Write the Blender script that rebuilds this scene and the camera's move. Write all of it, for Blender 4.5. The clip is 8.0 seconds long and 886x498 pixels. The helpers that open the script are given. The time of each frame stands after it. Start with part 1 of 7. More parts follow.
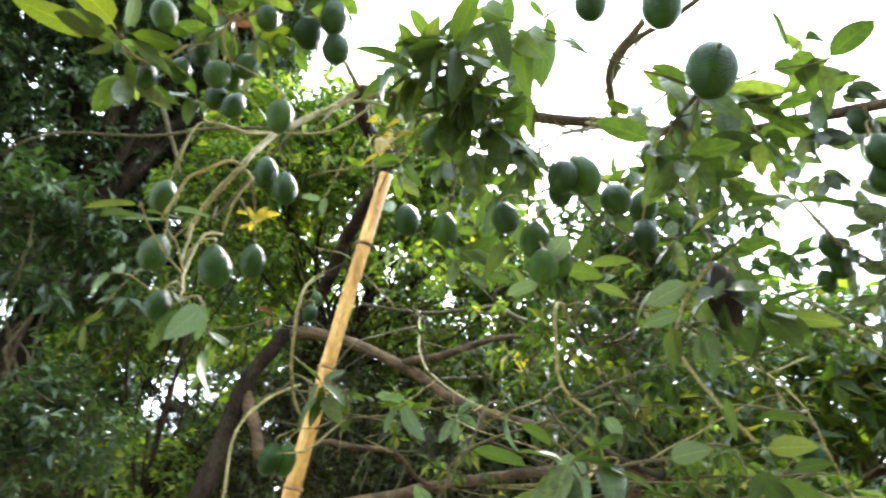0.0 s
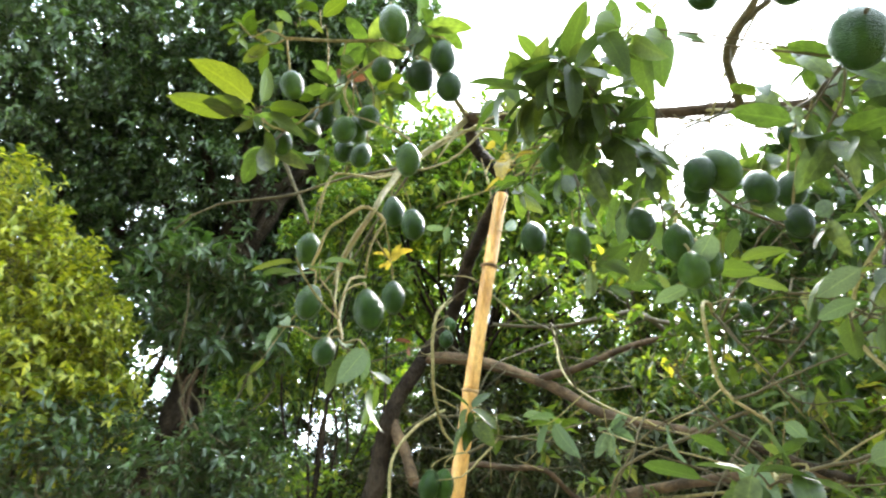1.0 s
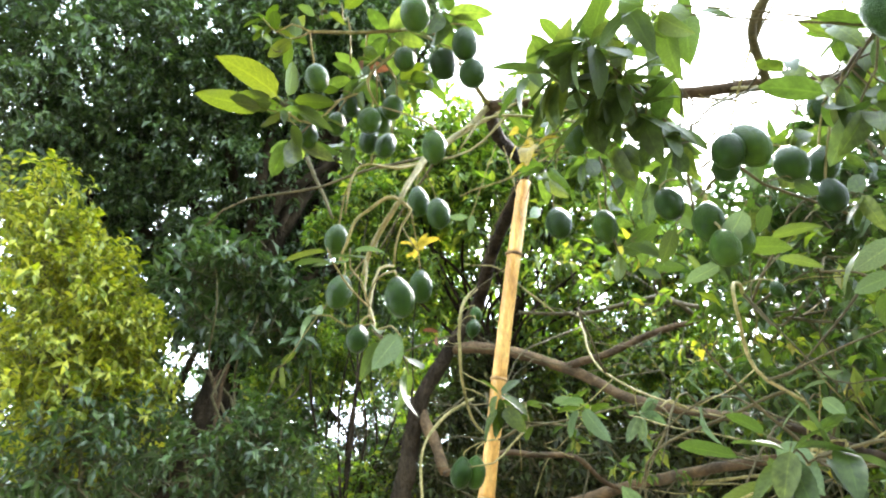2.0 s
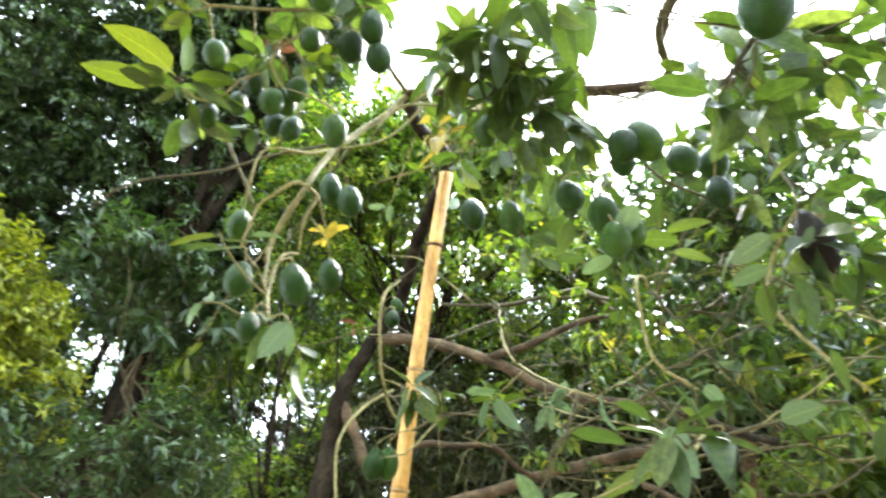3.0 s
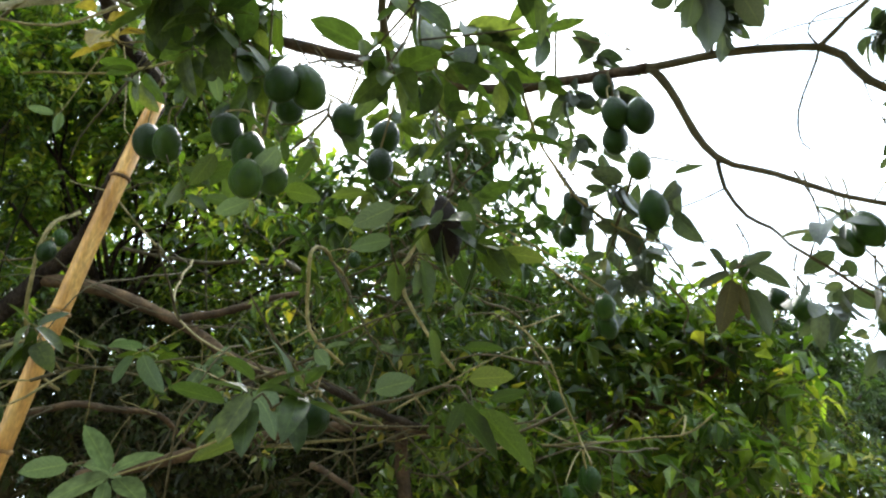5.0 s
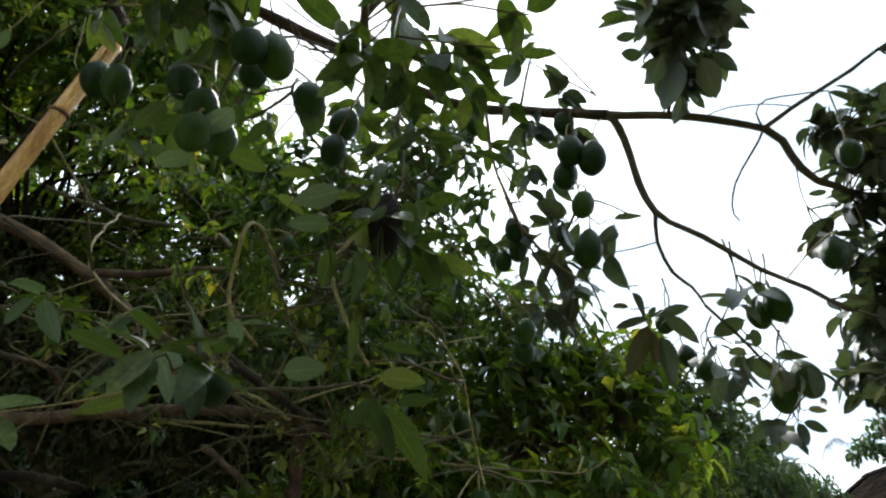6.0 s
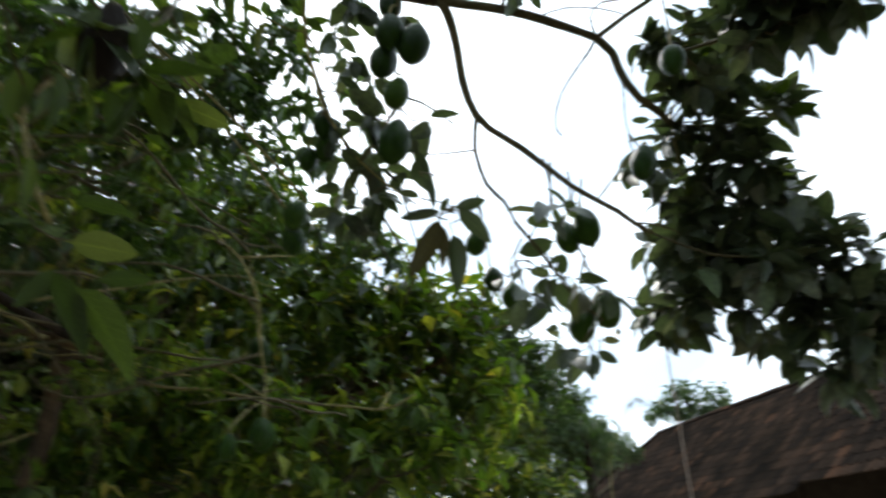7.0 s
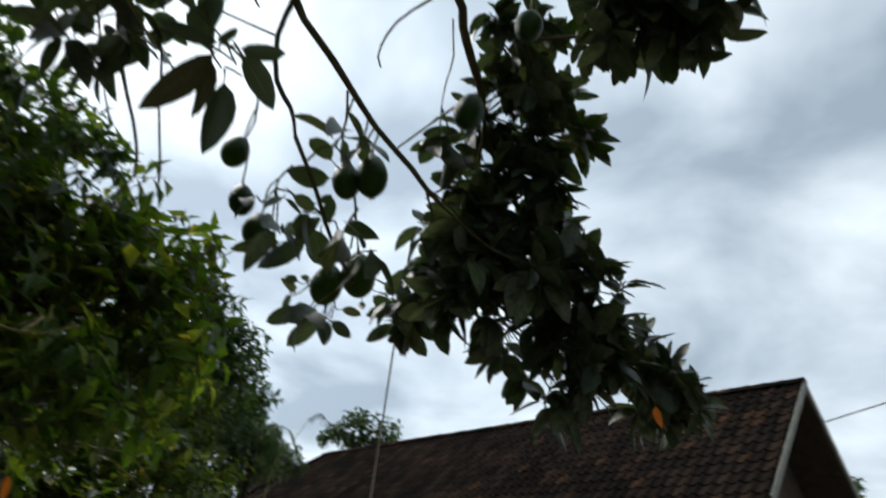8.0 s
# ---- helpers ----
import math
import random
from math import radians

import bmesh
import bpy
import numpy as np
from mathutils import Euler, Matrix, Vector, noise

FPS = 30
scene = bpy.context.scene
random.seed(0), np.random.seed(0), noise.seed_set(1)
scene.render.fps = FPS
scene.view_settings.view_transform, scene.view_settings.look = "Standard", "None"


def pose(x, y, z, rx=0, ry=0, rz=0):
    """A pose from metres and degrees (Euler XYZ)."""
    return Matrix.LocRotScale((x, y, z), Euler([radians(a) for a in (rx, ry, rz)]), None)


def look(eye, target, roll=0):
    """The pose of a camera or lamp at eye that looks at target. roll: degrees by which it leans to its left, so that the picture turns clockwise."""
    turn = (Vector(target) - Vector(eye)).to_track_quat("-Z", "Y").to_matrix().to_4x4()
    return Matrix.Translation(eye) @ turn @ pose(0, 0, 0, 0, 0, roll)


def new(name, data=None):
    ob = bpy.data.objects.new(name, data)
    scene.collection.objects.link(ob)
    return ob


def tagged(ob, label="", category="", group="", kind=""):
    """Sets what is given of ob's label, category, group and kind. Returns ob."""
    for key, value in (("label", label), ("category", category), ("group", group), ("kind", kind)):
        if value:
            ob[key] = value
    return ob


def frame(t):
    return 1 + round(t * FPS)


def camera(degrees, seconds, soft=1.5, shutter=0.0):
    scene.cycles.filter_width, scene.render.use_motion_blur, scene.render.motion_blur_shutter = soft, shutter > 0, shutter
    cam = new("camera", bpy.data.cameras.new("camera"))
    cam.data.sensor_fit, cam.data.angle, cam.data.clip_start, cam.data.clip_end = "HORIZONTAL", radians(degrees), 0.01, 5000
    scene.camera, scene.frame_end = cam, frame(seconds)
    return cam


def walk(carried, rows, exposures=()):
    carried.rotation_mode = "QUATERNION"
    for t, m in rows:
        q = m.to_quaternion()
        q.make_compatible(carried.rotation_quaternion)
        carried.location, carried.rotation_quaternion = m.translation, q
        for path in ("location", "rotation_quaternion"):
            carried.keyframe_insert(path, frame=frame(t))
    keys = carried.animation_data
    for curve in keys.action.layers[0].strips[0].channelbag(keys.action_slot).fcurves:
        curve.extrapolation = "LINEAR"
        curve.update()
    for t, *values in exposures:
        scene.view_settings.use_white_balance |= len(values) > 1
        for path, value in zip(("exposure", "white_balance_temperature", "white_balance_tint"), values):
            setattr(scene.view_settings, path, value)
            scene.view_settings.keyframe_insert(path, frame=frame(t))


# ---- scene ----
cam = camera(72.6, 8.0, soft=2.15, shutter=0.36)
PATH = [
    (0, (0.010, 0.080, 1.510), (0.012, 1.753, 2.606), 0.70),
    (0.5, (-0.027, 0.060, 1.516), (-0.244, 1.706, 2.632), 0.78),
    (1, (-0.045, 0.044, 1.518), (-0.412, 1.649, 2.653), 0.25),
    (1.2, (-0.048, 0.053, 1.515), (-0.460, 1.656, 2.637), 1.08),
    (2.3, (-0.064, 0.036, 1.497), (-0.503, 1.640, 2.608), -0.35),
    (2.5, (-0.049, 0.045, 1.501), (-0.429, 1.669, 2.604), -1.36),
    (3, (0.018, 0.082, 1.499), (-0.218, 1.742, 2.589), -2.94),
    (3.5, (0.172, 0.169, 1.485), (0.302, 1.899, 2.480), -6.32),
    (4, (0.316, 0.215, 1.480), (0.765, 1.901, 2.457), -8.70),
    (4.2, (0.351, 0.212, 1.485), (0.908, 1.856, 2.478), -9.15),
    (5.3, (0.281, 0.205, 1.455), (0.871, 1.831, 2.459), -2.90),
    (5.5, (0.281, 0.206, 1.455), (1.025, 1.785, 2.432), -2.01),
    (6, (0.303, 0.214, 1.432), (1.032, 1.758, 2.473), 2.22),
    (6.5, (0.494, 0.334, 1.413), (1.253, 1.919, 2.369), -1.50),
    (6.8, (0.582, 0.354, 1.400), (1.537, 1.826, 2.360), 0.06),
    (7, (0.634, 0.381, 1.416), (1.787, 1.725, 2.345), 0.39),
    (7.5, (0.730, 0.482, 1.385), (2.140, 1.439, 2.431), 5.97),
    (8, (0.871, 0.626, 1.387), (2.476, 1.259, 2.399), 6.77),
]
EXPOSURES = [(0.0, 3.55), (1.0, 3.75), (2.5, 4.02), (3.0, 3.98), (3.6, 3.62), (4.2, 3.08), (5.3, 2.28), (6.0, 1.48), (6.5, 1.62), (7.0, 1.4), (7.5, 0.66), (8.0, 0.30)]
walk(cam, [(t, look(eye, target, roll)) for t, eye, target, roll in PATH], EXPOSURES)

# ---- world, sun ----
SUN_ELEV, SUN_AZ = radians(50), radians(20)
sun_dir = Vector((math.sin(SUN_AZ) * math.cos(SUN_ELEV), math.cos(SUN_AZ) * math.cos(SUN_ELEV), math.sin(SUN_ELEV)))
world = bpy.data.worlds.new("overcast_sky")
scene.world = world
world.use_nodes = True
wn, wl = world.node_tree.nodes, world.node_tree.links
wn.clear()
w_out = wn.new("ShaderNodeOutputWorld")
w_sky = wn.new("ShaderNodeTexSky")
w_sky.sky_type, w_sky.sun_disc = "NISHITA", False
w_sky.sun_elevation, w_sky.sun_rotation = SUN_ELEV, SUN_AZ
w_bg = wn.new("ShaderNodeBackground")
w_bg.inputs["Strength"].default_value = 0.12
wl.new(w_sky.outputs[0], w_bg.inputs["Color"])
# cloud sheet: the view direction laid on a flat layer overhead
w_tc = wn.new("ShaderNodeTexCoord")
w_sep = wn.new("ShaderNodeSeparateXYZ")
wl.new(w_tc.outputs["Generated"], w_sep.inputs[0])
w_h = wn.new("ShaderNodeMath")
w_h.operation = "MAXIMUM"
w_h.inputs[1].default_value = 0.0
wl.new(w_sep.outputs["Z"], w_h.inputs[0])
w_add = wn.new("ShaderNodeMath")
w_add.inputs[1].default_value = 0.22
wl.new(w_h.outputs[0], w_add.inputs[0])
w_div = wn.new("ShaderNodeVectorMath")
w_div.operation = "DIVIDE"
w_cmb = wn.new("ShaderNodeCombineXYZ")
for k in range(3):
    wl.new(w_add.outputs[0], w_cmb.inputs[k])
wl.new(w_tc.outputs["Generated"], w_div.inputs[0])
wl.new(w_cmb.outputs[0], w_div.inputs[1])
w_noise = wn.new("ShaderNodeTexNoise")
w_noise.inputs["Scale"].default_value = 1.6
w_noise.inputs["Detail"].default_value = 5.0
w_noise.inputs["Roughness"].default_value = 0.5
w_noise.inputs["Distortion"].default_value = 0.25
wl.new(w_div.outputs[0], w_noise.inputs["Vector"])
w_ramp = wn.new("ShaderNodeValToRGB")
w_ramp.color_ramp.elements[0].position, w_ramp.color_ramp.elements[0].color = 0.36, (0.36, 0.44, 0.51, 1)
w_ramp.color_ramp.elements[1].position, w_ramp.color_ramp.elements[1].color = 0.66, (0.96, 1.07, 1.14, 1)
wl.new(w_noise.outputs[0], w_ramp.inputs[0])
w_cloud = wn.new("ShaderNodeBackground")
# the cloud is brighter round the hidden sun
w_dot = wn.new("ShaderNodeVectorMath")
w_dot.operation = "DOT_PRODUCT"
w_dot.inputs[1].default_value = sun_dir
wl.new(w_tc.outputs["Generated"], w_dot.inputs[0])
w_near = wn.new("ShaderNodeMapRange")
w_near.interpolation_type = "SMOOTHSTEP"
for k, v in (("From Min", 0.45), ("From Max", 1.0), ("To Min", 0.9), ("To Max", 1.25)):
    w_near.inputs[k].default_value = v
wl.new(w_dot.outputs["Value"], w_near.inputs["Value"])
wl.new(w_near.outputs[0], w_cloud.inputs["Strength"])
wl.new(w_ramp.outputs[0], w_cloud.inputs["Color"])
w_mix = wn.new("ShaderNodeMixShader")
w_mix.inputs[0].default_value = 0.85
wl.new(w_bg.outputs[0], w_mix.inputs[1])
wl.new(w_cloud.outputs[0], w_mix.inputs[2])
wl.new(w_mix.outputs[0], w_out.inputs["Surface"])

sun = new("sun", bpy.data.lights.new("sun", "SUN"))
sun.data.energy, sun.data.angle, sun.data.color = 1.5, radians(18), (1.0, 0.97, 0.90)
sun.matrix_world = look(tuple(sun_dir * 40), (0, 0, 0))


# ---- materials ----
def start(name):
    m = bpy.data.materials.new(name)
    m.use_nodes = True
    n, l = m.node_tree.nodes, m.node_tree.links
    return m, n, l, n["Principled BSDF"], n["Material Output"]


def ramp(n, stops):
    r = n.new("ShaderNodeValToRGB")
    e = r.color_ramp.elements
    while len(e) < len(stops):
        e.new(0.5)
    for i, (p, c) in enumerate(stops):
        e[i].position, e[i].color = p, (*c, 1)
    return r


def mixed(n, l, a, b, fac, mode="MIX"):
    m = n.new("ShaderNodeMix")
    m.data_type, m.blend_type = "RGBA", mode
    for sock, v in ((m.inputs[6], a), (m.inputs[7], b), (m.inputs[0], fac)):
        if isinstance(v, (int, float)):
            sock.default_value = v
        elif isinstance(v, tuple):
            sock.default_value = (*v, 1)
        else:
            l.new(v, sock)
    return m.outputs[2]


def leaf_material(name, stops, glow, through_part=0.3, rough=0.42, veins=False, grain=60.0, gloss=0.35):
    """A leaf: its colour varies from leaf to leaf, mottled, with light passing through the blade."""
    m, n, l, p, out = start(name)
    info, geo = n.new("ShaderNodeObjectInfo"), n.new("ShaderNodeNewGeometry")
    add = n.new("ShaderNodeMath")
    l.new(info.outputs["Random"], add.inputs[0])
    l.new(geo.outputs["Random Per Island"], add.inputs[1])
    frac = n.new("ShaderNodeMath")
    frac.operation = "FRACT"
    l.new(add.outputs[0], frac.inputs[0])
    r = ramp(n, stops)
    l.new(frac.outputs[0], r.inputs[0])
    tc = n.new("ShaderNodeTexCoord")
    no = n.new("ShaderNodeTexNoise")
    no.inputs["Scale"].default_value, no.inputs["Detail"].default_value = grain, 3
    l.new(tc.outputs["Object"], no.inputs["Vector"])
    mott = ramp(n, [(0.3, (0.62, 0.62, 0.6)), (0.7, (1.25, 1.2, 1.1))])
    l.new(no.outputs[0], mott.inputs[0])
    col = mixed(n, l, r.outputs[0], mott.outputs[0], 1.0, "MULTIPLY")
    bump = n.new("ShaderNodeBump")
    bump.inputs["Strength"].default_value, bump.inputs["Distance"].default_value = 0.25, 0.003
    l.new(no.outputs[0], bump.inputs["Height"])
    if veins:
        sep = n.new("ShaderNodeSeparateXYZ")
        l.new(tc.outputs["UV"], sep.inputs[0])
        off = n.new("ShaderNodeMath")
        off.operation = "ABSOLUTE"
        sub = n.new("ShaderNodeMath")
        sub.operation = "SUBTRACT"
        sub.inputs[1].default_value = 0.5
        l.new(sep.outputs["Y"], sub.inputs[0])
        l.new(sub.outputs[0], off.inputs[0])
        rib = ramp(n, [(0.0, (1, 1, 1)), (0.05, (0, 0, 0))])
        l.new(off.outputs[0], rib.inputs[0])
        # side veins slant from the rib to the edge
        k = n.new("ShaderNodeMath")
        k.operation = "MULTIPLY_ADD"
        k.inputs[1].default_value = -0.45
        l.new(off.outputs[0], k.inputs[0])
        l.new(sep.outputs["X"], k.inputs[2])
        k2 = n.new("ShaderNodeMath")
        k2.operation = "MULTIPLY"
        k2.inputs[1].default_value = 58.0
        l.new(k.outputs[0], k2.inputs[0])
        k3 = n.new("ShaderNodeMath")
        k3.operation = "SINE"
        l.new(k2.outputs[0], k3.inputs[0])
        side = ramp(n, [(0.86, (0, 0, 0)), (1.0, (0.45, 0.45, 0.45))])
        l.new(k3.outputs[0], side.inputs[0])
        vein = mixed(n, l, rib.outputs[0], side.outputs[0], 1.0, "ADD")
        lighter = mixed(n, l, col, (1.5, 1.45, 1.2), 1.0, "MULTIPLY")
        col = mixed(n, l, col, lighter, vein)
        l.new(vein, bump.inputs["Height"])
    l.new(col, p.inputs["Base Color"])
    p.inputs["Roughness"].default_value = rough
    p.inputs["Specular IOR Level"].default_value = gloss
    l.new(bump.outputs[0], p.inputs["Normal"])
    tr = n.new("ShaderNodeBsdfTranslucent")
    l.new(mixed(n, l, col, glow, 1.0, "MULTIPLY"), tr.inputs["Color"])
    mix = n.new("ShaderNodeMixShader")
    mix.inputs[0].default_value = through_part
    l.new(p.outputs[0], mix.inputs[1])
    l.new(tr.outputs[0], mix.inputs[2])
    l.new(mix.outputs[0], out.inputs["Surface"])
    return m


def rough_material(name, stops, scale, rough=0.85, bump_by=0.5, stretch=(1, 1, 1), spec=0.3, fine=6.0, distance=0.01):
    """Bark, soil, clay, plaster: two scales of noise in colour and relief."""
    m, n, l, p, out = start(name)
    tc, mp = n.new("ShaderNodeTexCoord"), n.new("ShaderNodeMapping")
    mp.inputs["Scale"].default_value = stretch
    l.new(tc.outputs["Object"], mp.inputs[0])
    a, b = n.new("ShaderNodeTexNoise"), n.new("ShaderNodeTexNoise")
    a.inputs["Scale"].default_value, a.inputs["Detail"].default_value = scale, 4
    b.inputs["Scale"].default_value, b.inputs["Detail"].default_value = scale * fine, 4
    l.new(mp.outputs[0], a.inputs["Vector"])
    l.new(mp.outputs[0], b.inputs["Vector"])
    r = ramp(n, stops)
    l.new(a.outputs[0], r.inputs[0])
    g = ramp(n, [(0.3, (0.65, 0.65, 0.65)), (0.7, (1.2, 1.2, 1.2))])
    l.new(b.outputs[0], g.inputs[0])
    info = n.new("ShaderNodeObjectInfo")
    v = ramp(n, [(0.0, (0.75, 0.75, 0.75)), (1.0, (1.15, 1.15, 1.15))])
    l.new(info.outputs["Random"], v.inputs[0])
    col = mixed(n, l, mixed(n, l, r.outputs[0], g.outputs[0], 1.0, "MULTIPLY"), v.outputs[0], 1.0, "MULTIPLY")
    l.new(col, p.inputs["Base Color"])
    p.inputs["Roughness"].default_value = rough
    p.inputs["Specular IOR Level"].default_value = spec
    bump = n.new("ShaderNodeBump")
    bump.inputs["Strength"].default_value, bump.inputs["Distance"].default_value = bump_by, distance
    l.new(b.outputs[0], bump.inputs["Height"])
    l.new(bump.outputs[0], p.inputs["Normal"])
    return m


def fruit_material():
    """Avocado skin: deep green with paler flecks and a pebbled, waxy surface."""
    m, n, l, p, out = start("avocado_skin")
    tc, info = n.new("ShaderNodeTexCoord"), n.new("ShaderNodeObjectInfo")
    vo = n.new("ShaderNodeTexVoronoi")
    vo.inputs["Scale"].default_value = 34.0
    no = n.new("ShaderNodeTexNoise")
    no.inputs["Scale"].default_value, no.inputs["Detail"].default_value = 3.0, 3
    l.new(tc.outputs["Object"], vo.inputs["Vector"])
    l.new(tc.outputs["Object"], no.inputs["Vector"])
    base = ramp(n, [(0.0, (0.012, 0.031, 0.005)), (0.5, (0.019, 0.049, 0.007)), (1.0, (0.036, 0.078, 0.010))])
    l.new(info.outputs["Random"], base.inputs[0])
    patch = ramp(n, [(0.35, (0.7, 0.75, 0.8)), (0.7, (1.25, 1.2, 1.0))])
    l.new(no.outputs[0], patch.inputs[0])
    fleck = ramp(n, [(0.0, (1, 1, 1)), (0.13, (0, 0, 0))])
    l.new(vo.outputs["Distance"], fleck.inputs[0])
    col = mixed(n, l, base.outputs[0], patch.outputs[0], 1.0, "MULTIPLY")
    col = mixed(n, l, col, (0.05, 0.11, 0.025), mixed(n, l, (0, 0, 0), fleck.outputs[0], 0.5))
    l.new(col, p.inputs["Base Color"])
    p.inputs["Roughness"].default_value = 0.28
    p.inputs["Specular IOR Level"].default_value = 0.09
    bump = n.new("ShaderNodeBump")
    bump.inputs["Strength"].default_value, bump.inputs["Distance"].default_value = 0.35, 0.02
    l.new(vo.outputs["Distance"], bump.inputs["Height"])
    l.new(bump.outputs[0], p.inputs["Normal"])
    return m


def clay_material():
    """Dark clay: each tile has its own tone, with random darker patches and grain."""
    m, n, l, p, out = start("dark_clay_tile")
    info, geo, tc = n.new("ShaderNodeObjectInfo"), n.new("ShaderNodeNewGeometry"), n.new("ShaderNodeTexCoord")
    add, frac = n.new("ShaderNodeMath"), n.new("ShaderNodeMath")
    frac.operation = "FRACT"
    l.new(info.outputs["Random"], add.inputs[0])
    l.new(geo.outputs["Random Per Island"], add.inputs[1])
    l.new(add.outputs[0], frac.inputs[0])
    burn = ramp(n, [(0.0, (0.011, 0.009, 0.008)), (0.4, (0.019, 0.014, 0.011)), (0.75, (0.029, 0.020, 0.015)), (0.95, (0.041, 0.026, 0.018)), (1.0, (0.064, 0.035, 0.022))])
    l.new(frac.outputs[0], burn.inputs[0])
    stain, grain = n.new("ShaderNodeTexNoise"), n.new("ShaderNodeTexNoise")
    stain.inputs["Scale"].default_value, stain.inputs["Detail"].default_value = 1.1, 4
    grain.inputs["Scale"].default_value, grain.inputs["Detail"].default_value = 26.0, 4
    l.new(geo.outputs["Position"], stain.inputs["Vector"])
    l.new(geo.outputs["Position"], grain.inputs["Vector"])
    s = ramp(n, [(0.32, (0.55, 0.57, 0.55)), (0.62, (1.15, 1.1, 1.05))])
    l.new(stain.outputs[0], s.inputs[0])
    g2 = ramp(n, [(0.3, (0.7, 0.7, 0.7)), (0.7, (1.25, 1.22, 1.2))])
    l.new(grain.outputs[0], g2.inputs[0])
    col = mixed(n, l, mixed(n, l, burn.outputs[0], s.outputs[0], 1.0, "MULTIPLY"), g2.outputs[0], 1.0, "MULTIPLY")
    l.new(col, p.inputs["Base Color"])
    p.inputs["Roughness"].default_value = 1.0
    p.inputs["Specular IOR Level"].default_value = 0.05
    bump = n.new("ShaderNodeBump")
    bump.inputs["Strength"].default_value, bump.inputs["Distance"].default_value = 0.5, 0.01
    l.new(grain.outputs[0], bump.inputs["Height"])
    l.new(bump.outputs[0], p.inputs["Normal"])
    return m


LEAF = leaf_material("avocado_leaf", [(0.0, (0.025, 0.045, 0.016)), (0.45, (0.036, 0.063, 0.020)), (0.8, (0.056, 0.086, 0.025)), (1.0, (0.088, 0.114, 0.046))],
                     (2.2, 2.3, 0.7), 0.30, 0.46, veins=True, gloss=0.26)
# greyer LEAF copy: backlit silhouette and lens haze are put into its colour
LEAF_BACKLIT = leaf_material("backlit_avocado_leaf", [(0.0, (0.031, 0.046, 0.028)), (0.5, (0.050, 0.070, 0.042)), (0.9, (0.076, 0.099, 0.060)), (1.0, (0.11, 0.112, 0.075))], (1.5, 1.7, 0.8), 0.22, 0.40, veins=True, gloss=0.5)
LEAF_FRESH = leaf_material("fresh_avocado_leaf", [(0.0, (0.022, 0.042, 0.009)), (0.6, (0.036, 0.060, 0.012)), (1.0, (0.062, 0.078, 0.017))], (2.2, 2.2, 0.5), 0.30, 0.42, veins=True, gloss=0.22)
LEAF_YELLOW = leaf_material("yellow_leaf", [(0.0, (0.27, 0.22, 0.045)), (1.0, (0.33, 0.29, 0.07))], (1.3, 1.2, 0.5), 0.45, 0.45, veins=True)
LEAF_RUST = leaf_material("rust_brown_leaf", [(0.0, (0.085, 0.045, 0.03)), (1.0, (0.14, 0.07, 0.045))], (1.3, 1.0, 0.7), 0.25, 0.6, veins=True, gloss=0.2)
LEAF_OLD = leaf_material("old_leaf", [(0.0, (0.050, 0.050, 0.020)), (1.0, (0.075, 0.075, 0.026))], (1.2, 1.0, 0.5), 0.2, 0.5, veins=True, gloss=0.2)
LEAF_ORANGE = leaf_material("withered_orange_leaf", [(0.0, (0.62, 0.20, 0.03)), (1.0, (0.66, 0.24, 0.04))], (1.4, 1.0, 0.5), 0.4, 0.5, veins=True)
# sky sheen on these leaves is put into the pale base colour
LEAF_PALE = leaf_material("pale_sheen_leaf", [(0.0, (0.085, 0.135, 0.075)), (1.0, (0.13, 0.18, 0.115))], (1.1, 1.3, 0.7), 0.25, 0.55, veins=True, gloss=0.2)
CROWN_DARK = leaf_material("dark_forest_and_shade_leaf", [(0.0, (0.020, 0.040, 0.016)), (0.6, (0.038, 0.072, 0.024)), (1.0, (0.075, 0.115, 0.042))], (1.8, 2.1, 0.6), 0.26, 0.34, grain=14)
# darker undergrowth copy of the garden leaf; deep shade is in its colour
CROWN_SHADED = leaf_material("shaded_undergrowth_leaf", [(0.0, (0.014, 0.015, 0.007)), (0.5, (0.024, 0.032, 0.010)), (0.85, (0.040, 0.056, 0.015)), (1.0, (0.07, 0.06, 0.025))], (1.6, 1.8, 0.5), 0.22, 0.5, grain=14, gloss=0.2)
CROWN_MID = leaf_material("garden_leaf", [(0.0, (0.020, 0.040, 0.010)), (0.45, (0.046, 0.085, 0.016)), (0.8, (0.092, 0.136, 0.024)), (0.94, (0.14, 0.17, 0.034)), (1.0, (0.24, 0.21, 0.05))], (2.2, 2.3, 0.6), 0.38, 0.38, grain=14, gloss=0.35)
# brighter copy of CROWN_MID; stronger light is put into the leaf colour
CROWN_LIT = leaf_material("lit_garden_leaf", [(0.0, (0.034, 0.068, 0.014)), (0.4, (0.070, 0.126, 0.022)), (0.8, (0.135, 0.200, 0.034)), (1.0, (0.25, 0.27, 0.055))], (2.0, 2.2, 0.6), 0.42, 0.38, grain=14, gloss=0.32)
CROWN_LIGHT = leaf_material("light_shrub_leaf", [(0.0, (0.085, 0.12, 0.014)), (0.5, (0.18, 0.225, 0.024)), (1.0, (0.34, 0.35, 0.05))], (1.7, 1.7, 0.35), 0.36, 0.4, grain=14)
BARK = rough_material("avocado_bark", [(0.3, (0.038, 0.026, 0.013)), (0.5, (0.082, 0.053, 0.027)), (0.7, (0.145, 0.095, 0.048))], 9, 0.88, 0.8, fine=6, distance=0.012)
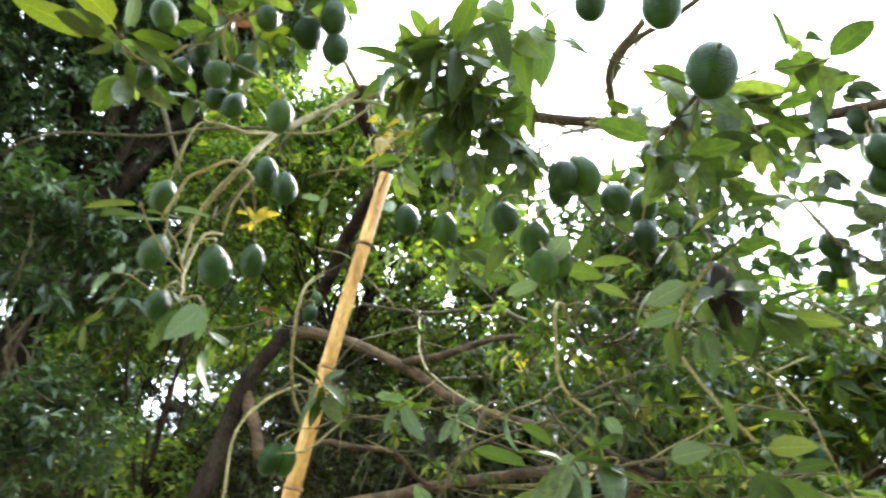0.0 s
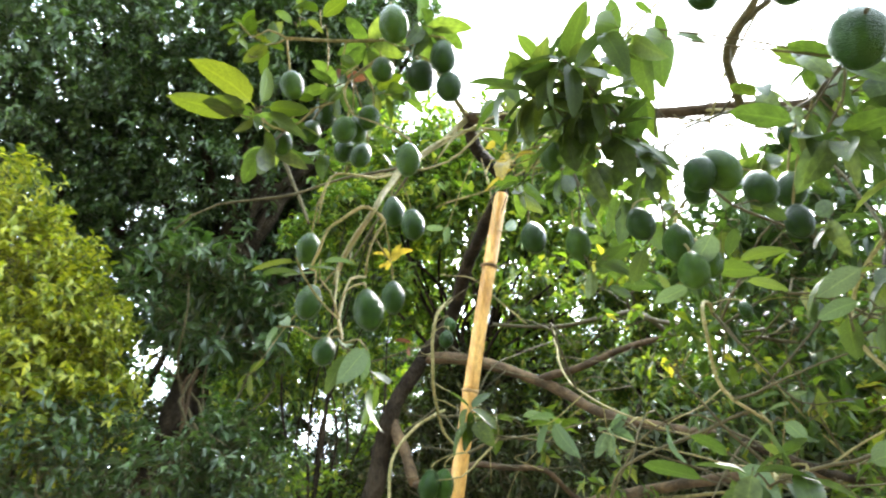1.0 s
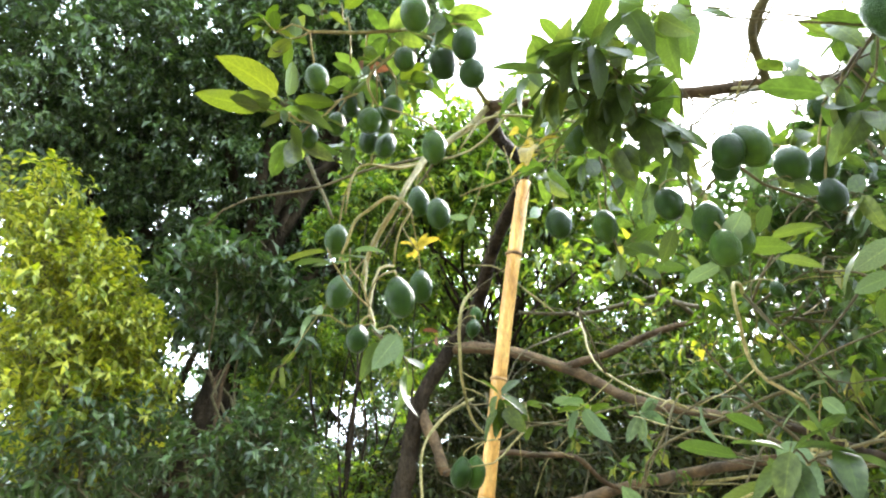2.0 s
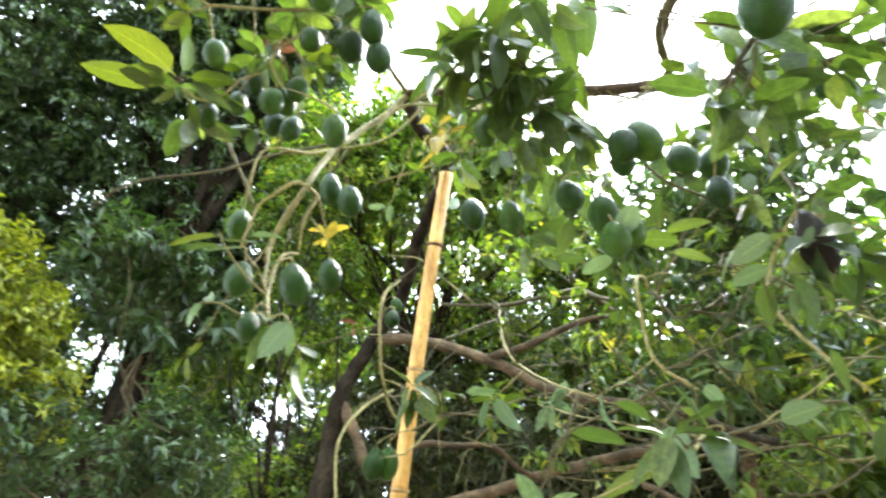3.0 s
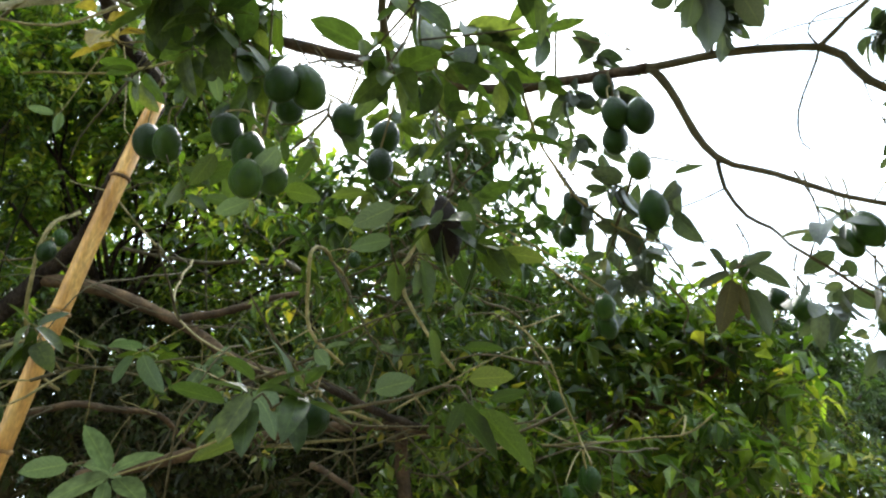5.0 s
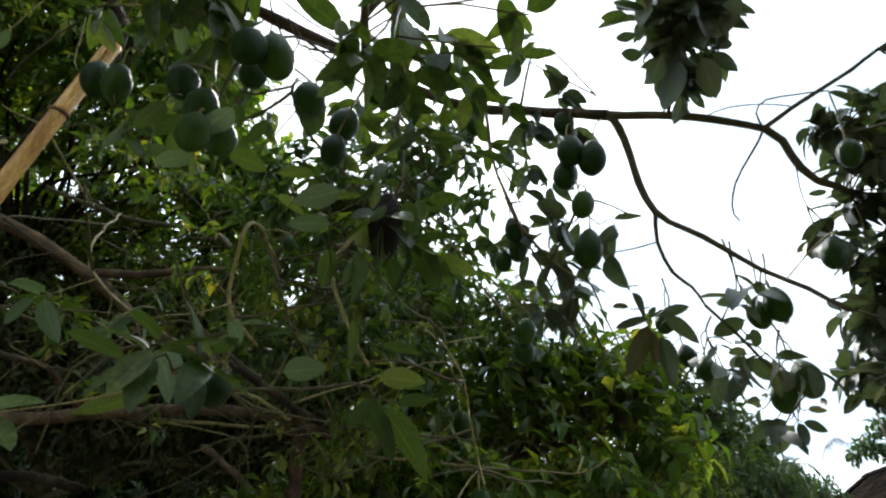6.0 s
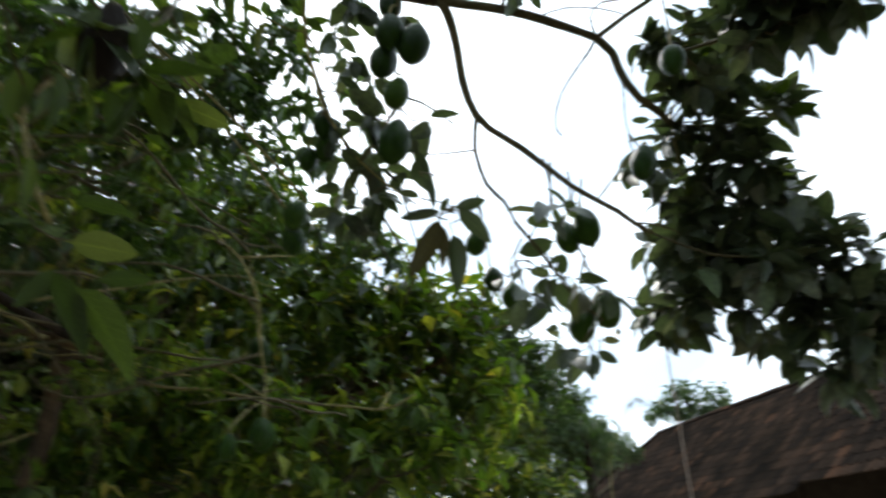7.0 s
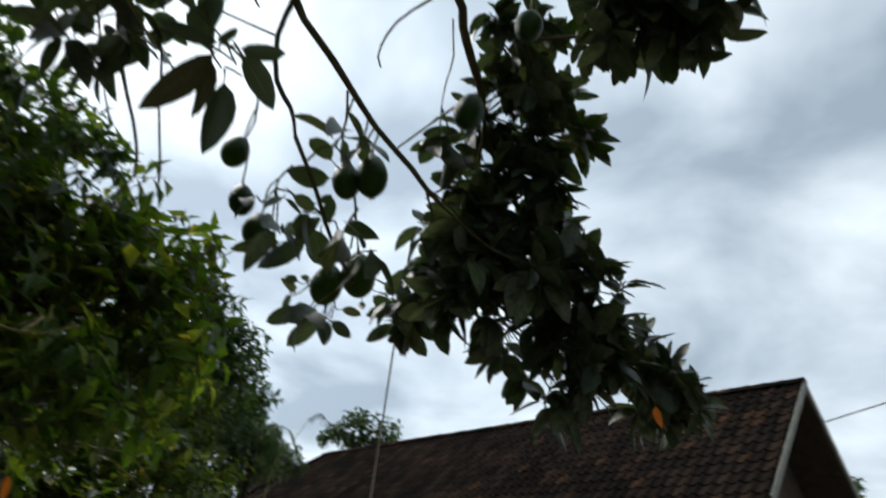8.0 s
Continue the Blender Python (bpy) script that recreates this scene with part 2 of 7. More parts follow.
# dark bark, lowered further so the shade on trunks is in the colour
BARK_DARK = rough_material("dark_shaded_bark", [(0.3, (0.012, 0.009, 0.006)), (0.5, (0.028, 0.021, 0.014)), (0.7, (0.060, 0.046, 0.030))], 7, 0.95, 1.0, (1, 1, 0.5), 0.1, 7, 0.03)
TWIG = rough_material("green_twig", [(0.3, (0.14, 0.13, 0.040)), (0.5, (0.23, 0.20, 0.072)), (0.7, (0.31, 0.25, 0.11))], 30, 0.7, 0.4)
TWIG_DARK = rough_material("brown_twig", [(0.3, (0.052, 0.046, 0.020)), (0.7, (0.110, 0.092, 0.042))], 30, 0.8, 0.4)
SKIN = fruit_material()
PALE_SKIN = rough_material("young_fruit_skin", [(0.3, (0.13, 0.19, 0.075)), (0.7, (0.22, 0.28, 0.13))], 30, 0.5, 0.2)
DARK_SKIN = rough_material("dark_fruit_skin", [(0.3, (0.010, 0.007, 0.005)), (0.7, (0.030, 0.020, 0.014))], 40, 0.7, 0.6)
BAMBOO = rough_material("dry_bamboo", [(0.25, (0.30, 0.145, 0.034)), (0.5, (0.53, 0.29, 0.075)), (0.75, (0.66, 0.42, 0.13))], 6, 0.45, 0.25, (3, 3, 0.5), 0.4)
BAMBOO_NODE = rough_material("bamboo_node", [(0.3, (0.10, 0.06, 0.03)), (0.7, (0.26, 0.16, 0.07))], 25, 0.8, 0.6)
BAMBOO_RING = rough_material("pale_bamboo_ring", [(0.3, (0.26, 0.15, 0.06)), (0.7, (0.48, 0.31, 0.13))], 25, 0.7, 0.5)
CLAY = clay_material()
THATCH = rough_material("dry_thatch", [(0.3, (0.045, 0.030, 0.017)), (0.5, (0.09, 0.062, 0.034)), (0.75, (0.15, 0.105, 0.058))], 9, 0.95, 1.0, (4, 4, 0.6), fine=8, distance=0.03)
PLASTER = rough_material("stained_plaster", [(0.3, (0.32, 0.30, 0.26)), (0.7, (0.5, 0.48, 0.43))], 1.2, 0.9, 0.3)
BOARD = rough_material("painted_board", [(0.3, (0.15, 0.15, 0.13)), (0.7, (0.26, 0.26, 0.22))], 3, 0.7, 0.2)
# timber kept near black so shade under eave, gable and thatch is in colour
TIMBER = rough_material("timber_with_shade", [(0.3, (0.022, 0.016, 0.012)), (0.7, (0.05, 0.037, 0.026))], 6, 0.85, 0.4)
CORD = rough_material("nylon_cord", [(0.3, (0.26, 0.21, 0.18)), (0.7, (0.38, 0.31, 0.27))], 60, 0.7, 0.3)
CABLE = rough_material("rubber_cable", [(0.3, (0.03, 0.03, 0.03)), (0.7, (0.06, 0.06, 0.06))], 20, 0.6, 0.1)
# unseen ground kept pale so it bounces light onto leaf undersides
BOUNCE_SOIL = rough_material("pale_bounce_soil", [(0.3, (0.15, 0.115, 0.075)), (0.5, (0.25, 0.20, 0.14)), (0.75, (0.19, 0.19, 0.10))], 0.8, 0.95, 0.8, fine=20)


# ---- building helpers ----
class Geo:
    """Gathers vertices, faces and, if given, one uv per vertex."""

    def __init__(self):
        self.v, self.f, self.n = [], [], 0

    def add(self, verts, faces):
        verts = np.asarray(verts, float)
        self.v.append(verts)
        self.f.extend(tuple(i + self.n for i in f) for f in faces)
        self.n += len(verts)
        return self

    def add_many(self, verts, pattern):
        """verts: (count, per, 3); pattern: the faces of one piece."""
        count, per = verts.shape[:2]
        self.v.append(verts.reshape(-1, 3))
        base = (np.arange(count) * per + self.n)[:, None]
        for f in pattern:
            self.f.extend(map(tuple, (base + np.array(f)[None, :]).tolist()))
        self.n += count * per
        return self

    def mesh(self, name, smooth=False):
        me = bpy.data.meshes.new(name)
        me.from_pydata(np.concatenate(self.v).tolist(), [], self.f)
        if smooth:
            me.shade_smooth()
        return me


def thing(name, at, label, category, group="", kind=""):
    e = new(name)
    e.matrix_basis = Matrix.Translation(at)
    return tagged(e, label, category, group, kind)


def part(name, data, material, parent, label="", m=None, kind=""):
    """One mesh under a thing, or under a part of one, at the world pose m."""
    ob = new(name, data)
    if material and not data.materials:
        data.materials.append(material)
    ob.parent = parent
    up = parent.matrix_basis.copy()
    if parent.parent:
        up = parent.parent.matrix_basis @ parent.matrix_parent_inverse @ up
    ob.matrix_parent_inverse = up.inverted()
    if m is not None:
        ob.matrix_basis = m
    return tagged(ob, label, kind=kind)


def smooth_line(points, step):
    """Points along a soft curve through the given ones, with the share of the way to each."""
    p = [Vector(q) for q in points]
    p = [p[0] * 2 - p[1]] + p + [p[-1] * 2 - p[-2]]
    out = []
    for i in range(1, len(p) - 2):
        a, b, c, d = p[i - 1:i + 3]
        k = max(2, int((c - b).length / step))
        for j in range(k):
            t = j / k
            out.append(0.5 * (2 * b + (c - a) * t + (2 * a - 5 * b + 4 * c - d) * t * t + (3 * b - a - 3 * c + d) * t ** 3))
    out.append(p[-2].copy())
    return out


def tube(points, r0, r1, sides=8, step=0.06, wobble=0.15, seed=0, kink=0.0):
    """A tapered round stem with uneven girth and swollen nodes."""
    line = smooth_line(points, step)
    if kink:
        for i in range(1, len(line) - 1):
            line[i] = line[i] + kink * noise.noise_vector(line[i] * 5 + Vector((seed, 0, 0)))
    n = len(line)
    side = None
    rings = []
    for i, c in enumerate(line):
        d = (line[min(i + 1, n - 1)] - line[max(i - 1, 0)]).normalized()
        if side is None:
            side = d.orthogonal().normalized()
        side = (side - d * side.dot(d)).normalized()
        other = d.cross(side)
        r = r0 + (r1 - r0) * i / (n - 1)
        r *= 1 + wobble * noise.noise(Vector((i * 0.9, seed * 3.1, 0.5))) + wobble * 0.8 * (noise.noise(Vector((i * 2.7, seed, 9.0))) > 0.45)
        rings.append([c + r * (math.cos(a) * side + math.sin(a) * other) * (1 + 0.5 * wobble * noise.noise(Vector((a * 1.3, i * 0.5, seed))))
                      for a in [2 * math.pi * k / sides for k in range(sides)]])
    verts = [v for r in rings for v in r] + [line[0], line[-1]]
    faces = [(i * sides + k, i * sides + (k + 1) % sides, (i + 1) * sides + (k + 1) % sides, (i + 1) * sides + k) for i in range(n - 1) for k in range(sides)]
    e = n * sides
    faces += [((k + 1) % sides, k, e) for k in range(sides)] + [((n - 1) * sides + k, (n - 1) * sides + (k + 1) % sides, e + 1) for k in range(sides)]
    return verts, faces, line


def stem_part(name, points, r0, r1, material, parent, label="", sides=8, wobble=0.15, step=0.06, kink=0.0):
    v, f, line = tube(points, r0, r1, sides, step, wobble, seed=len(bpy.data.objects) % 97, kink=kink)
    part(name, Geo().add(v, f).mesh(name, True), material, parent, label)
    return line


# ---- leaves ----
def leaf_mesh(name, rng, curl, fold, wave, width=0.42):
    """A leaf blade one metre long along x, folded at the rib, with a short stalk."""
    cuts = [0.0, 0.10, 0.2, 0.36, 0.54, 0.72, 0.87, 1.0]
    verts, uvs, faces = [], [], []
    for i, s in enumerate(cuts):
        b = max(0.0, (s - 0.09) / 0.91)
        w = 0.012 if s <= 0.1 else width * 0.5 * math.sin(math.pi * min(1, b ** 0.85)) ** 0.64 + 0.004
        z = -curl * s * s
        for side in (-1, 0, 1):
            wv = wave * math.sin(7 * s + side * 1.3 + rng.random() * 0.6) if side else 0.0
            verts.append((s, side * w, z + abs(side) * w * fold + wv * w))
            uvs.append((s, 0.5 + 0.5 * side))
    for i in range(len(cuts) - 1):
        for k in range(2):
            a = i * 3 + k
            faces.append((a, a + 3, a + 4, a + 1))
    me = bpy.data.meshes.new(name)
    me.from_pydata(verts, [], faces)
    uv = me.uv_layers.new(name="UVMap")
    for lp in me.loops:
        uv.data[lp.index].uv = uvs[lp.vertex_index]
    me.shade_smooth()
    return me


rng = random.Random(7)
SHAPES = [(0.10, 0.25, 0.06), (0.28, 0.35, 0.10), (0.42, 0.2, 0.08), (0.18, 0.5, 0.12), (0.05, 0.3, 0.15), (0.55, 0.4, 0.1)]
LEAVES = {}
for mat in (LEAF, LEAF_BACKLIT, LEAF_FRESH, LEAF_YELLOW, LEAF_RUST, LEAF_ORANGE, LEAF_PALE, LEAF_OLD):
    LEAVES[mat.name] = []
    for c, fo, wv in SHAPES:
        me = leaf_mesh("leaf", rng, c, fo, wv, rng.uniform(0.34, 0.44) * (1.05 if mat is LEAF_BACKLIT else 1.0))
        me.materials.append(mat)
        LEAVES[mat.name].append(me)


def leaf_pose(base, direction, normal, length, wide=1.0):
    x = Vector(direction).normalized()
    z = Vector(normal) - x * x.dot(Vector(normal))
    z = z.normalized() if z.length > 1e-4 else x.orthogonal().normalized()
    y = z.cross(x)
    return Matrix(((x[0] * length, y[0] * length * wide, z[0] * length, base[0]), (x[1] * length, y[1] * length * wide, z[1] * length, base[1]),
                   (x[2] * length, y[2] * length * wide, z[2] * length, base[2]), (0, 0, 0, 1)))


PATTERN = [(0, 2, 3), (2, 4, 3), (0, 3, 1), (3, 4, 1)]


def leaf_cloud(geo, base, d, up, length, width, fold=0.25, bend=0.2):
    """Many small leaves at once: arrays of base, direction, side-up, length and width."""
    d = d / np.linalg.norm(d, axis=1, keepdims=True)
    s = np.cross(d, up)
    s /= np.linalg.norm(s, axis=1, keepdims=True) + 1e-9
    n = np.cross(s, d)
    L, W = length[:, None], width[:, None]
    mid = base + d * L * 0.48
    v = np.stack([base, mid - s * W * 0.5 + n * W * fold, mid + s * W * 0.5 + n * W * fold, mid - n * L * bend * 0.15, base + d * L - n * L * bend], axis=1)
    geo.add_many(v, PATTERN)


def crown(tree, blobs, leaf, material, tau=2.0, twig_material=None, seed=1, gaps=0.0, gap_size=0.9, per=7, slim=0.42, hang=0.25, label=""):
    """Sprigs of leaves through lumpy rounded masses; blobs: (x, y, z, radius)."""
    r = np.random.RandomState(seed)
    leaves, twigs = Geo(), Geo()
    for bi, (cx, cy, cz, rad) in enumerate(blobs):
        count = int(tau * 3.4 * (rad / leaf) ** 2)
        u = r.normal(size=(count, 3))
        u /= np.linalg.norm(u, axis=1, keepdims=True)
        lump = np.array([1 + 0.35 * noise.noise(Vector(q) * 1.7 + Vector((seed, bi, 0))) + 0.2 * noise.noise(Vector(q) * 4.5 + Vector((0, seed, bi))) for q in u])
        dist = rad * lump * r.uniform(0.05, 1, count) ** 0.42
        c = np.array((cx, cy, cz)) + u * dist[:, None] * np.array((1, 1, 0.92))
        if gaps:
            keep = np.array([noise.noise(Vector(q) / gap_size + Vector((seed * 5, 0, 0))) < gaps for q in c])
            c, u = c[keep], u[keep]
        count = len(c)
        axis = u * 0.8 + r.normal(size=(count, 3)) * 0.5 + np.array((0, 0, 0.25))
        axis /= np.linalg.norm(axis, axis=1, keepdims=True)
        size = leaf * r.uniform(0.75, 1.25, count)
        ref = np.cross(axis, np.array((0.3, 0.2, 0.93)))
        ref /= np.linalg.norm(ref, axis=1, keepdims=True) + 1e-9
        oth = np.cross(axis, ref)
        for k in range(per):
            a = k * 2.4 + r.uniform(-0.5, 0.5, count)
            out = ref * np.cos(a)[:, None] + oth * np.sin(a)[:, None]
            d = out + axis * r.uniform(0.0, 0.9, count)[:, None] + np.array((0, 0, -1)) * (hang * r.uniform(0, 2, count))[:, None]
            base = c + axis * (size * (0.15 * k - 0.4))[:, None]
            up = axis * 0.6 + np.array((0, 0, 1)) + r.normal(size=(count, 3)) * 0.35
            ln = size * r.uniform(0.7, 1.15, count)
            leaf_cloud(leaves, base, d, up, ln, ln * slim * r.uniform(0.85, 1.15, count), 0.22, 0.18)
        if twig_material:
            t0, t1 = c - axis * (size * 1.6)[:, None], c + axis * (size * 0.6)[:, None]
            w = 0.018 * size[:, None] + 0.0012
            ring = [ref * math.cos(q) + oth * math.sin(q) for q in (0, 2.09, 4.19)]
            twigs.add_many(np.stack([t0 + o * w for o in ring] + [t1 + o * w * 0.5 for o in ring], axis=1), [(0, 1, 4, 3), (1, 2, 5, 4), (2, 0, 3, 5)])
    part("crown", leaves.mesh("crown"), material, tree, label, kind="stuff")
    if twig_material:
        part("brushwood", twigs.mesh("brushwood"), twig_material, tree, kind="stuff")


def wild_tree(name, base, blobs, leaf, material, bark, trunk_r, label, category="tree", tau=2.0, seed=1, twigs=True, bend=0.3, **more):
    """A trunk from the ground, a limb into each mass of the crown, and the crown."""
    t = thing(name, base, label, category)
    b = Vector(base)
    mid = sum((Vector(q[:3]) for q in blobs), Vector()) / len(blobs)
    low = min(q[2] - q[3] * 0.6 for q in blobs)
    fork = Vector((b.x * 0.45 + mid.x * 0.55, b.y * 0.45 + mid.y * 0.55, max(0.35 * mid.z, min(low, mid.z * 0.7))))
    rr = random.Random(seed)
    j = lambda s: Vector((rr.uniform(-s, s), rr.uniform(-s, s), rr.uniform(-s, s) * 0.4))
    stem_part("trunk", [b - Vector((0, 0, 0.05)), b.lerp(fork, 0.35) + j(bend), b.lerp(fork, 0.7) + j(bend), fork], trunk_r, trunk_r * 0.65, bark, t, sides=10, step=0.2)
    for q in blobs:
        c = Vector(q[:3])
        stem_part("limb", [fork, fork.lerp(c, 0.4) + j(bend), fork.lerp(c, 0.75) + j(bend * 0.6), c + Vector((0, 0, q[3] * 0.4))], trunk_r * 0.45, trunk_r * 0.1, bark, t, sides=6, step=0.2)
    crown(t, blobs, leaf, material, tau, bark if twigs else None, seed, **more)
    return t


def palm(top, seed):
    """A small palm: ringed stem and arching fronds with hanging leaflets."""
    top = Vector(top)
    rr = random.Random(seed)
    t = thing("palm_tree", (top.x + 0.2, top.y, 0), "small palm with arching dull green fronds", "palm")
    stem_part("trunk", [(top.x + 0.2, top.y, -0.05), (top.x + 0.1, top.y, top.z * 0.5), top], 0.09, 0.06, BARK_DARK, t, sides=8, step=0.25)
    for k in range(13):
        a = k * 2.4 + rr.uniform(-0.3, 0.3)
        rise = rr.uniform(0.1, 0.7)
        ln = rr.uniform(0.55, 0.85)
        o = Vector((math.cos(a), math.sin(a), 0))
        pts = [top, top + o * ln * 0.3 + Vector((0, 0, rise * 0.35)), top + o * ln * 0.7 + Vector((0, 0, rise * 0.45)), top + o * ln + Vector((0, 0, rise * 0.2 - 0.25))]
        line = [Vector(q) for q in smooth_line(pts, 0.05)]
        v, f, _ = tube(pts, 0.012, 0.004, 5, 0.1, 0.05, k)
        g = Geo().add(v, f)
        base, d, up = [], [], []
        for i in range(3, len(line)):
            fwd = (line[i] - line[i - 1]).normalized()
            side = fwd.cross(Vector((0, 0, 1))).normalized()
            for s in (1, -1):
                base.append(line[i])
                d.append(side * s + fwd * 0.5 + Vector((rr.uniform(-0.1, 0.1), rr.uniform(-0.1, 0.1), -0.45)))
                up.append((0.1, 0.05, 1))
        size = np.array([0.2 * rr.uniform(0.8, 1.1) for _ in base])
        leaf_cloud(g, np.array([tuple(q) for q in base]), np.array([tuple(q) for q in d]), np.array(up), size, size * 0.12, 0.2, 0.35)
        part("frond", g.mesh("frond"), CROWN_DARK, t)


# ---- ground ----
g = Geo()
xs = [-3000, -600, -120, -40] + list(range(-20, 42, 2)) + [60, 140, 600, 3000]
pts = [(x, y, 0.06 * noise.noise(Vector((x * 0.4, y * 0.4, 0))) - 0.06 if max(abs(x), abs(y)) < 45 else -0.06) for x in xs for y in xs]
k = len(xs)
g.add(pts, [(i * k + j, (i + 1) * k + j, (i + 1) * k + j + 1, i * k + j + 1) for i in range(k - 1) for j in range(k - 1)])
ground = new("ground", g.mesh("ground", True))
ground.data.materials.append(BOUNCE_SOIL)
tagged(ground, "unseen soil ground, pale to bounce light up onto the leaves", "ground", kind="structure")
# ---- avocado tree: trunk, limbs, branches ----
avocado_tree = thing("avocado_tree", (-2.15, 4.73, -0.02), "spreading avocado tree with crooked limbs, glossy leaves and hanging green fruit", "tree")
ARMS = []


def arm(name, points, r0, r1, material, label="", wobble=0.15, kink=0.012):
    """A limb, branch or twig of the avocado tree; its line is kept so that stalks and sprigs can spring from it."""
    ARMS.extend(stem_part(name, points, r0, r1, material, avocado_tree, label, 8 if r0 > 0.012 else 6, wobble, 0.05, kink))


arm("trunk", [(-2.15, 4.73, -0.05), (-2.09, 4.68, 0.90), (-1.67, 4.67, 2.51), (-1.50, 4.54, 3.14), (-1.21, 4.44, 3.58)], 0.13, 0.062, BARK_DARK, 'dark leaning trunk with shade in its bark colour')
arm("limb", [(-1.21, 4.44, 3.58), (-0.84, 4.44, 3.52), (-0.53, 4.47, 3.42), (-0.22, 4.50, 3.28), (0.14, 4.39, 3.00), (0.56, 4.11, 2.76), (0.87, 3.78, 2.59)], 0.052, 0.026, BARK, 'brown crooked limb')
arm("limb", [(-0.30, 4.50, 3.33), (-0.10, 4.37, 3.33), (0.13, 4.26, 3.34), (0.37, 4.12, 3.37), (0.65, 3.98, 3.34)], 0.034, 0.018, BARK)
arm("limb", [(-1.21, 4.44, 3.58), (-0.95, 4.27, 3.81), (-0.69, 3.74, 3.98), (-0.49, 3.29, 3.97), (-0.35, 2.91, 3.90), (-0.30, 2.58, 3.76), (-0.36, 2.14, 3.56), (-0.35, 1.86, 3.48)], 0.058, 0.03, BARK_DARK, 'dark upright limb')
arm("limb", [(-1.50, 4.54, 3.14), (-1.38, 4.55, 2.88), (-1.28, 4.55, 2.62)], 0.05, 0.04, BARK)
arm("branch", [(-0.35, 1.86, 3.48), (-0.24, 1.86, 3.46), (-0.08, 1.88, 3.43), (0.17, 1.88, 3.38), (0.45, 1.86, 3.32), (0.70, 1.82, 3.25), (0.92, 1.87, 3.27), (1.15, 1.74, 3.15), (1.32, 1.53, 3.03), (1.42, 1.33, 2.89)], 0.026, 0.018, BARK, 'grey-brown bough')
arm("branch", [(1.42, 1.33, 2.89), (1.58, 1.19, 2.84), (1.77, 1.04, 2.75), (1.83, 1.02, 2.65), (1.88, 1.00, 2.56), (2.28, 1.06, 2.66), (2.41, 1.04, 2.42), (2.54, 0.94, 2.25), (2.72, 0.75, 2.13), (2.87, 0.56, 2.03)], 0.0145, 0.004, TWIG_DARK, 'thin dark branch')
arm("branch", [(0.70, 1.82, 3.25), (0.66, 1.70, 3.24), (0.61, 1.57, 3.24), (0.61, 1.42, 3.22), (0.66, 1.31, 3.22)], 0.018, 0.012, TWIG_DARK)
arm("branch", [(0.63, 1.65, 3.29), (0.67, 1.50, 3.33), (0.79, 1.37, 3.32), (0.87, 1.25, 3.30)], 0.014, 0.01, TWIG_DARK)
arm("branch", [(1.42, 1.33, 2.89), (1.46, 1.33, 2.84), (1.51, 1.34, 2.76), (1.60, 1.36, 2.58), (1.72, 1.30, 2.48), (1.83, 1.22, 2.36), (1.91, 1.14, 2.28), (1.95, 1.07, 2.19)], 0.0143, 0.0059, TWIG_DARK)
arm("twig", [(1.60, 1.36, 2.58), (1.63, 1.40, 2.49), (1.68, 1.41, 2.40), (1.72, 1.38, 2.34), (1.75, 1.37, 2.28)], 0.0084, 0.0042, TWIG_DARK)
arm("twig", [(1.77, 1.04, 2.75), (1.76, 0.94, 2.75), (1.75, 0.84, 2.73), (1.74, 0.75, 2.71), (1.71, 0.67, 2.69)], 0.008, 0.005, TWIG_DARK)
arm("twig", [(1.64, 1.14, 2.82), (1.67, 1.06, 2.81), (1.71, 0.99, 2.78), (1.76, 0.94, 2.75)], 0.0025, 0.002, TWIG_DARK)
arm("twig", [(1.77, 1.04, 2.75), (1.76, 1.10, 2.68), (1.75, 1.16, 2.61), (1.77, 1.20, 2.56), (1.79, 1.21, 2.51)], 0.0045, 0.0025, TWIG_DARK, 'bare drooping twig')
arm("twig", [(1.77, 1.04, 2.75), (1.71, 1.02, 2.77), (1.69, 0.97, 2.77), (1.72, 0.90, 2.74), (1.73, 0.82, 2.69)], 0.003, 0.002, TWIG_DARK)
arm("twig", [(1.96, 1.11, 2.87), (2.00, 1.11, 2.76), (2.04, 1.14, 2.69), (2.08, 1.16, 2.64)], 0.0028, 0.0018, TWIG_DARK)
arm("twig", [(1.35, 1.37, 2.91), (1.35, 1.30, 2.92), (1.39, 1.28, 2.91), (1.42, 1.30, 2.88)], 0.002, 0.0015, TWIG_DARK)
arm("twig", [(3.15, 3.37, 1.90), (3.19, 3.21, 1.86), (3.29, 3.12, 1.80), (3.43, 3.00, 1.68)], 0.007, 0.003, TWIG, 'pale drooping stem')
arm("twig", [(3.23, 3.30, 1.88), (3.29, 3.11, 1.86), (3.39, 3.03, 1.77)], 0.004, 0.002, TWIG)
arm("twig", [(1.89, 1.36, 2.56), (1.88, 1.34, 2.44), (1.85, 1.33, 2.32)], 0.0038, 0.0024, TWIG_DARK, 'knobbly fruit spur')
arm("twig", [(1.91, 1.35, 2.55), (1.89, 1.34, 2.43), (1.88, 1.32, 2.30)], 0.0038, 0.0024, TWIG_DARK, 'knobbly fruit spur')
arm("twig", [(1.97, 1.33, 2.53), (1.94, 1.31, 2.44), (1.89, 1.28, 2.35)], 0.0038, 0.0024, TWIG_DARK, 'knobbly fruit spur')
arm("twig", [(2.01, 1.31, 2.51), (1.97, 1.29, 2.42), (1.90, 1.25, 2.31)], 0.0038, 0.0024, TWIG_DARK, 'knobbly fruit spur')
arm("twig", [(1.94, 1.30, 2.24), (1.99, 1.31, 2.20), (2.04, 1.34, 2.15)], 0.0038, 0.0024, TWIG_DARK, 'knobbly fruit spur')
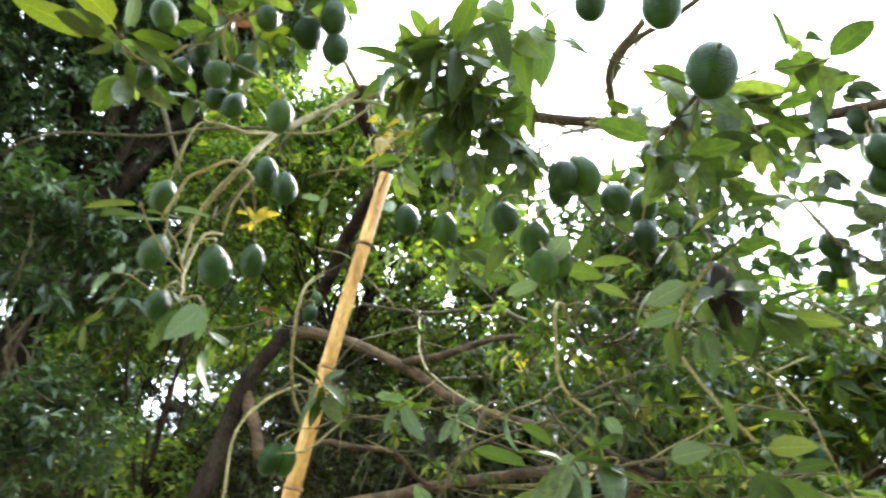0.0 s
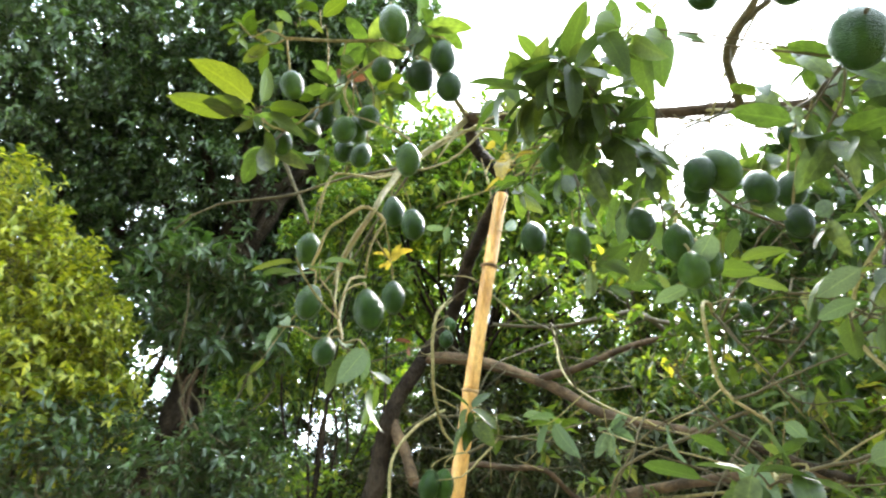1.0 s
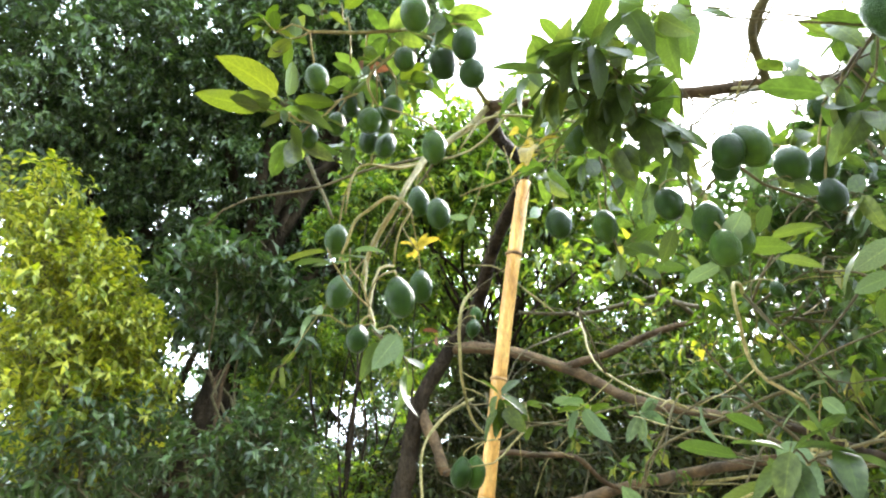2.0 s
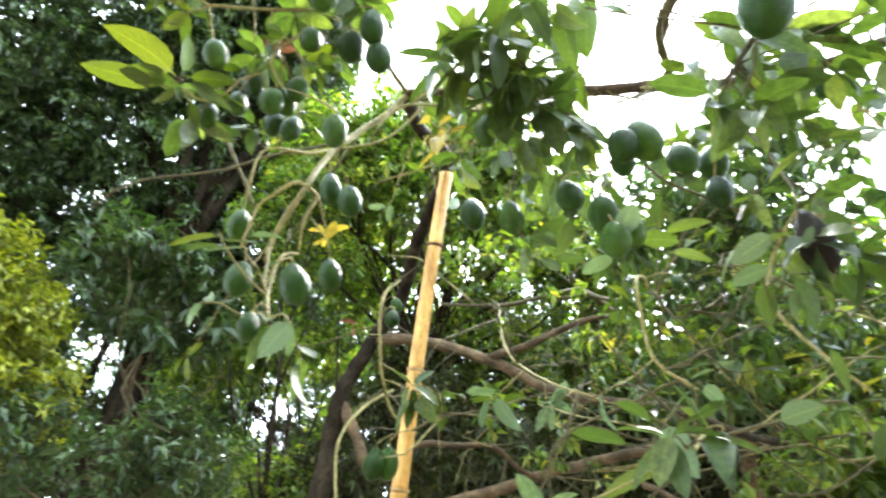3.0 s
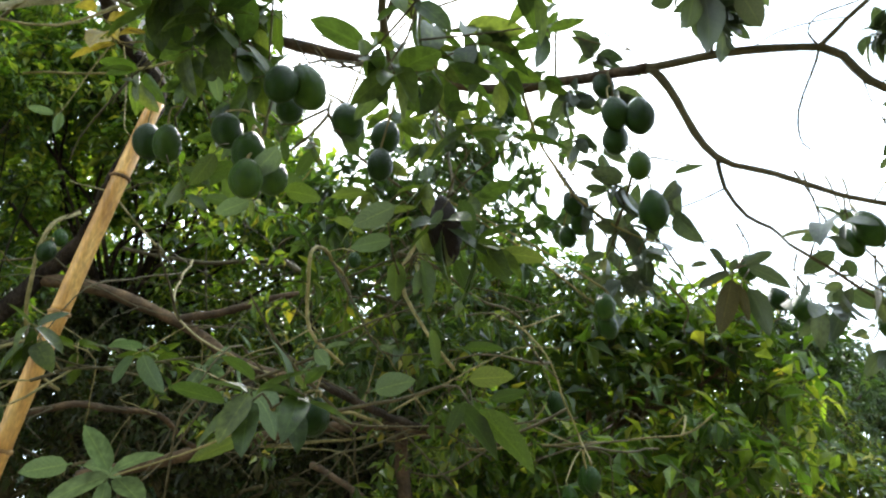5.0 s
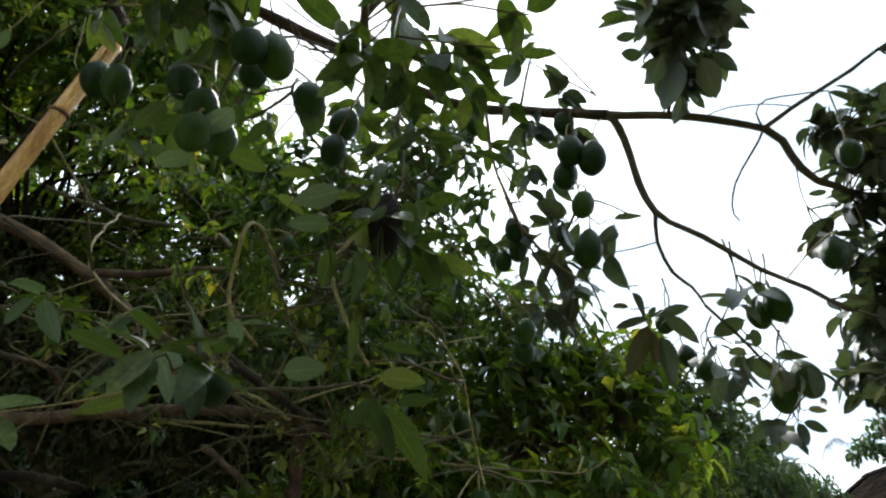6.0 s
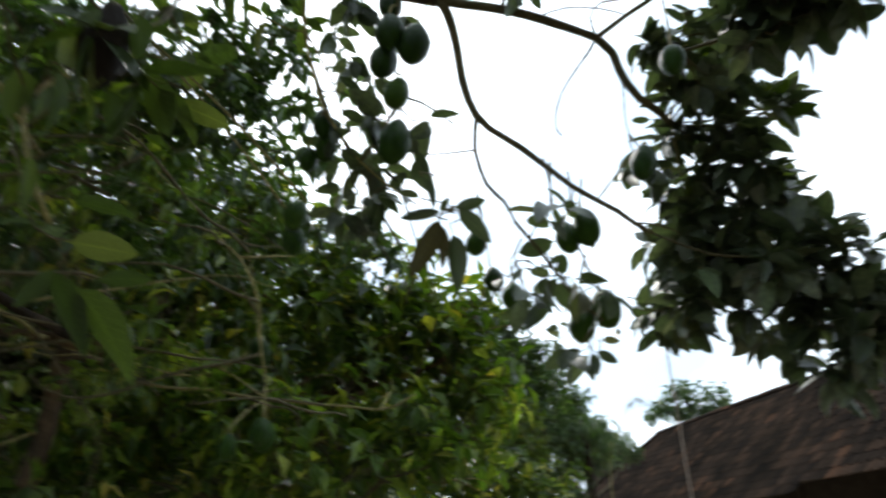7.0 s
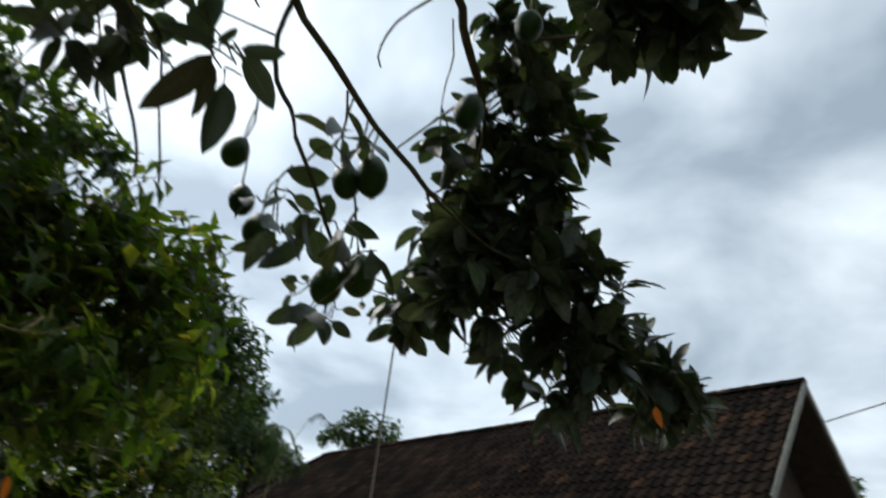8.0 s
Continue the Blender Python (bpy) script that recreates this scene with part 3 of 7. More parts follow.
arm("twig", [(1.97, 1.30, 2.22), (2.00, 1.34, 2.18), (2.02, 1.36, 2.14)], 0.0038, 0.0024, TWIG_DARK, 'knobbly fruit spur')
arm("twig", [(1.74, 1.51, 2.44), (1.78, 1.53, 2.38), (1.80, 1.56, 2.35)], 0.0038, 0.0024, TWIG_DARK, 'knobbly fruit spur')
arm("twig", [(1.88, 1.46, 2.31), (1.88, 1.49, 2.28), (1.89, 1.50, 2.25)], 0.0038, 0.0024, TWIG_DARK, 'knobbly fruit spur')
arm("branch", [(-0.35, 1.86, 3.48), (-0.43, 1.80, 3.32), (-0.51, 1.72, 3.16), (-0.57, 1.60, 2.97), (-0.60, 1.47, 2.71), (-0.65, 1.48, 2.64), (-0.70, 1.49, 2.54), (-0.71, 1.49, 2.46)], 0.015, 0.007, TWIG, 'pale yellowish branch')
arm("twig", [(-0.60, 1.47, 2.71), (-0.63, 1.44, 2.70), (-0.68, 1.42, 2.65), (-0.72, 1.41, 2.61), (-0.74, 1.42, 2.54), (-0.77, 1.44, 2.49)], 0.0065, 0.004, TWIG)
arm("twig", [(-0.60, 1.47, 2.71), (-0.57, 1.50, 2.69), (-0.60, 1.50, 2.63), (-0.62, 1.51, 2.56), (-0.63, 1.53, 2.50)], 0.006, 0.004, TWIG)
arm("twig", [(-0.57, 1.60, 2.97), (-0.63, 1.51, 2.89), (-0.68, 1.40, 2.83), (-0.71, 1.37, 2.79), (-0.73, 1.37, 2.70), (-0.75, 1.40, 2.63)], 0.006, 0.003, TWIG)
arm("twig", [(-0.63, 1.53, 2.50), (-0.65, 1.45, 2.45), (-0.64, 1.40, 2.34), (-0.62, 1.35, 2.23)], 0.005, 0.004, TWIG)
arm("twig", [(-0.35, 1.86, 3.48), (-0.37, 1.73, 3.45), (-0.40, 1.51, 3.37), (-0.42, 1.23, 3.19), (-0.47, 1.08, 3.03), (-0.60, 1.02, 2.98), (-0.69, 0.95, 2.92)], 0.012, 0.005, TWIG, 'pale knotty branch')
arm("twig", [(-0.46, 1.15, 3.06), (-0.53, 1.11, 2.94), (-0.56, 1.09, 2.87), (-0.57, 1.11, 2.83), (-0.56, 1.15, 2.80)], 0.006, 0.003, TWIG)
arm("twig", [(-0.56, 1.09, 2.87), (-0.62, 1.12, 2.83), (-0.66, 1.11, 2.81)], 0.004, 0.003, TWIG)
arm("twig", [(-0.66, 1.11, 2.81), (-0.75, 1.11, 2.75), (-0.78, 1.05, 2.73)], 0.004, 0.003, TWIG)
arm("twig", [(-2.14, 3.35, 4.93), (-2.05, 3.50, 4.68), (-1.97, 3.60, 4.44)], 0.018, 0.012, TWIG_DARK)
arm("branch", [(0.65, 3.98, 3.34), (0.43, 3.66, 3.38), (0.21, 3.54, 3.32), (-0.08, 3.52, 3.27), (-0.50, 3.47, 3.31)], 0.017, 0.011, TWIG_DARK)
arm("branch", [(0.36, 3.52, 3.33), (0.55, 3.32, 3.12), (0.76, 3.04, 2.89), (0.94, 2.74, 2.69)], 0.014, 0.008, TWIG_DARK)
arm("twig", [(0.36, 3.52, 3.33), (0.35, 3.44, 3.39), (0.45, 3.30, 3.39), (0.57, 3.11, 3.28)], 0.009, 0.005, TWIG_DARK)
arm("twig", [(0.71, 2.86, 2.81), (0.51, 2.29, 2.68), (0.43, 2.09, 2.56), (0.42, 2.11, 2.45), (0.43, 2.14, 2.33), (0.47, 2.14, 2.24), (0.56, 2.16, 2.17)], 0.009, 0.006, TWIG, 'pale hooked twig')
arm("twig", [(-0.13, 3.51, 3.28), (-0.11, 3.03, 2.91), (-0.08, 2.72, 2.62), (0.02, 2.58, 2.44), (0.20, 2.46, 2.30), (0.35, 2.41, 2.22)], 0.007, 0.004, TWIG)
arm("twig", [(-0.80, 3.60, 3.60), (-0.85, 3.38, 3.36), (-0.88, 3.41, 3.12), (-0.89, 3.52, 2.92), (-0.86, 3.66, 2.71), (-0.73, 3.78, 2.59)], 0.013, 0.008, TWIG, 'thin pale curving shoot')
arm("twig", [(-0.87, 3.72, 2.86), (-1.00, 3.43, 2.65), (-1.06, 3.26, 2.43), (-1.05, 3.21, 2.24), (-1.02, 3.16, 2.01)], 0.01, 0.008, TWIG)
arm("twig", [(-0.55, 2.78, 2.31), (-0.40, 2.79, 2.37), (-0.25, 2.81, 2.35), (-0.12, 2.82, 2.34)], 0.007, 0.004, TWIG_DARK)
arm("branch", [(-1.26, 4.46, 2.59), (-0.84, 4.27, 2.65), (-0.61, 4.26, 2.63), (-0.31, 4.35, 2.61), (-0.14, 4.54, 2.48), (-0.01, 4.65, 2.46)], 0.024, 0.016, BARK)
arm("branch", [(-0.80, 4.81, 2.34), (-0.37, 4.75, 2.40), (-0.01, 4.65, 2.46), (0.30, 4.33, 2.45), (0.30, 3.99, 2.38), (0.64, 3.68, 2.35), (0.96, 3.38, 2.28), (1.22, 3.27, 2.22)], 0.045, 0.022, BARK, 'smooth brown bough')
arm("twig", [(0.31, 4.01, 2.33), (0.65, 3.69, 2.28), (1.02, 3.43, 2.25)], 0.01, 0.008, TWIG)
arm("branch", [(0.66, 4.50, 2.32), (0.88, 4.40, 2.17), (1.04, 4.30, 2.01), (1.15, 4.29, 1.89)], 0.022, 0.018, BARK)
arm("branch", [(-0.17, 2.75, 1.77), (-0.01, 2.77, 1.79), (0.16, 2.78, 1.77)], 0.02, 0.016, BARK_DARK)
arm("limb", [(1.04, 3.42, 2.26), (1.08, 3.60, 2.12), (1.09, 3.63, 1.95), (1.08, 3.61, 1.67)], 0.036, 0.042, BARK, 'short reddish-brown upright stem')
arm("branch", [(0.49, 2.28, 2.15), (0.67, 2.28, 2.06), (0.84, 2.56, 2.09), (1.20, 3.18, 2.19)], 0.013, 0.016, BARK_DARK)
arm("branch", [(1.11, 3.76, 2.33), (1.60, 4.06, 2.35), (1.88, 3.98, 2.29), (2.15, 3.89, 2.22), (2.40, 3.78, 2.12), (2.68, 3.63, 2.02), (2.97, 3.56, 1.93), (3.28, 3.44, 1.88)], 0.024, 0.013, BARK, 'low brown branch')
arm("twig", [(1.33, 3.34, 2.14), (1.61, 3.14, 2.11), (1.97, 2.86, 2.06), (2.24, 2.69, 2.05), (2.36, 2.58, 2.12)], 0.008, 0.004, TWIG)
arm("twig", [(1.34, 2.64, 2.62), (1.43, 2.50, 2.45), (1.49, 2.46, 2.31), (1.54, 2.48, 2.17), (1.61, 2.54, 2.02), (1.65, 2.61, 1.89)], 0.006, 0.003, TWIG)
arm("twig", [(1.57, 2.86, 2.70), (1.43, 2.70, 2.67), (1.17, 2.47, 2.62), (0.92, 2.29, 2.68), (0.78, 2.22, 2.66)], 0.008, 0.005, TWIG_DARK)
arm("twig", [(0.46, 1.77, 2.99), (0.44, 1.66, 2.82), (0.53, 1.72, 2.73), (0.65, 1.76, 2.66), (0.77, 1.78, 2.59)], 0.007, 0.004, TWIG_DARK)
arm("twig", [(1.13, 1.64, 3.04), (1.19, 1.69, 2.89), (1.23, 1.70, 2.76), (1.30, 1.73, 2.67), (1.40, 1.73, 2.58), (1.49, 1.71, 2.51), (1.62, 1.66, 2.42)], 0.007, 0.003, TWIG)
arm("twig", [(1.34, 1.42, 2.95), (1.37, 1.46, 2.87), (1.40, 1.50, 2.76), (1.44, 1.52, 2.62)], 0.005, 0.003, TWIG_DARK)
arm("twig", [(0.83, 1.78, 3.18), (0.81, 1.67, 2.86), (0.79, 1.55, 2.55), (0.73, 1.44, 2.37)], 0.007, 0.004, TWIG_DARK)
arm("twig", [(0.77, 1.80, 3.21), (0.56, 1.66, 3.08), (0.40, 1.55, 2.93), (0.31, 1.47, 2.80)], 0.007, 0.004, TWIG_DARK)
arm("twig", [(0.31, 1.47, 2.80), (0.27, 1.47, 2.66), (0.26, 1.48, 2.55), (0.25, 1.47, 2.46)], 0.006, 0.003, TWIG_DARK)
arm("twig", [(-0.07, 1.88, 3.43), (-0.04, 1.74, 3.20), (0.03, 1.55, 2.96), (0.12, 1.47, 2.83), (0.25, 1.41, 2.71), (0.31, 1.39, 2.65)], 0.008, 0.005, TWIG, 'bare straight twig')
arm("twig", [(0.03, 1.55, 2.96), (0.04, 1.57, 2.79), (0.03, 1.52, 2.61)], 0.004, 0.003, TWIG_DARK)
arm("twig", [(0.73, 1.44, 2.37), (0.67, 1.53, 2.30), (0.61, 1.50, 2.15), (0.65, 1.44, 2.00), (0.70, 1.41, 1.89)], 0.006, 0.004, TWIG)
arm("twig", [(0.96, 3.38, 2.28), (0.63, 2.49, 2.10), (0.41, 1.74, 1.89), (0.32, 1.45, 1.82)], 0.009, 0.005, TWIG)
arm("twig", [(-0.71, 1.50, 2.53), (-0.66, 1.40, 2.33), (-0.56, 1.24, 2.13)], 0.004, 0.003, TWIG)
arm("twig", [(0.67, 1.83, 3.24), (0.65, 1.41, 2.81), (0.55, 0.99, 2.51), (0.49, 0.76, 2.39)], 0.006, 0.004, TWIG_DARK)
arm("twig", [(1.75, 1.37, 2.28), (1.83, 1.33, 2.18), (1.93, 1.31, 2.08), (1.99, 1.28, 2.02)], 0.0056, 0.0042, TWIG_DARK)
arm("twig", [(2.35, 1.10, 2.20), (2.48, 1.23, 2.19), (2.60, 1.37, 2.20), (2.65, 1.45, 2.19)], 0.005, 0.003, TWIG_DARK)
arm("twig", [(2.33, 1.73, 2.52), (2.41, 1.71, 2.43), (2.58, 1.69, 2.27), (2.61, 1.73, 2.17)], 0.004, 0.003, TWIG_DARK)
arm("twig", [(1.97, 1.01, 2.77), (1.85, 0.72, 2.56), (1.77, 0.60, 2.45)], 0.006, 0.004, TWIG_DARK)
arm("twig", [(1.56, 1.21, 2.84), (1.51, 1.12, 2.89), (1.48, 1.04, 2.97)], 0.005, 0.004, TWIG_DARK)

# ---- bare tangled twigs in the middle of the crown ----
rng = random.Random(101)
START = [p for p in ARMS if 1.6 < p.y < 4.9 and -0.9 < p.x < 2.6 and 1.5 < p.z < 3.5]
for k in range(165):
    p = START[rng.randrange(len(START))]
    d = Vector((rng.uniform(-1, 1), rng.uniform(-0.6, 0.6), rng.uniform(-0.5, 0.45))).normalized()
    ln = rng.uniform(0.25, 0.9)
    bow = Vector((rng.uniform(-0.12, 0.12), rng.uniform(-0.1, 0.1), rng.uniform(-0.15, 0.12)))
    pts = [p, p + d * ln * 0.35 + bow * 0.6, p + d * ln * 0.7 + bow, p + d * ln + Vector((0, 0, rng.uniform(-0.15, 0.05)))]
    r = rng.uniform(0.003, 0.0075)
    stem_part("twig", pts, r, r * 0.45, rng.choice((TWIG, TWIG_DARK, TWIG_DARK, TWIG_DARK)), avocado_tree, "", 5, 0.2, 0.06, 0.015)


# ---- avocados: place and width, cluster by cluster ----
FRUIT = []
FRUIT += [(-0.284, 1.081, 2.892, 0.075), (-0.273, 1.112, 2.805, 0.076), (-0.360, 1.135, 2.899, 0.084), (-0.409, 1.009, 2.978, 0.084), (-0.463, 1.093, 2.905, 0.064), (-0.687, 1.017, 2.809, 0.066), (-0.573, 1.132, 2.727, 0.068), (-0.566, 1.194, 2.787, 0.061), (-0.520, 1.167, 2.800, 0.063), (-0.686, 1.156, 2.766, 0.057), (-0.580, 1.281, 2.771, 0.062), (-0.640, 1.288, 2.811, 0.064), (-0.785, 1.176, 2.766, 0.059), (-0.670, 1.191, 2.884, 0.068)]  # left cluster
FRUIT += [(-0.371, 1.084, 2.534, 0.062), (-0.542, 1.727, 2.831, 0.087), (-0.629, 1.754, 2.927, 0.086), (-0.825, 1.508, 2.623, 0.079), (-0.763, 1.444, 2.380, 0.078), (-0.496, 1.229, 2.208, 0.073), (-0.629, 1.808, 2.586, 0.085), (-0.588, 1.213, 2.102, 0.053), (-0.729, 2.782, 2.176, 0.100), (-0.678, 2.843, 2.191, 0.100), (-0.715, 3.164, 3.170, 0.074), (-0.704, 3.020, 3.010, 0.083)]  # pale branch
FRUIT += [(-0.024, 1.434, 2.797, 0.075), (0.019, 1.542, 2.535, 0.072), (0.176, 1.375, 2.462, 0.074), (0.234, 1.285, 2.331, 0.072), (0.237, 1.230, 2.218, 0.067), (0.287, 1.295, 2.277, 0.068), (0.292, 1.177, 2.440, 0.074), (0.349, 1.206, 2.467, 0.084), (0.315, 1.312, 2.500, 0.066), (-0.127, 1.961, 2.877, 0.100)]  # middle
FRUIT += [(0.448, 1.288, 2.458, 0.077), (0.567, 1.413, 2.537, 0.080), (0.658, 1.482, 2.781, 0.077), (0.543, 1.382, 2.414, 0.066), (0.412, 1.524, 1.821, 0.065)]  # bough
FRUIT += [(0.496, 0.817, 2.394, 0.094), (0.450, 0.832, 2.606, 0.081), (0.357, 0.962, 2.799, 0.078)]  # overhead
FRUIT += [(1.348, 1.469, 2.937, 0.075), (1.320, 1.417, 2.758, 0.089), (1.379, 1.382, 2.726, 0.096), (1.344, 1.479, 2.711, 0.086), (1.360, 1.428, 2.561, 0.074), (1.360, 1.425, 2.395, 0.088), (1.108, 1.692, 3.003, 0.069)]  # far bough
FRUIT += [(1.913, 1.246, 2.270, 0.080), (1.915, 1.316, 2.268, 0.072), (2.083, 1.328, 2.096, 0.091), (2.054, 1.396, 2.052, 0.082)]  # hanging cluster
FRUIT += [(1.699, 2.702, 1.863, 0.092), (1.695, 2.850, 2.242, 0.099), (0.602, 2.180, 2.591, 0.050), (0.310, 4.384, 3.379, 0.069)]  # low branch
FRUIT += [(1.722, 0.826, 2.472, 0.062)]  # leafy column
FRUIT += [(1.703, 0.933, 2.225, 0.062)]  # leafy column
FRUIT += [(1.331, 1.784, 2.659, 0.071), (1.366, 1.817, 2.600, 0.071), (1.332, 1.862, 2.564, 0.064)]  # inner branch
FRUIT += [(1.441, 2.402, 1.754, 0.065), (1.521, 2.353, 1.809, 0.069)]  # low branch
FRUIT += [(1.824, 1.604, 2.333, 0.070), (1.861, 1.568, 2.203, 0.064), (1.101, 1.394, 2.057, 0.052), (1.124, 1.437, 2.023, 0.052)]
FRUIT += [(1.957, 1.582, 2.180, 0.070)]

# ---- leafy sprigs: place, leaves, leaf length, droop ----
SPRIGS = []
SPRIGS += [(r, LEAF_FRESH) for r in ((-0.79, 1.09, 2.74, 3, 0.10, 0.2), (-0.78, 0.90, 2.91, 8, 0.07, 0.0), (-0.61, 0.97, 3.00, 4, 0.09, 0.2), (-0.55, 1.08, 2.91, 4, 0.08, 0.2), (-0.65, 1.16, 2.30, 3, 0.13, 0.3), (-0.49, 1.17, 2.90, 7, 0.11, 0.3), (-0.28, 1.78, 3.35, 4, 0.14, 0.4), (-0.76, 0.97, 2.94, 7, 0.09, 0.0),)]
SPRIGS += [(r, LEAF_PALE) for r in ((-0.69, 1.22, 2.18, 2, 0.09, 0.5), (-0.48, 1.17, 2.09, 2, 0.10, 0.9), (-0.54, 2.30, 3.25, 2, 0.12, 0.5), (-0.63, 1.22, 2.33, 2, 0.10, 0.2), (0.11, 1.47, 2.75, 2, 0.11, 0.7), (-0.15, 2.60, 2.37, 4, 0.15, 0.2),)]
SPRIGS += [(r, LEAF) for r in ((0.02, 1.24, 2.91, 8, 0.12, 0.4), (0.13, 1.28, 2.94, 8, 0.12, 0.5), (0.06, 1.41, 2.89, 8, 0.12, 0.5), (0.18, 1.38, 2.90, 8, 0.12, 0.5), (0.21, 1.18, 2.87, 4, 0.12, 0.6), (-0.52, 1.16, 2.08, 3, 0.10, 0.9), (-0.50, 1.30, 2.07, 3, 0.11, 1.2), (0.03, 0.99, 2.67, 7, 0.14, 0.6), (-0.04, 1.10, 2.70, 8, 0.14, 0.4), (0.07, 1.19, 2.75, 11, 0.15, 0.6), (0.13, 0.91, 2.65, 4, 0.13, 1.2), (0.18, 0.92, 2.63, 4, 0.13, 1.2), (-0.02, 1.05, 2.74, 7, 0.13, 0.4), (0.10, 1.11, 2.82, 9, 0.14, 0.5),)]
SPRIGS += [(r, LEAF) for r in ((-0.12, 1.28, 2.94, 8, 0.13, 0.3), (0.15, 1.46, 2.90, 11, 0.16, 0.5), (-0.10, 1.59, 3.07, 8, 0.15, 0.4), (0.26, 1.39, 2.95, 8, 0.16, 0.6), (0.05, 1.65, 2.51, 2, 0.14, 0.1), (0.26, 1.02, 2.73, 2, 0.13, 1.0), (0.26, 1.48, 2.79, 7, 0.15, 0.7), (0.04, 1.50, 3.01, 9, 0.15, 0.4), (0.17, 1.60, 2.74, 7, 0.15, 0.7), (-0.77, 1.14, 2.80, 7, 0.12, 0.4), (-0.83, 1.17, 2.75, 7, 0.12, 0.5), (-0.63, 1.15, 2.94, 8, 0.11, 0.3), (-0.47, 1.24, 2.99, 7, 0.12, 0.5), (-0.51, 1.09, 3.02, 8, 0.12, 0.4),)]
SPRIGS += [(r, LEAF) for r in ((-0.34, 1.06, 3.02, 9, 0.13, 0.5), (-0.71, 1.31, 2.83, 7, 0.12, 0.6), (-0.59, 1.33, 2.87, 4, 0.12, 0.6),)]
SPRIGS += [(r, LEAF_YELLOW) for r in ((-0.59, 1.64, 2.63, 7, 0.07, -0.4), (-0.16, 1.55, 2.89, 2, 0.13, 0.5), (-0.20, 1.57, 2.94, 1, 0.10, 0.2),)]
SPRIGS += [(r, LEAF_RUST) for r in ((-0.87, 2.90, 2.94, 2, 0.10, 0.6), (-0.60, 1.11, 2.97, 2, 0.08, 0.5),)]
SPRIGS += [(r, LEAF) for r in ((0.54, 0.95, 2.48, 3, 0.12, 0.5), (0.53, 1.02, 2.58, 3, 0.12, 0.6), (0.63, 1.24, 2.69, 5, 0.12, 0.6), (0.66, 1.19, 2.56, 5, 0.13, 0.8), (0.68, 1.24, 2.48, 4, 0.13, 0.7), (0.70, 1.36, 2.67, 5, 0.12, 0.5),)]
SPRIGS += [(r, LEAF) for r in ((0.73, 0.89, 2.55, 3, 0.12, 0.4), (0.78, 0.89, 2.51, 3, 0.13, 0.1), (0.88, 1.05, 2.60, 3, 0.11, 0.4), (0.75, 1.17, 2.66, 5, 0.13, 0.7), (0.85, 1.26, 2.66, 5, 0.13, 0.8), (0.71, 1.28, 2.81, 4, 0.12, 0.6), (0.85, 1.46, 2.69, 6, 0.13, 0.6), (0.69, 1.44, 2.81, 5, 0.12, 0.5), (0.77, 1.70, 2.61, 6, 0.13, 0.5), (0.87, 1.59, 2.50, 5, 0.13, 0.5),)]
SPRIGS += [(r, LEAF) for r in ((0.28, 1.40, 1.83, 6, 0.14, 0.3), (0.36, 1.42, 1.83, 4, 0.14, 0.5), (0.52, 1.26, 2.18, 2, 0.11, 0.3), (0.67, 1.32, 2.21, 6, 0.12, 1.1), (0.75, 1.32, 2.16, 4, 0.14, 1.0), (0.64, 1.38, 2.16, 3, 0.12, 0.9), (0.72, 1.20, 2.38, 4, 0.13, 0.3), (0.82, 1.20, 2.38, 3, 0.14, 0.3), (0.65, 1.23, 2.76, 4, 0.17, 1.1), (0.73, 1.17, 2.72, 4, 0.17, 1.1), (0.78, 1.43, 2.82, 4, 0.15, 0.8), (0.65, 1.54, 3.03, 7, 0.14, 0.5),)]
SPRIGS += [(r, LEAF) for r in ((1.05, 1.21, 2.94, 3, 0.13, 0.3), (1.02, 1.24, 2.87, 2, 0.13, 0.9), (1.34, 1.46, 3.07, 11, 0.11, 0.3), (1.29, 1.58, 3.00, 11, 0.12, 0.4), (1.18, 1.71, 2.95, 4, 0.11, 0.5), (1.41, 1.52, 2.96, 9, 0.12, 0.5), (1.40, 1.68, 2.74, 4, 0.11, 0.4), (1.44, 1.64, 2.65, 9, 0.13, 0.5), (1.47, 1.42, 2.52, 3, 0.11, 0.6), (1.48, 1.47, 2.44, 2, 0.17, 0.6), (1.43, 1.83, 2.61, 4, 0.12, 0.5), (1.54, 1.77, 2.58, 8, 0.13, 0.5), (0.66, 1.69, 2.89, 8, 0.13, 0.6), (0.80, 1.75, 2.94, 8, 0.13, 0.5),)]
SPRIGS += [(r, LEAF) for r in ((0.56, 1.79, 2.95, 3, 0.16, 0.3), (1.76, 1.26, 2.26, 4, 0.12, 0.3), (1.80, 1.22, 2.27, 3, 0.08, -0.2), (1.90, 1.29, 2.10, 4, 0.11, 0.6), (1.85, 1.34, 2.13, 4, 0.11, 0.7), (1.94, 1.24, 2.07, 4, 0.11, 0.4), (1.93, 1.34, 1.92, 4, 0.11, 0.8), (1.89, 1.46, 2.13, 4, 0.11, 0.7), (1.83, 1.51, 2.18, 2, 0.09, 0.6), (1.18, 1.59, 3.05, 8, 0.12, 0.3), (0.98, 1.55, 3.05, 8, 0.14, 0.5), (1.47, 1.04, 2.97, 14, 0.11, 0.6), (1.52, 1.08, 2.91, 11, 0.10, 1.0), (1.42, 1.08, 2.99, 9, 0.10, 0.5),)]
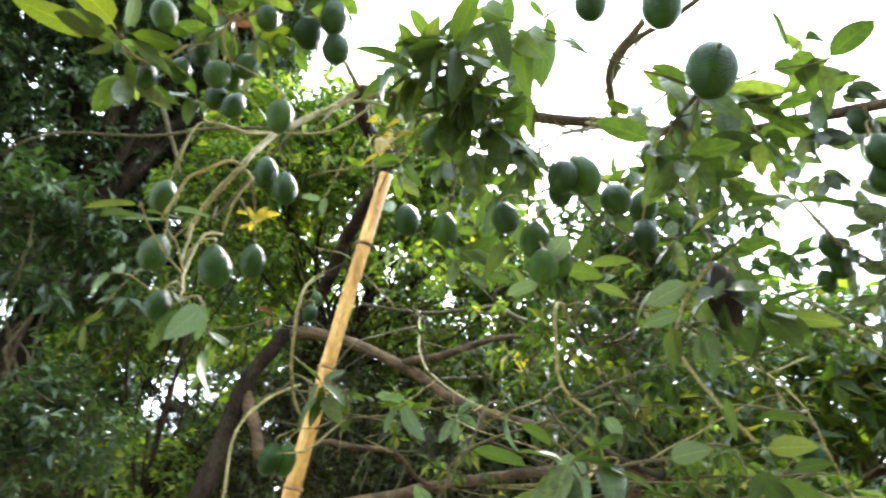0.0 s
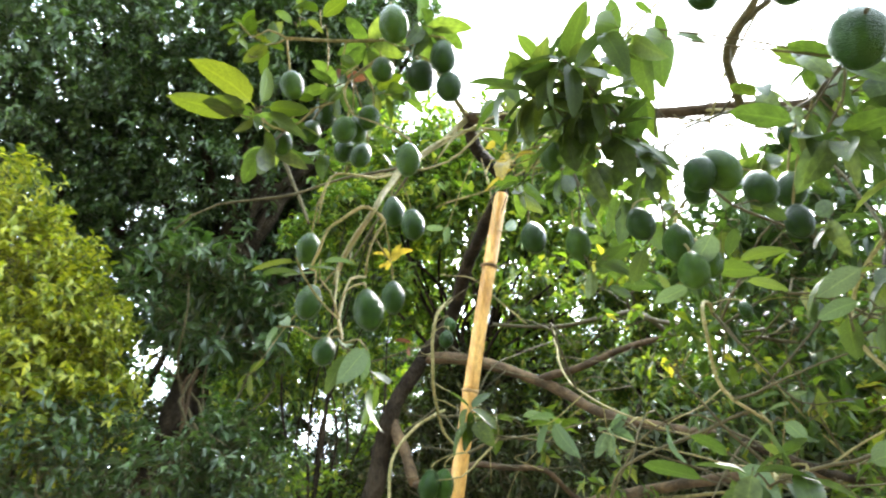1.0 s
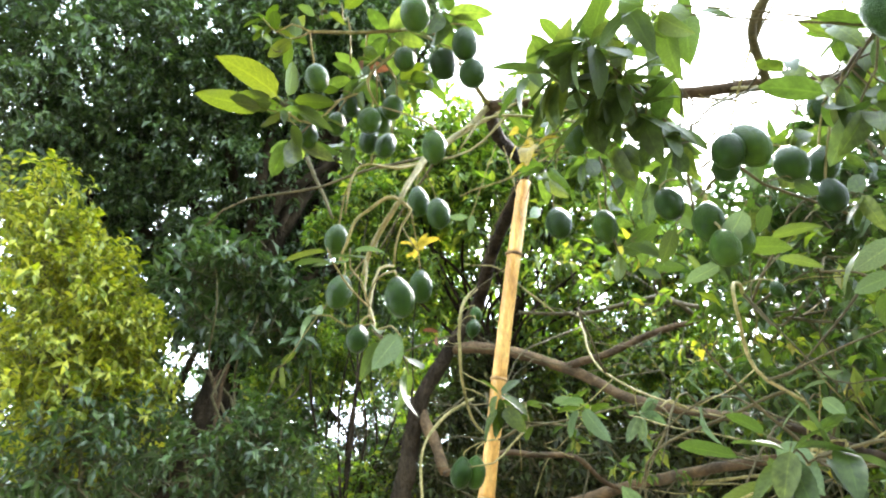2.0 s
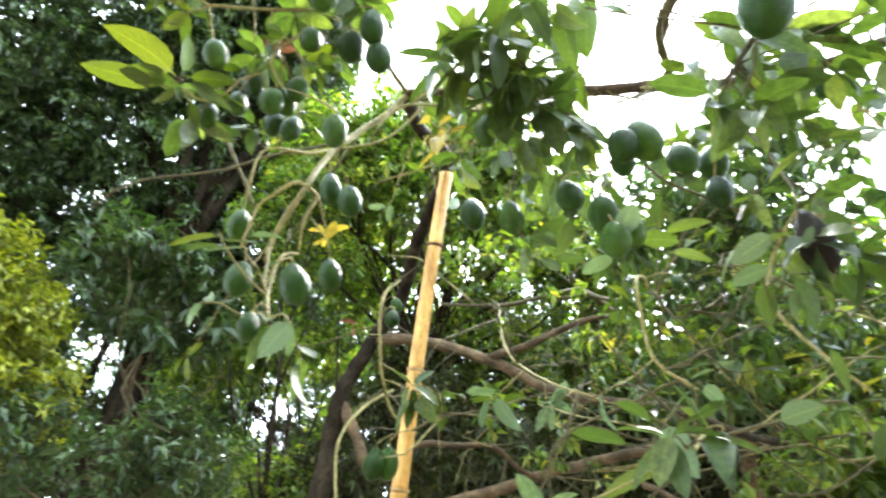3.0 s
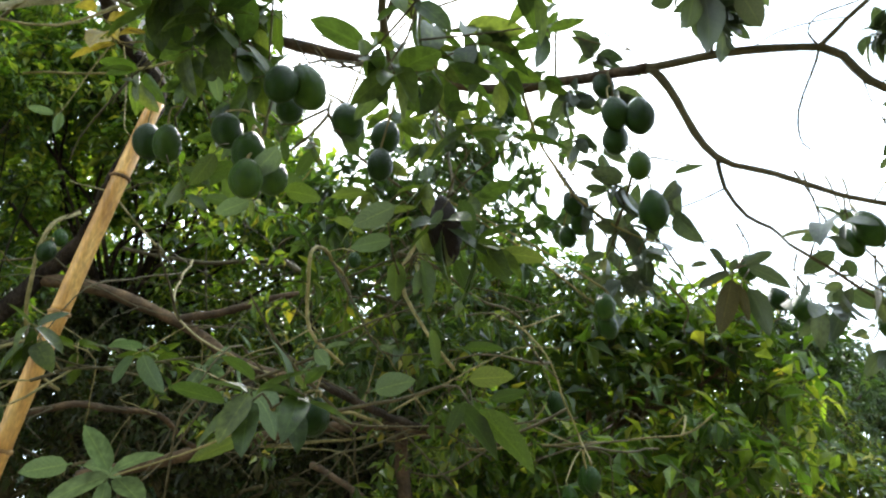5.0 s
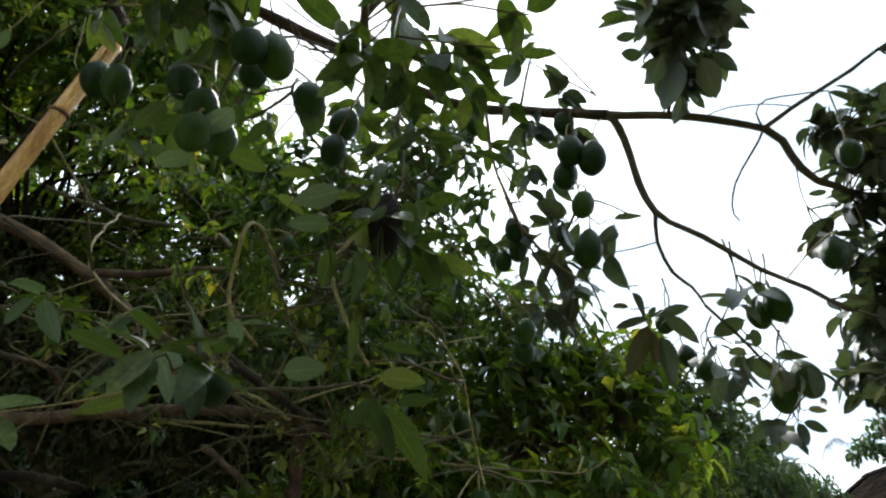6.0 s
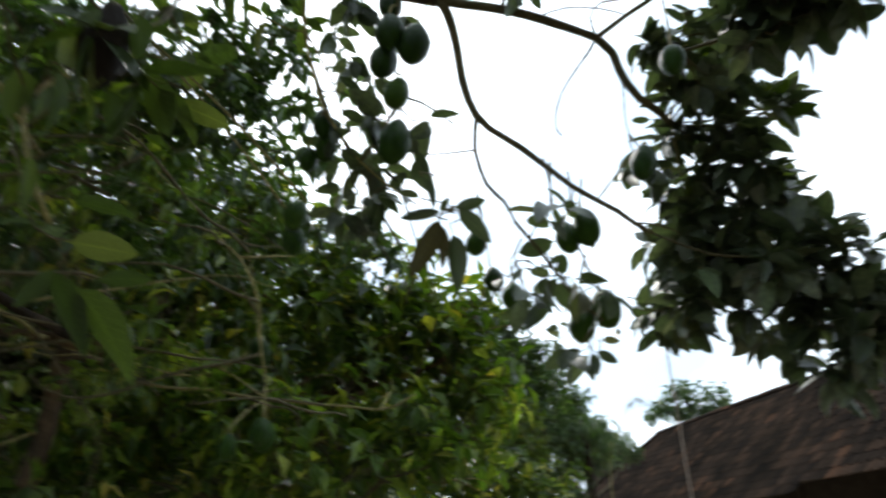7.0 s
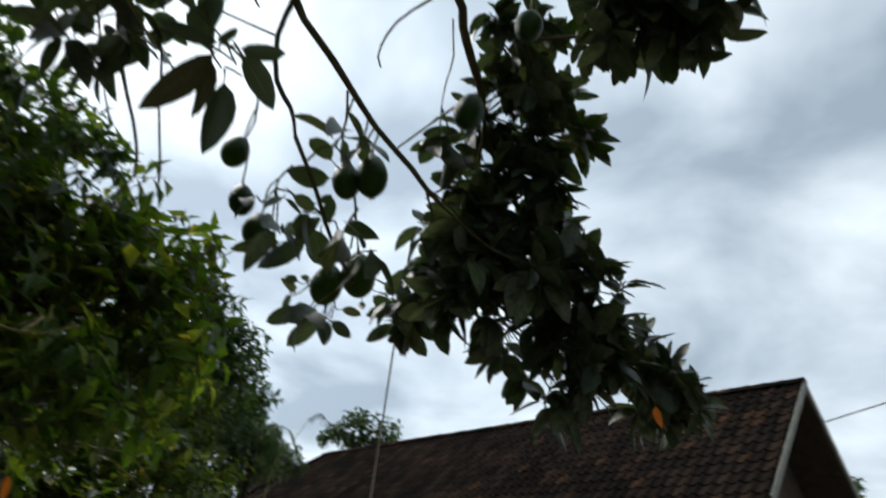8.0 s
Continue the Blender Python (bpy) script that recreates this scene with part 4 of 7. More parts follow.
SPRIGS += [(r, LEAF) for r in ((1.54, 0.99, 2.94, 9, 0.10, 0.5), (1.54, 1.12, 2.87, 3, 0.10, 1.4), (1.44, 0.98, 3.03, 11, 0.11, 0.3), (0.09, 2.11, 3.06, 7, 0.12, 0.5), (0.23, 2.12, 3.06, 7, 0.12, 0.5), (0.33, 2.05, 3.15, 7, 0.12, 0.5), (0.41, 2.10, 3.08, 7, 0.12, 0.5),)]
SPRIGS += [(r, LEAF_PALE) for r in ( (0.01, 1.66, 1.74, 5, 0.12, 0.1), (0.45, 1.79, 2.06, 2, 0.12, 0.2), (0.26, 2.07, 2.17, 2, 0.12, 0.1), (0.76, 2.58, 2.40, 3, 0.12, 0.4), (0.08, 2.65, 2.33, 7, 0.12, 0.1), (-0.29, 2.32, 3.20, 1, 0.14, 0.1), (0.69, 1.40, 2.27, 1, 0.07, 1.2),)]
SPRIGS += [(r, LEAF) for r in ((-0.15, 1.75, 2.97, 8, 0.13, 0.5), (0.01, 1.76, 2.98, 8, 0.13, 0.5), (0.14, 1.81, 2.96, 8, 0.13, 0.6), (0.14, 1.94, 2.80, 4, 0.13, 0.5),)]
SPRIGS += [(r, LEAF_FRESH) for r in ((1.06, 1.70, 2.86, 3, 0.10, 0.2), (1.09, 1.61, 3.09, 3, 0.11, 0.1),)]
SPRIGS += [(r, LEAF) for r in ((1.43, 1.77, 2.36, 8, 0.11, 0.6), (1.49, 1.69, 2.41, 8, 0.11, 0.6), (1.52, 1.77, 2.38, 9, 0.11, 0.7), (2.00, 1.56, 2.15, 2, 0.07, 0.5), (1.92, 1.42, 2.21, 3, 0.07, 0.2), (1.88, 1.46, 2.21, 2, 0.07, 0.2), (2.07, 1.50, 2.04, 3, 0.06, -0.2),)]
SPRIGS += [(r, LEAF) for r in ((1.93, 0.93, 2.72, 20, 0.08, 0.3), (1.89, 0.95, 2.73, 20, 0.08, 0.3), (1.98, 0.85, 2.81, 13, 0.07, 0.2), (1.96, 0.87, 2.79, 13, 0.07, 0.2), (2.06, 0.99, 2.69, 22, 0.09, 0.4), (2.11, 0.96, 2.70, 22, 0.09, 0.4), (2.04, 0.89, 2.63, 22, 0.09, 0.3), (2.09, 0.88, 2.65, 22, 0.09, 0.3), (2.19, 1.06, 2.66, 20, 0.09, 0.5), (2.17, 1.03, 2.63, 20, 0.09, 0.5), (2.18, 0.93, 2.58, 24, 0.09, 0.3), (2.18, 0.89, 2.56, 24, 0.09, 0.3), (2.16, 0.81, 2.74, 11, 0.07, -0.1),)]
SPRIGS += [(r, LEAF) for r in ((2.23, 1.02, 2.50, 22, 0.10, 0.5), (2.20, 1.03, 2.44, 22, 0.10, 0.5), (2.22, 0.90, 2.44, 24, 0.10, 0.4), (2.20, 0.89, 2.43, 24, 0.10, 0.4), (2.27, 0.78, 2.64, 15, 0.09, -0.1), (2.25, 0.81, 2.61, 15, 0.09, -0.1), (2.07, 1.15, 2.51, 11, 0.09, 0.4), (2.21, 1.05, 2.33, 24, 0.10, 0.5), (2.18, 1.03, 2.34, 24, 0.10, 0.5), (2.33, 0.97, 2.37, 24, 0.10, 0.4), (2.40, 0.96, 2.36, 24, 0.10, 0.4), (2.35, 0.87, 2.39, 18, 0.09, 0.2), (2.40, 0.90, 2.37, 18, 0.09, 0.2),)]
SPRIGS += [(r, LEAF) for r in ((2.26, 1.17, 2.48, 15, 0.09, 0.6), (2.23, 1.12, 2.48, 15, 0.09, 0.6), (2.15, 1.15, 2.27, 15, 0.09, 0.4), (2.11, 1.08, 2.25, 15, 0.09, 0.4), (2.26, 1.09, 2.22, 22, 0.11, 0.5), (2.21, 1.09, 2.21, 22, 0.11, 0.5), (2.26, 0.98, 2.18, 24, 0.11, 0.4), (2.20, 1.01, 2.19, 24, 0.11, 0.4), (2.46, 1.29, 2.31, 20, 0.10, 0.5), (2.49, 1.31, 2.36, 20, 0.10, 0.5), (2.54, 1.35, 2.23, 18, 0.10, 0.5), (2.55, 1.36, 2.18, 18, 0.10, 0.5), (2.19, 1.11, 2.06, 20, 0.11, 0.6), (2.22, 1.13, 2.10, 20, 0.11, 0.6),)]
SPRIGS += [(r, LEAF) for r in ((2.21, 0.88, 2.11, 24, 0.10, 0.4), (2.16, 0.89, 2.11, 24, 0.10, 0.4), (2.30, 1.03, 2.06, 22, 0.10, 0.6), (2.29, 0.90, 2.04, 24, 0.10, 0.5), (2.32, 0.89, 2.02, 24, 0.10, 0.5), (2.30, 0.80, 2.09, 24, 0.10, 0.3), (2.36, 0.78, 2.08, 24, 0.10, 0.3), (2.26, 0.76, 2.16, 11, 0.09, -0.3), (2.28, 0.74, 2.14, 11, 0.09, -0.3), (2.32, 0.82, 1.97, 24, 0.10, 0.6), (2.29, 0.78, 1.92, 24, 0.10, 0.6), (2.36, 0.73, 2.05, 22, 0.10, 0.2), (2.33, 0.77, 2.00, 22, 0.10, 0.2),)]
SPRIGS += [(r, LEAF) for r in ((2.39, 0.73, 1.97, 24, 0.10, 0.6), (2.40, 0.76, 1.96, 24, 0.10, 0.6), (2.54, 0.65, 2.06, 20, 0.09, 0.1), (2.50, 0.70, 2.00, 20, 0.09, 0.1), (2.53, 0.64, 1.97, 22, 0.10, 0.5), (2.55, 0.62, 1.94, 22, 0.10, 0.5), (2.34, 0.84, 1.87, 11, 0.11, 1.1), (2.38, 0.86, 1.85, 11, 0.11, 1.1), (2.55, 0.57, 1.96, 22, 0.09, 0.2), (2.55, 0.61, 1.95, 22, 0.09, 0.2), (2.63, 0.59, 1.92, 18, 0.09, 0.7), (2.64, 0.60, 1.90, 18, 0.09, 0.7), (2.37, 1.01, 1.99, 15, 0.10, 0.8),)]
SPRIGS += [(r, LEAF) for r in ((2.59, 0.53, 1.94, 13, 0.08, 0.4), (2.56, 0.53, 1.89, 13, 0.08, 0.4), (2.27, 0.83, 2.19, 20, 0.10, 0.3), (2.31, 0.83, 2.22, 20, 0.10, 0.3), (2.44, 1.39, 2.20, 11, 0.10, 0.3),)]
SPRIGS += [(r, LEAF_FRESH) for r in ((2.27, 0.84, 2.41, 2, 0.09, -0.2), (2.30, 0.79, 2.22, 2, 0.10, -0.5), (2.17, 1.06, 2.47, 1, 0.11, 0.9), (2.04, 0.83, 2.75, 3, 0.11, -0.4),)]
SPRIGS += [(r, LEAF_PALE) for r in ((2.18, 0.90, 2.08, 1, 0.10, 0.9), (2.16, 1.06, 2.14, 2, 0.11, 0.1),)]
SPRIGS += [(r, LEAF) for r in ((1.72, 0.67, 2.48, 9, 0.09, 0.4), (1.73, 0.65, 2.40, 8, 0.09, 0.7),)]
SPRIGS += [(r, LEAF) for r in ((0.78, 2.15, 3.25, 8, 0.11, 0.5), (0.90, 2.18, 3.20, 8, 0.11, 0.5), (0.77, 2.33, 3.21, 8, 0.11, 0.5), (1.01, 2.20, 3.15, 4, 0.11, 0.5), (0.71, 2.50, 3.17, 8, 0.11, 0.5),)]
SPRIGS += [(r, LEAF) for r in ((1.37, 1.74, 2.61, 4, 0.10, 0.5), (1.47, 1.74, 2.53, 7, 0.10, 0.5), (1.44, 1.81, 2.47, 4, 0.10, 0.5), (1.45, 1.70, 2.68, 4, 0.10, 0.5), (1.57, 1.72, 2.48, 4, 0.10, 0.5), (1.39, 1.76, 2.95, 7, 0.10, 0.5), (1.34, 1.80, 3.08, 7, 0.10, 0.5), (1.44, 1.69, 2.85, 4, 0.10, 0.5),)]
SPRIGS += [(r, LEAF_ORANGE) for r in ((2.55, 0.62, 1.88, 1, 0.04, 1.2),)]
SPRIGS += [(r, LEAF) for r in ((1.74, 0.54, 2.45, 12, 0.10, 0.5), (1.75, 0.60, 2.48, 12, 0.10, 0.4), (1.75, 0.49, 2.45, 12, 0.10, 0.4), (1.70, 0.53, 2.51, 11, 0.11, 0.3), (1.74, 0.44, 2.47, 9, 0.10, 0.4), (1.75, 0.64, 2.54, 9, 0.10, 0.4), (1.77, 0.57, 2.43, 9, 0.09, 0.7), (1.77, 0.51, 2.43, 9, 0.09, 0.7),)]
SPRIGS += [(r, LEAF) for r in ((-0.05, 1.09, 2.68, 8, 0.14, 0.4), (0.03, 1.11, 2.76, 8, 0.15, 0.3), (0.09, 1.13, 2.67, 9, 0.14, 0.4), (0.13, 1.22, 2.65, 9, 0.14, 0.4), (0.02, 1.22, 2.69, 8, 0.14, 0.5), (0.19, 1.29, 2.66, 8, 0.14, 0.5), (0.23, 1.37, 2.64, 7, 0.13, 0.5), (0.08, 1.32, 2.65, 7, 0.13, 0.6),)]
SPRIGS += [(r, LEAF) for r in ((0.46, 1.02, 2.41, 7, 0.12, 0.3), (0.50, 1.01, 2.35, 7, 0.12, 0.4),)]
SPRIGS += [(r, LEAF) for r in ((1.38, 0.97, 2.98, 14, 0.13, 0.4), (1.30, 1.00, 2.95, 13, 0.12, 0.4), (1.43, 0.93, 2.96, 13, 0.13, 0.4), (1.38, 0.99, 2.88, 14, 0.12, 0.7), (1.33, 0.97, 3.05, 13, 0.12, 0.3), (1.41, 0.92, 3.07, 13, 0.12, 0.3),)]
SPRIGS += [(r, LEAF) for r in ((1.73, 0.64, 2.60, 13, 0.09, 0.4), (1.76, 0.58, 2.62, 14, 0.09, 0.4), (1.80, 0.53, 2.61, 14, 0.09, 0.4), (1.78, 0.65, 2.53, 14, 0.09, 0.6), (1.81, 0.59, 2.54, 14, 0.09, 0.7), (1.84, 0.54, 2.55, 13, 0.09, 0.6), (1.74, 0.57, 2.70, 13, 0.09, 0.3), (1.80, 0.49, 2.69, 13, 0.09, 0.3),)]
SPRIGS += [(r, LEAF_YELLOW) for r in ((-0.15, 1.51, 2.85, 3, 0.12, 0.2), (-0.18, 1.48, 2.89, 2, 0.09, 0.0),)]
SPRIGS += [(r, LEAF_FRESH) for r in ((-0.48, 2.46, 2.40, 5, 0.13, 0.6), (-0.47, 2.49, 2.36, 4, 0.14, 0.9), (-0.41, 2.76, 2.44, 5, 0.13, 0.5), (-0.13, 2.84, 2.42, 4, 0.15, 0.3), (-1.40, 2.24, 2.55, 3, 0.10, 0.5),)]

# jittered copies close gaps in the column and overhead bunches for the camera's view
rng = random.Random(55)
for (x, y, z, n, length, droop), mat in list(SPRIGS):
    if n > 10 and mat is LEAF and x > 1.4:
        SPRIGS.append(((x + rng.uniform(0.02, 0.08), y + rng.uniform(-0.05, 0.05), z + rng.uniform(-0.04, 0.05), n, length, droop), mat))
# out there the leaves take the backlit copy; length and droop fit the camera's view
SPRIGS = [((x, y, z, round(n * 0.56), length * (1.16 if z > 2.1 else 1.0), droop * (1.0 if z > 2.1 else 0.5)), LEAF_BACKLIT) if mat is LEAF and x > 1.6 and n > 10 else ((x, y, z, n, length, droop), LEAF_BACKLIT if mat is LEAF and x > 1.25 else mat)
          for (x, y, z, n, length, droop), mat in SPRIGS]

# ---- single leaves: foot of the blade, tip, width ----
BLADES = []
BLADES += [(r, LEAF) for r in (((0.087, 1.511, 2.449), (0.179, 1.500, 2.385), 0.8), ((0.050, 1.506, 2.439), (0.159, 1.494, 2.384), 0.7), ((0.116, 1.564, 2.397), (0.204, 1.529, 2.357), 0.8), ((0.204, 1.460, 2.541), (0.236, 1.472, 2.433), 1.15), ((0.271, 1.542, 2.469), (0.387, 1.515, 2.411), 1.15), ((0.263, 1.506, 2.507), (0.287, 1.406, 2.513), 0.8), ((0.431, 1.586, 2.439), (0.557, 1.494, 2.440), 0.6), ((0.448, 1.620, 2.398), (0.557, 1.568, 2.349), 0.7),)]
BLADES += [(r, LEAF) for r in (((0.217, 1.566, 2.428), (0.252, 1.557, 2.334), 0.55), ((0.296, 1.474, 2.547), (0.328, 1.472, 2.452), 0.8), ((0.077, 1.555, 2.392), (0.146, 1.531, 2.334), 0.8),)]
BLADES += [(r, LEAF_OLD) for r in (((1.339, 1.207, 2.068), (1.338, 1.303, 1.955), 0.88), ((1.341, 1.217, 2.058), (1.390, 1.247, 1.975), 0.6),)]
BLADES += [(r, LEAF) for r in (((1.369, 1.210, 2.044), (1.432, 1.242, 1.940), 0.85), ((1.354, 1.184, 2.076), (1.435, 1.148, 2.027), 0.9), ((1.350, 1.187, 2.077), (1.388, 1.123, 2.084), 0.8), ((1.339, 1.200, 2.073), (1.265, 1.259, 2.053), 0.55), ((1.330, 1.210, 2.072), (1.330, 1.170, 2.089), 0.8), ((1.271, 1.189, 2.124), (1.323, 1.189, 2.079), 0.7), ((1.289, 1.216, 2.092), (1.240, 1.228, 2.095), 0.8),)]
BLADES += [(r, LEAF_FRESH) for r in (((-0.794, 1.024, 2.758), (-0.886, 0.951, 2.885), 1.15), ((-0.775, 1.027, 2.761), (-0.724, 0.960, 2.819), 1.5), ((-0.767, 1.032, 2.756), (-0.654, 1.077, 2.764), 0.85), ((-0.807, 1.027, 2.750), (-0.924, 1.009, 2.791), 1.1), ((-0.834, 1.030, 2.738), (-1.028, 0.969, 2.795), 0.7), ((-0.773, 1.038, 2.745), (-0.651, 1.093, 2.671), 0.8), ((-0.797, 1.038, 2.738), (-0.837, 1.042, 2.666), 0.9), ((-0.803, 1.037, 2.737), (-0.755, 1.046, 2.670), 0.9),)]
BLADES += [(r, LEAF_FRESH) for r in (((-0.791, 0.942, 2.875), (-0.825, 0.907, 2.948), 0.9), ((-0.777, 0.915, 2.919), (-0.801, 0.882, 2.956), 0.9), ((-0.662, 0.923, 2.944), (-0.715, 0.912, 2.996), 0.9), ((-0.645, 0.918, 2.957), (-0.637, 0.880, 3.013), 0.9), ((-0.631, 0.925, 2.951), (-0.588, 0.961, 2.949), 0.9), ((-0.653, 1.095, 2.830), (-0.714, 1.076, 2.837), 0.9), ((-0.623, 1.106, 2.824), (-0.574, 1.104, 2.844), 0.8),)]
BLADES += [(r, LEAF) for r in (((0.175, 1.046, 2.991), (0.163, 1.129, 2.834), 0.7), ((0.214, 1.108, 2.917), (0.220, 1.234, 2.792), 0.8), ((0.289, 1.101, 2.950), (0.307, 1.179, 2.881), 0.9), ((0.127, 1.066, 2.947), (0.063, 1.115, 2.892), 0.8), ((0.233, 1.073, 2.972), (0.278, 1.113, 2.966), 0.9),)]
BLADES += [(r, LEAF) for r in (((1.879, 1.327, 2.249), (1.798, 1.418, 2.208), 0.9), ((1.855, 1.324, 2.279), (1.772, 1.348, 2.297), 1.1), ((1.867, 1.306, 2.279), (1.814, 1.277, 2.308), 0.9), ((1.887, 1.262, 2.288), (1.822, 1.235, 2.328), 0.9), ((1.938, 1.255, 2.233), (1.935, 1.239, 2.196), 1), ((1.894, 1.372, 2.192), (1.880, 1.320, 2.200), 0.9),)]
BLADES += [(r, LEAF) for r in (((2.061, 1.421, 2.102), (1.974, 1.418, 2.176), 1.25), ((1.978, 1.497, 2.145), (1.895, 1.591, 2.083), 0.7), ((2.000, 1.444, 2.171), (1.963, 1.542, 2.044), 0.75), ((1.992, 1.447, 2.180), (1.928, 1.492, 2.160), 1), ((2.001, 1.415, 2.200), (1.952, 1.365, 2.253), 0.9), ((2.120, 1.426, 1.988), (2.075, 1.493, 1.900), 0.9), ((2.120, 1.421, 1.994), (2.130, 1.405, 1.908), 0.9), ((2.126, 1.413, 1.990), (2.147, 1.349, 1.947), 0.9),)]
BLADES += [(r, LEAF) for r in (((2.107, 1.438, 1.998), (2.036, 1.509, 1.959), 0.8), ((2.085, 1.464, 2.006), (2.023, 1.538, 1.940), 0.9), ((2.128, 1.388, 2.019), (2.134, 1.323, 2.006), 1), ((2.140, 1.338, 2.052), (2.136, 1.326, 2.001), 0.9), ((2.048, 1.474, 2.062), (1.995, 1.494, 2.055), 1), ((2.058, 1.456, 2.066), (2.014, 1.451, 2.078), 1),)]
BLADES += [(r, LEAF) for r in (((2.629, 1.443, 2.195), (2.546, 1.549, 2.125), 0.8), ((2.632, 1.449, 2.182), (2.598, 1.460, 2.112), 1), ((2.637, 1.437, 2.183), (2.642, 1.401, 2.068), 0.85), ((2.644, 1.419, 2.186), (2.658, 1.341, 2.093), 0.85), ((2.642, 1.413, 2.195), (2.663, 1.258, 2.158), 0.7), ((2.634, 1.418, 2.209), (2.616, 1.309, 2.217), 0.9), ((2.616, 1.448, 2.217), (2.506, 1.503, 2.258), 1), ((2.608, 1.457, 2.224), (2.506, 1.538, 2.222), 0.9),)]
BLADES += [(r, LEAF) for r in (((2.619, 1.430, 2.228), (2.531, 1.406, 2.302), 1), ((2.626, 1.412, 2.231), (2.587, 1.329, 2.261), 1),)]
BLADES += [(r, LEAF_FRESH) for r in (((2.228, 0.806, 2.631), (2.202, 0.706, 2.626), 0.9), ((2.266, 0.794, 2.590), (2.265, 0.683, 2.556), 0.75), ((2.218, 0.801, 2.643), (2.177, 0.743, 2.649), 0.9), ((2.270, 0.795, 2.585), (2.287, 0.765, 2.522), 0.9), ((2.347, 0.831, 2.484), (2.340, 0.880, 2.431), 1), ((2.382, 0.828, 2.436), (2.332, 0.862, 2.446), 1), ((2.474, 0.814, 2.290), (2.417, 0.804, 2.330), 1.1), ((2.076, 0.848, 2.773), (2.024, 0.808, 2.783), 0.7),)]
BLADES += [(r, LEAF) for r in (((2.453, 0.755, 2.236), (2.404, 0.733, 2.286), 1), ((2.524, 0.653, 2.099), (2.484, 0.641, 2.139), 1), ((2.563, 0.871, 1.949), (2.566, 0.906, 1.853), 1), ((2.564, 0.863, 1.949), (2.575, 0.803, 1.869), 1), ((2.492, 1.025, 2.061), (2.495, 1.077, 1.960), 1), ((2.499, 1.017, 2.046), (2.479, 1.073, 2.005), 1), ((2.133, 1.103, 2.579), (2.084, 1.220, 2.546), 0.8), ((2.120, 1.109, 2.590), (2.130, 1.199, 2.507), 0.8),)]
BLADES += [(r, LEAF) for r in (((2.078, 1.076, 2.644), (2.032, 1.120, 2.643), 0.9), ((2.221, 1.153, 2.455), (2.249, 1.155, 2.383), 1), ((2.282, 1.180, 2.357), (2.233, 1.232, 2.360), 1), ((2.564, 0.565, 1.996), (2.546, 0.507, 1.977), 1), ((2.578, 0.562, 1.954), (2.568, 0.514, 1.912), 1),)]
BLADES += [(r, LEAF_ORANGE) for r in (((2.198, 2.377, 1.506), (2.192, 2.375, 1.577), 0.9),)]
BLADES += [(r, LEAF_PALE) for r in (((2.202, 0.921, 2.124), (2.195, 0.878, 2.046), 0.55), ((2.147, 1.084, 2.138), (2.135, 0.989, 2.108), 0.8),)]
BLADES += [(r, LEAF) for r in (((1.766, 0.666, 2.463), (1.746, 0.735, 2.423), 0.8), ((1.735, 0.668, 2.488), (1.693, 0.735, 2.465), 0.8), ((1.785, 0.628, 2.448), (1.794, 0.691, 2.384), 0.8), ((1.793, 0.601, 2.440), (1.803, 0.638, 2.378), 0.9), ((1.806, 0.552, 2.426), (1.834, 0.548, 2.344), 1), ((1.807, 0.493, 2.420), (1.819, 0.441, 2.345), 0.9), ((1.785, 0.455, 2.434), (1.788, 0.375, 2.360), 0.75), ((1.761, 0.444, 2.452), (1.719, 0.390, 2.423), 0.8),)]
BLADES += [(r, LEAF) for r in (((1.800, 0.573, 2.433), (1.813, 0.589, 2.367), 0.9), ((1.809, 0.519, 2.421), (1.812, 0.519, 2.363), 0.9),)]
BLADES += [(r, LEAF_PALE) for r in (((0.540, 1.189, 2.162), (0.451, 1.232, 2.129), 1.25), ((0.546, 1.267, 2.127), (0.458, 1.294, 2.121), 1.1), ((0.661, 1.271, 2.222), (0.635, 1.302, 2.180), 0.9), ((0.525, 1.479, 1.864), (0.620, 1.462, 1.890), 1.3), ((0.271, 1.504, 1.876), (0.369, 1.490, 1.794), 1.4), ((0.402, 1.509, 1.971), (0.446, 1.520, 1.932), 1.5), ((-0.129, 1.916, 1.819), (-0.249, 1.953, 1.811), 1.2), ((-0.118, 1.916, 1.814), (0.021, 1.885, 1.803), 0.9),)]
BLADES += [(r, LEAF) for r in (((0.642, 1.377, 1.985), (0.667, 1.422, 1.897), 0.7), ((0.712, 1.409, 1.939), (0.814, 1.381, 1.940), 0.8), ((0.235, 1.623, 1.878), (0.100, 1.653, 1.933), 0.95), ((0.309, 1.673, 1.832), (0.157, 1.756, 1.800), 0.75), ((0.385, 1.555, 1.899), (0.436, 1.514, 1.947), 0.9), ((0.287, 1.574, 1.912), (0.225, 1.573, 1.982), 1.0), ((0.336, 1.496, 1.921), (0.395, 1.503, 1.882), 1.0), ((0.265, 1.515, 1.859), (0.286, 1.553, 1.784), 0.9),)]
BLADES += [(r, LEAF) for r in (((0.728, 1.439, 1.880), (0.837, 1.409, 1.881), 1.2), ((0.733, 1.460, 1.842), (0.701, 1.506, 1.777), 1.0), ((0.758, 1.481, 1.834), (0.917, 1.535, 1.731), 0.75), ((0.715, 1.483, 1.851), (0.834, 1.542, 1.755), 0.7), ((0.789, 1.469, 1.841), (0.875, 1.437, 1.856), 0.9),)]
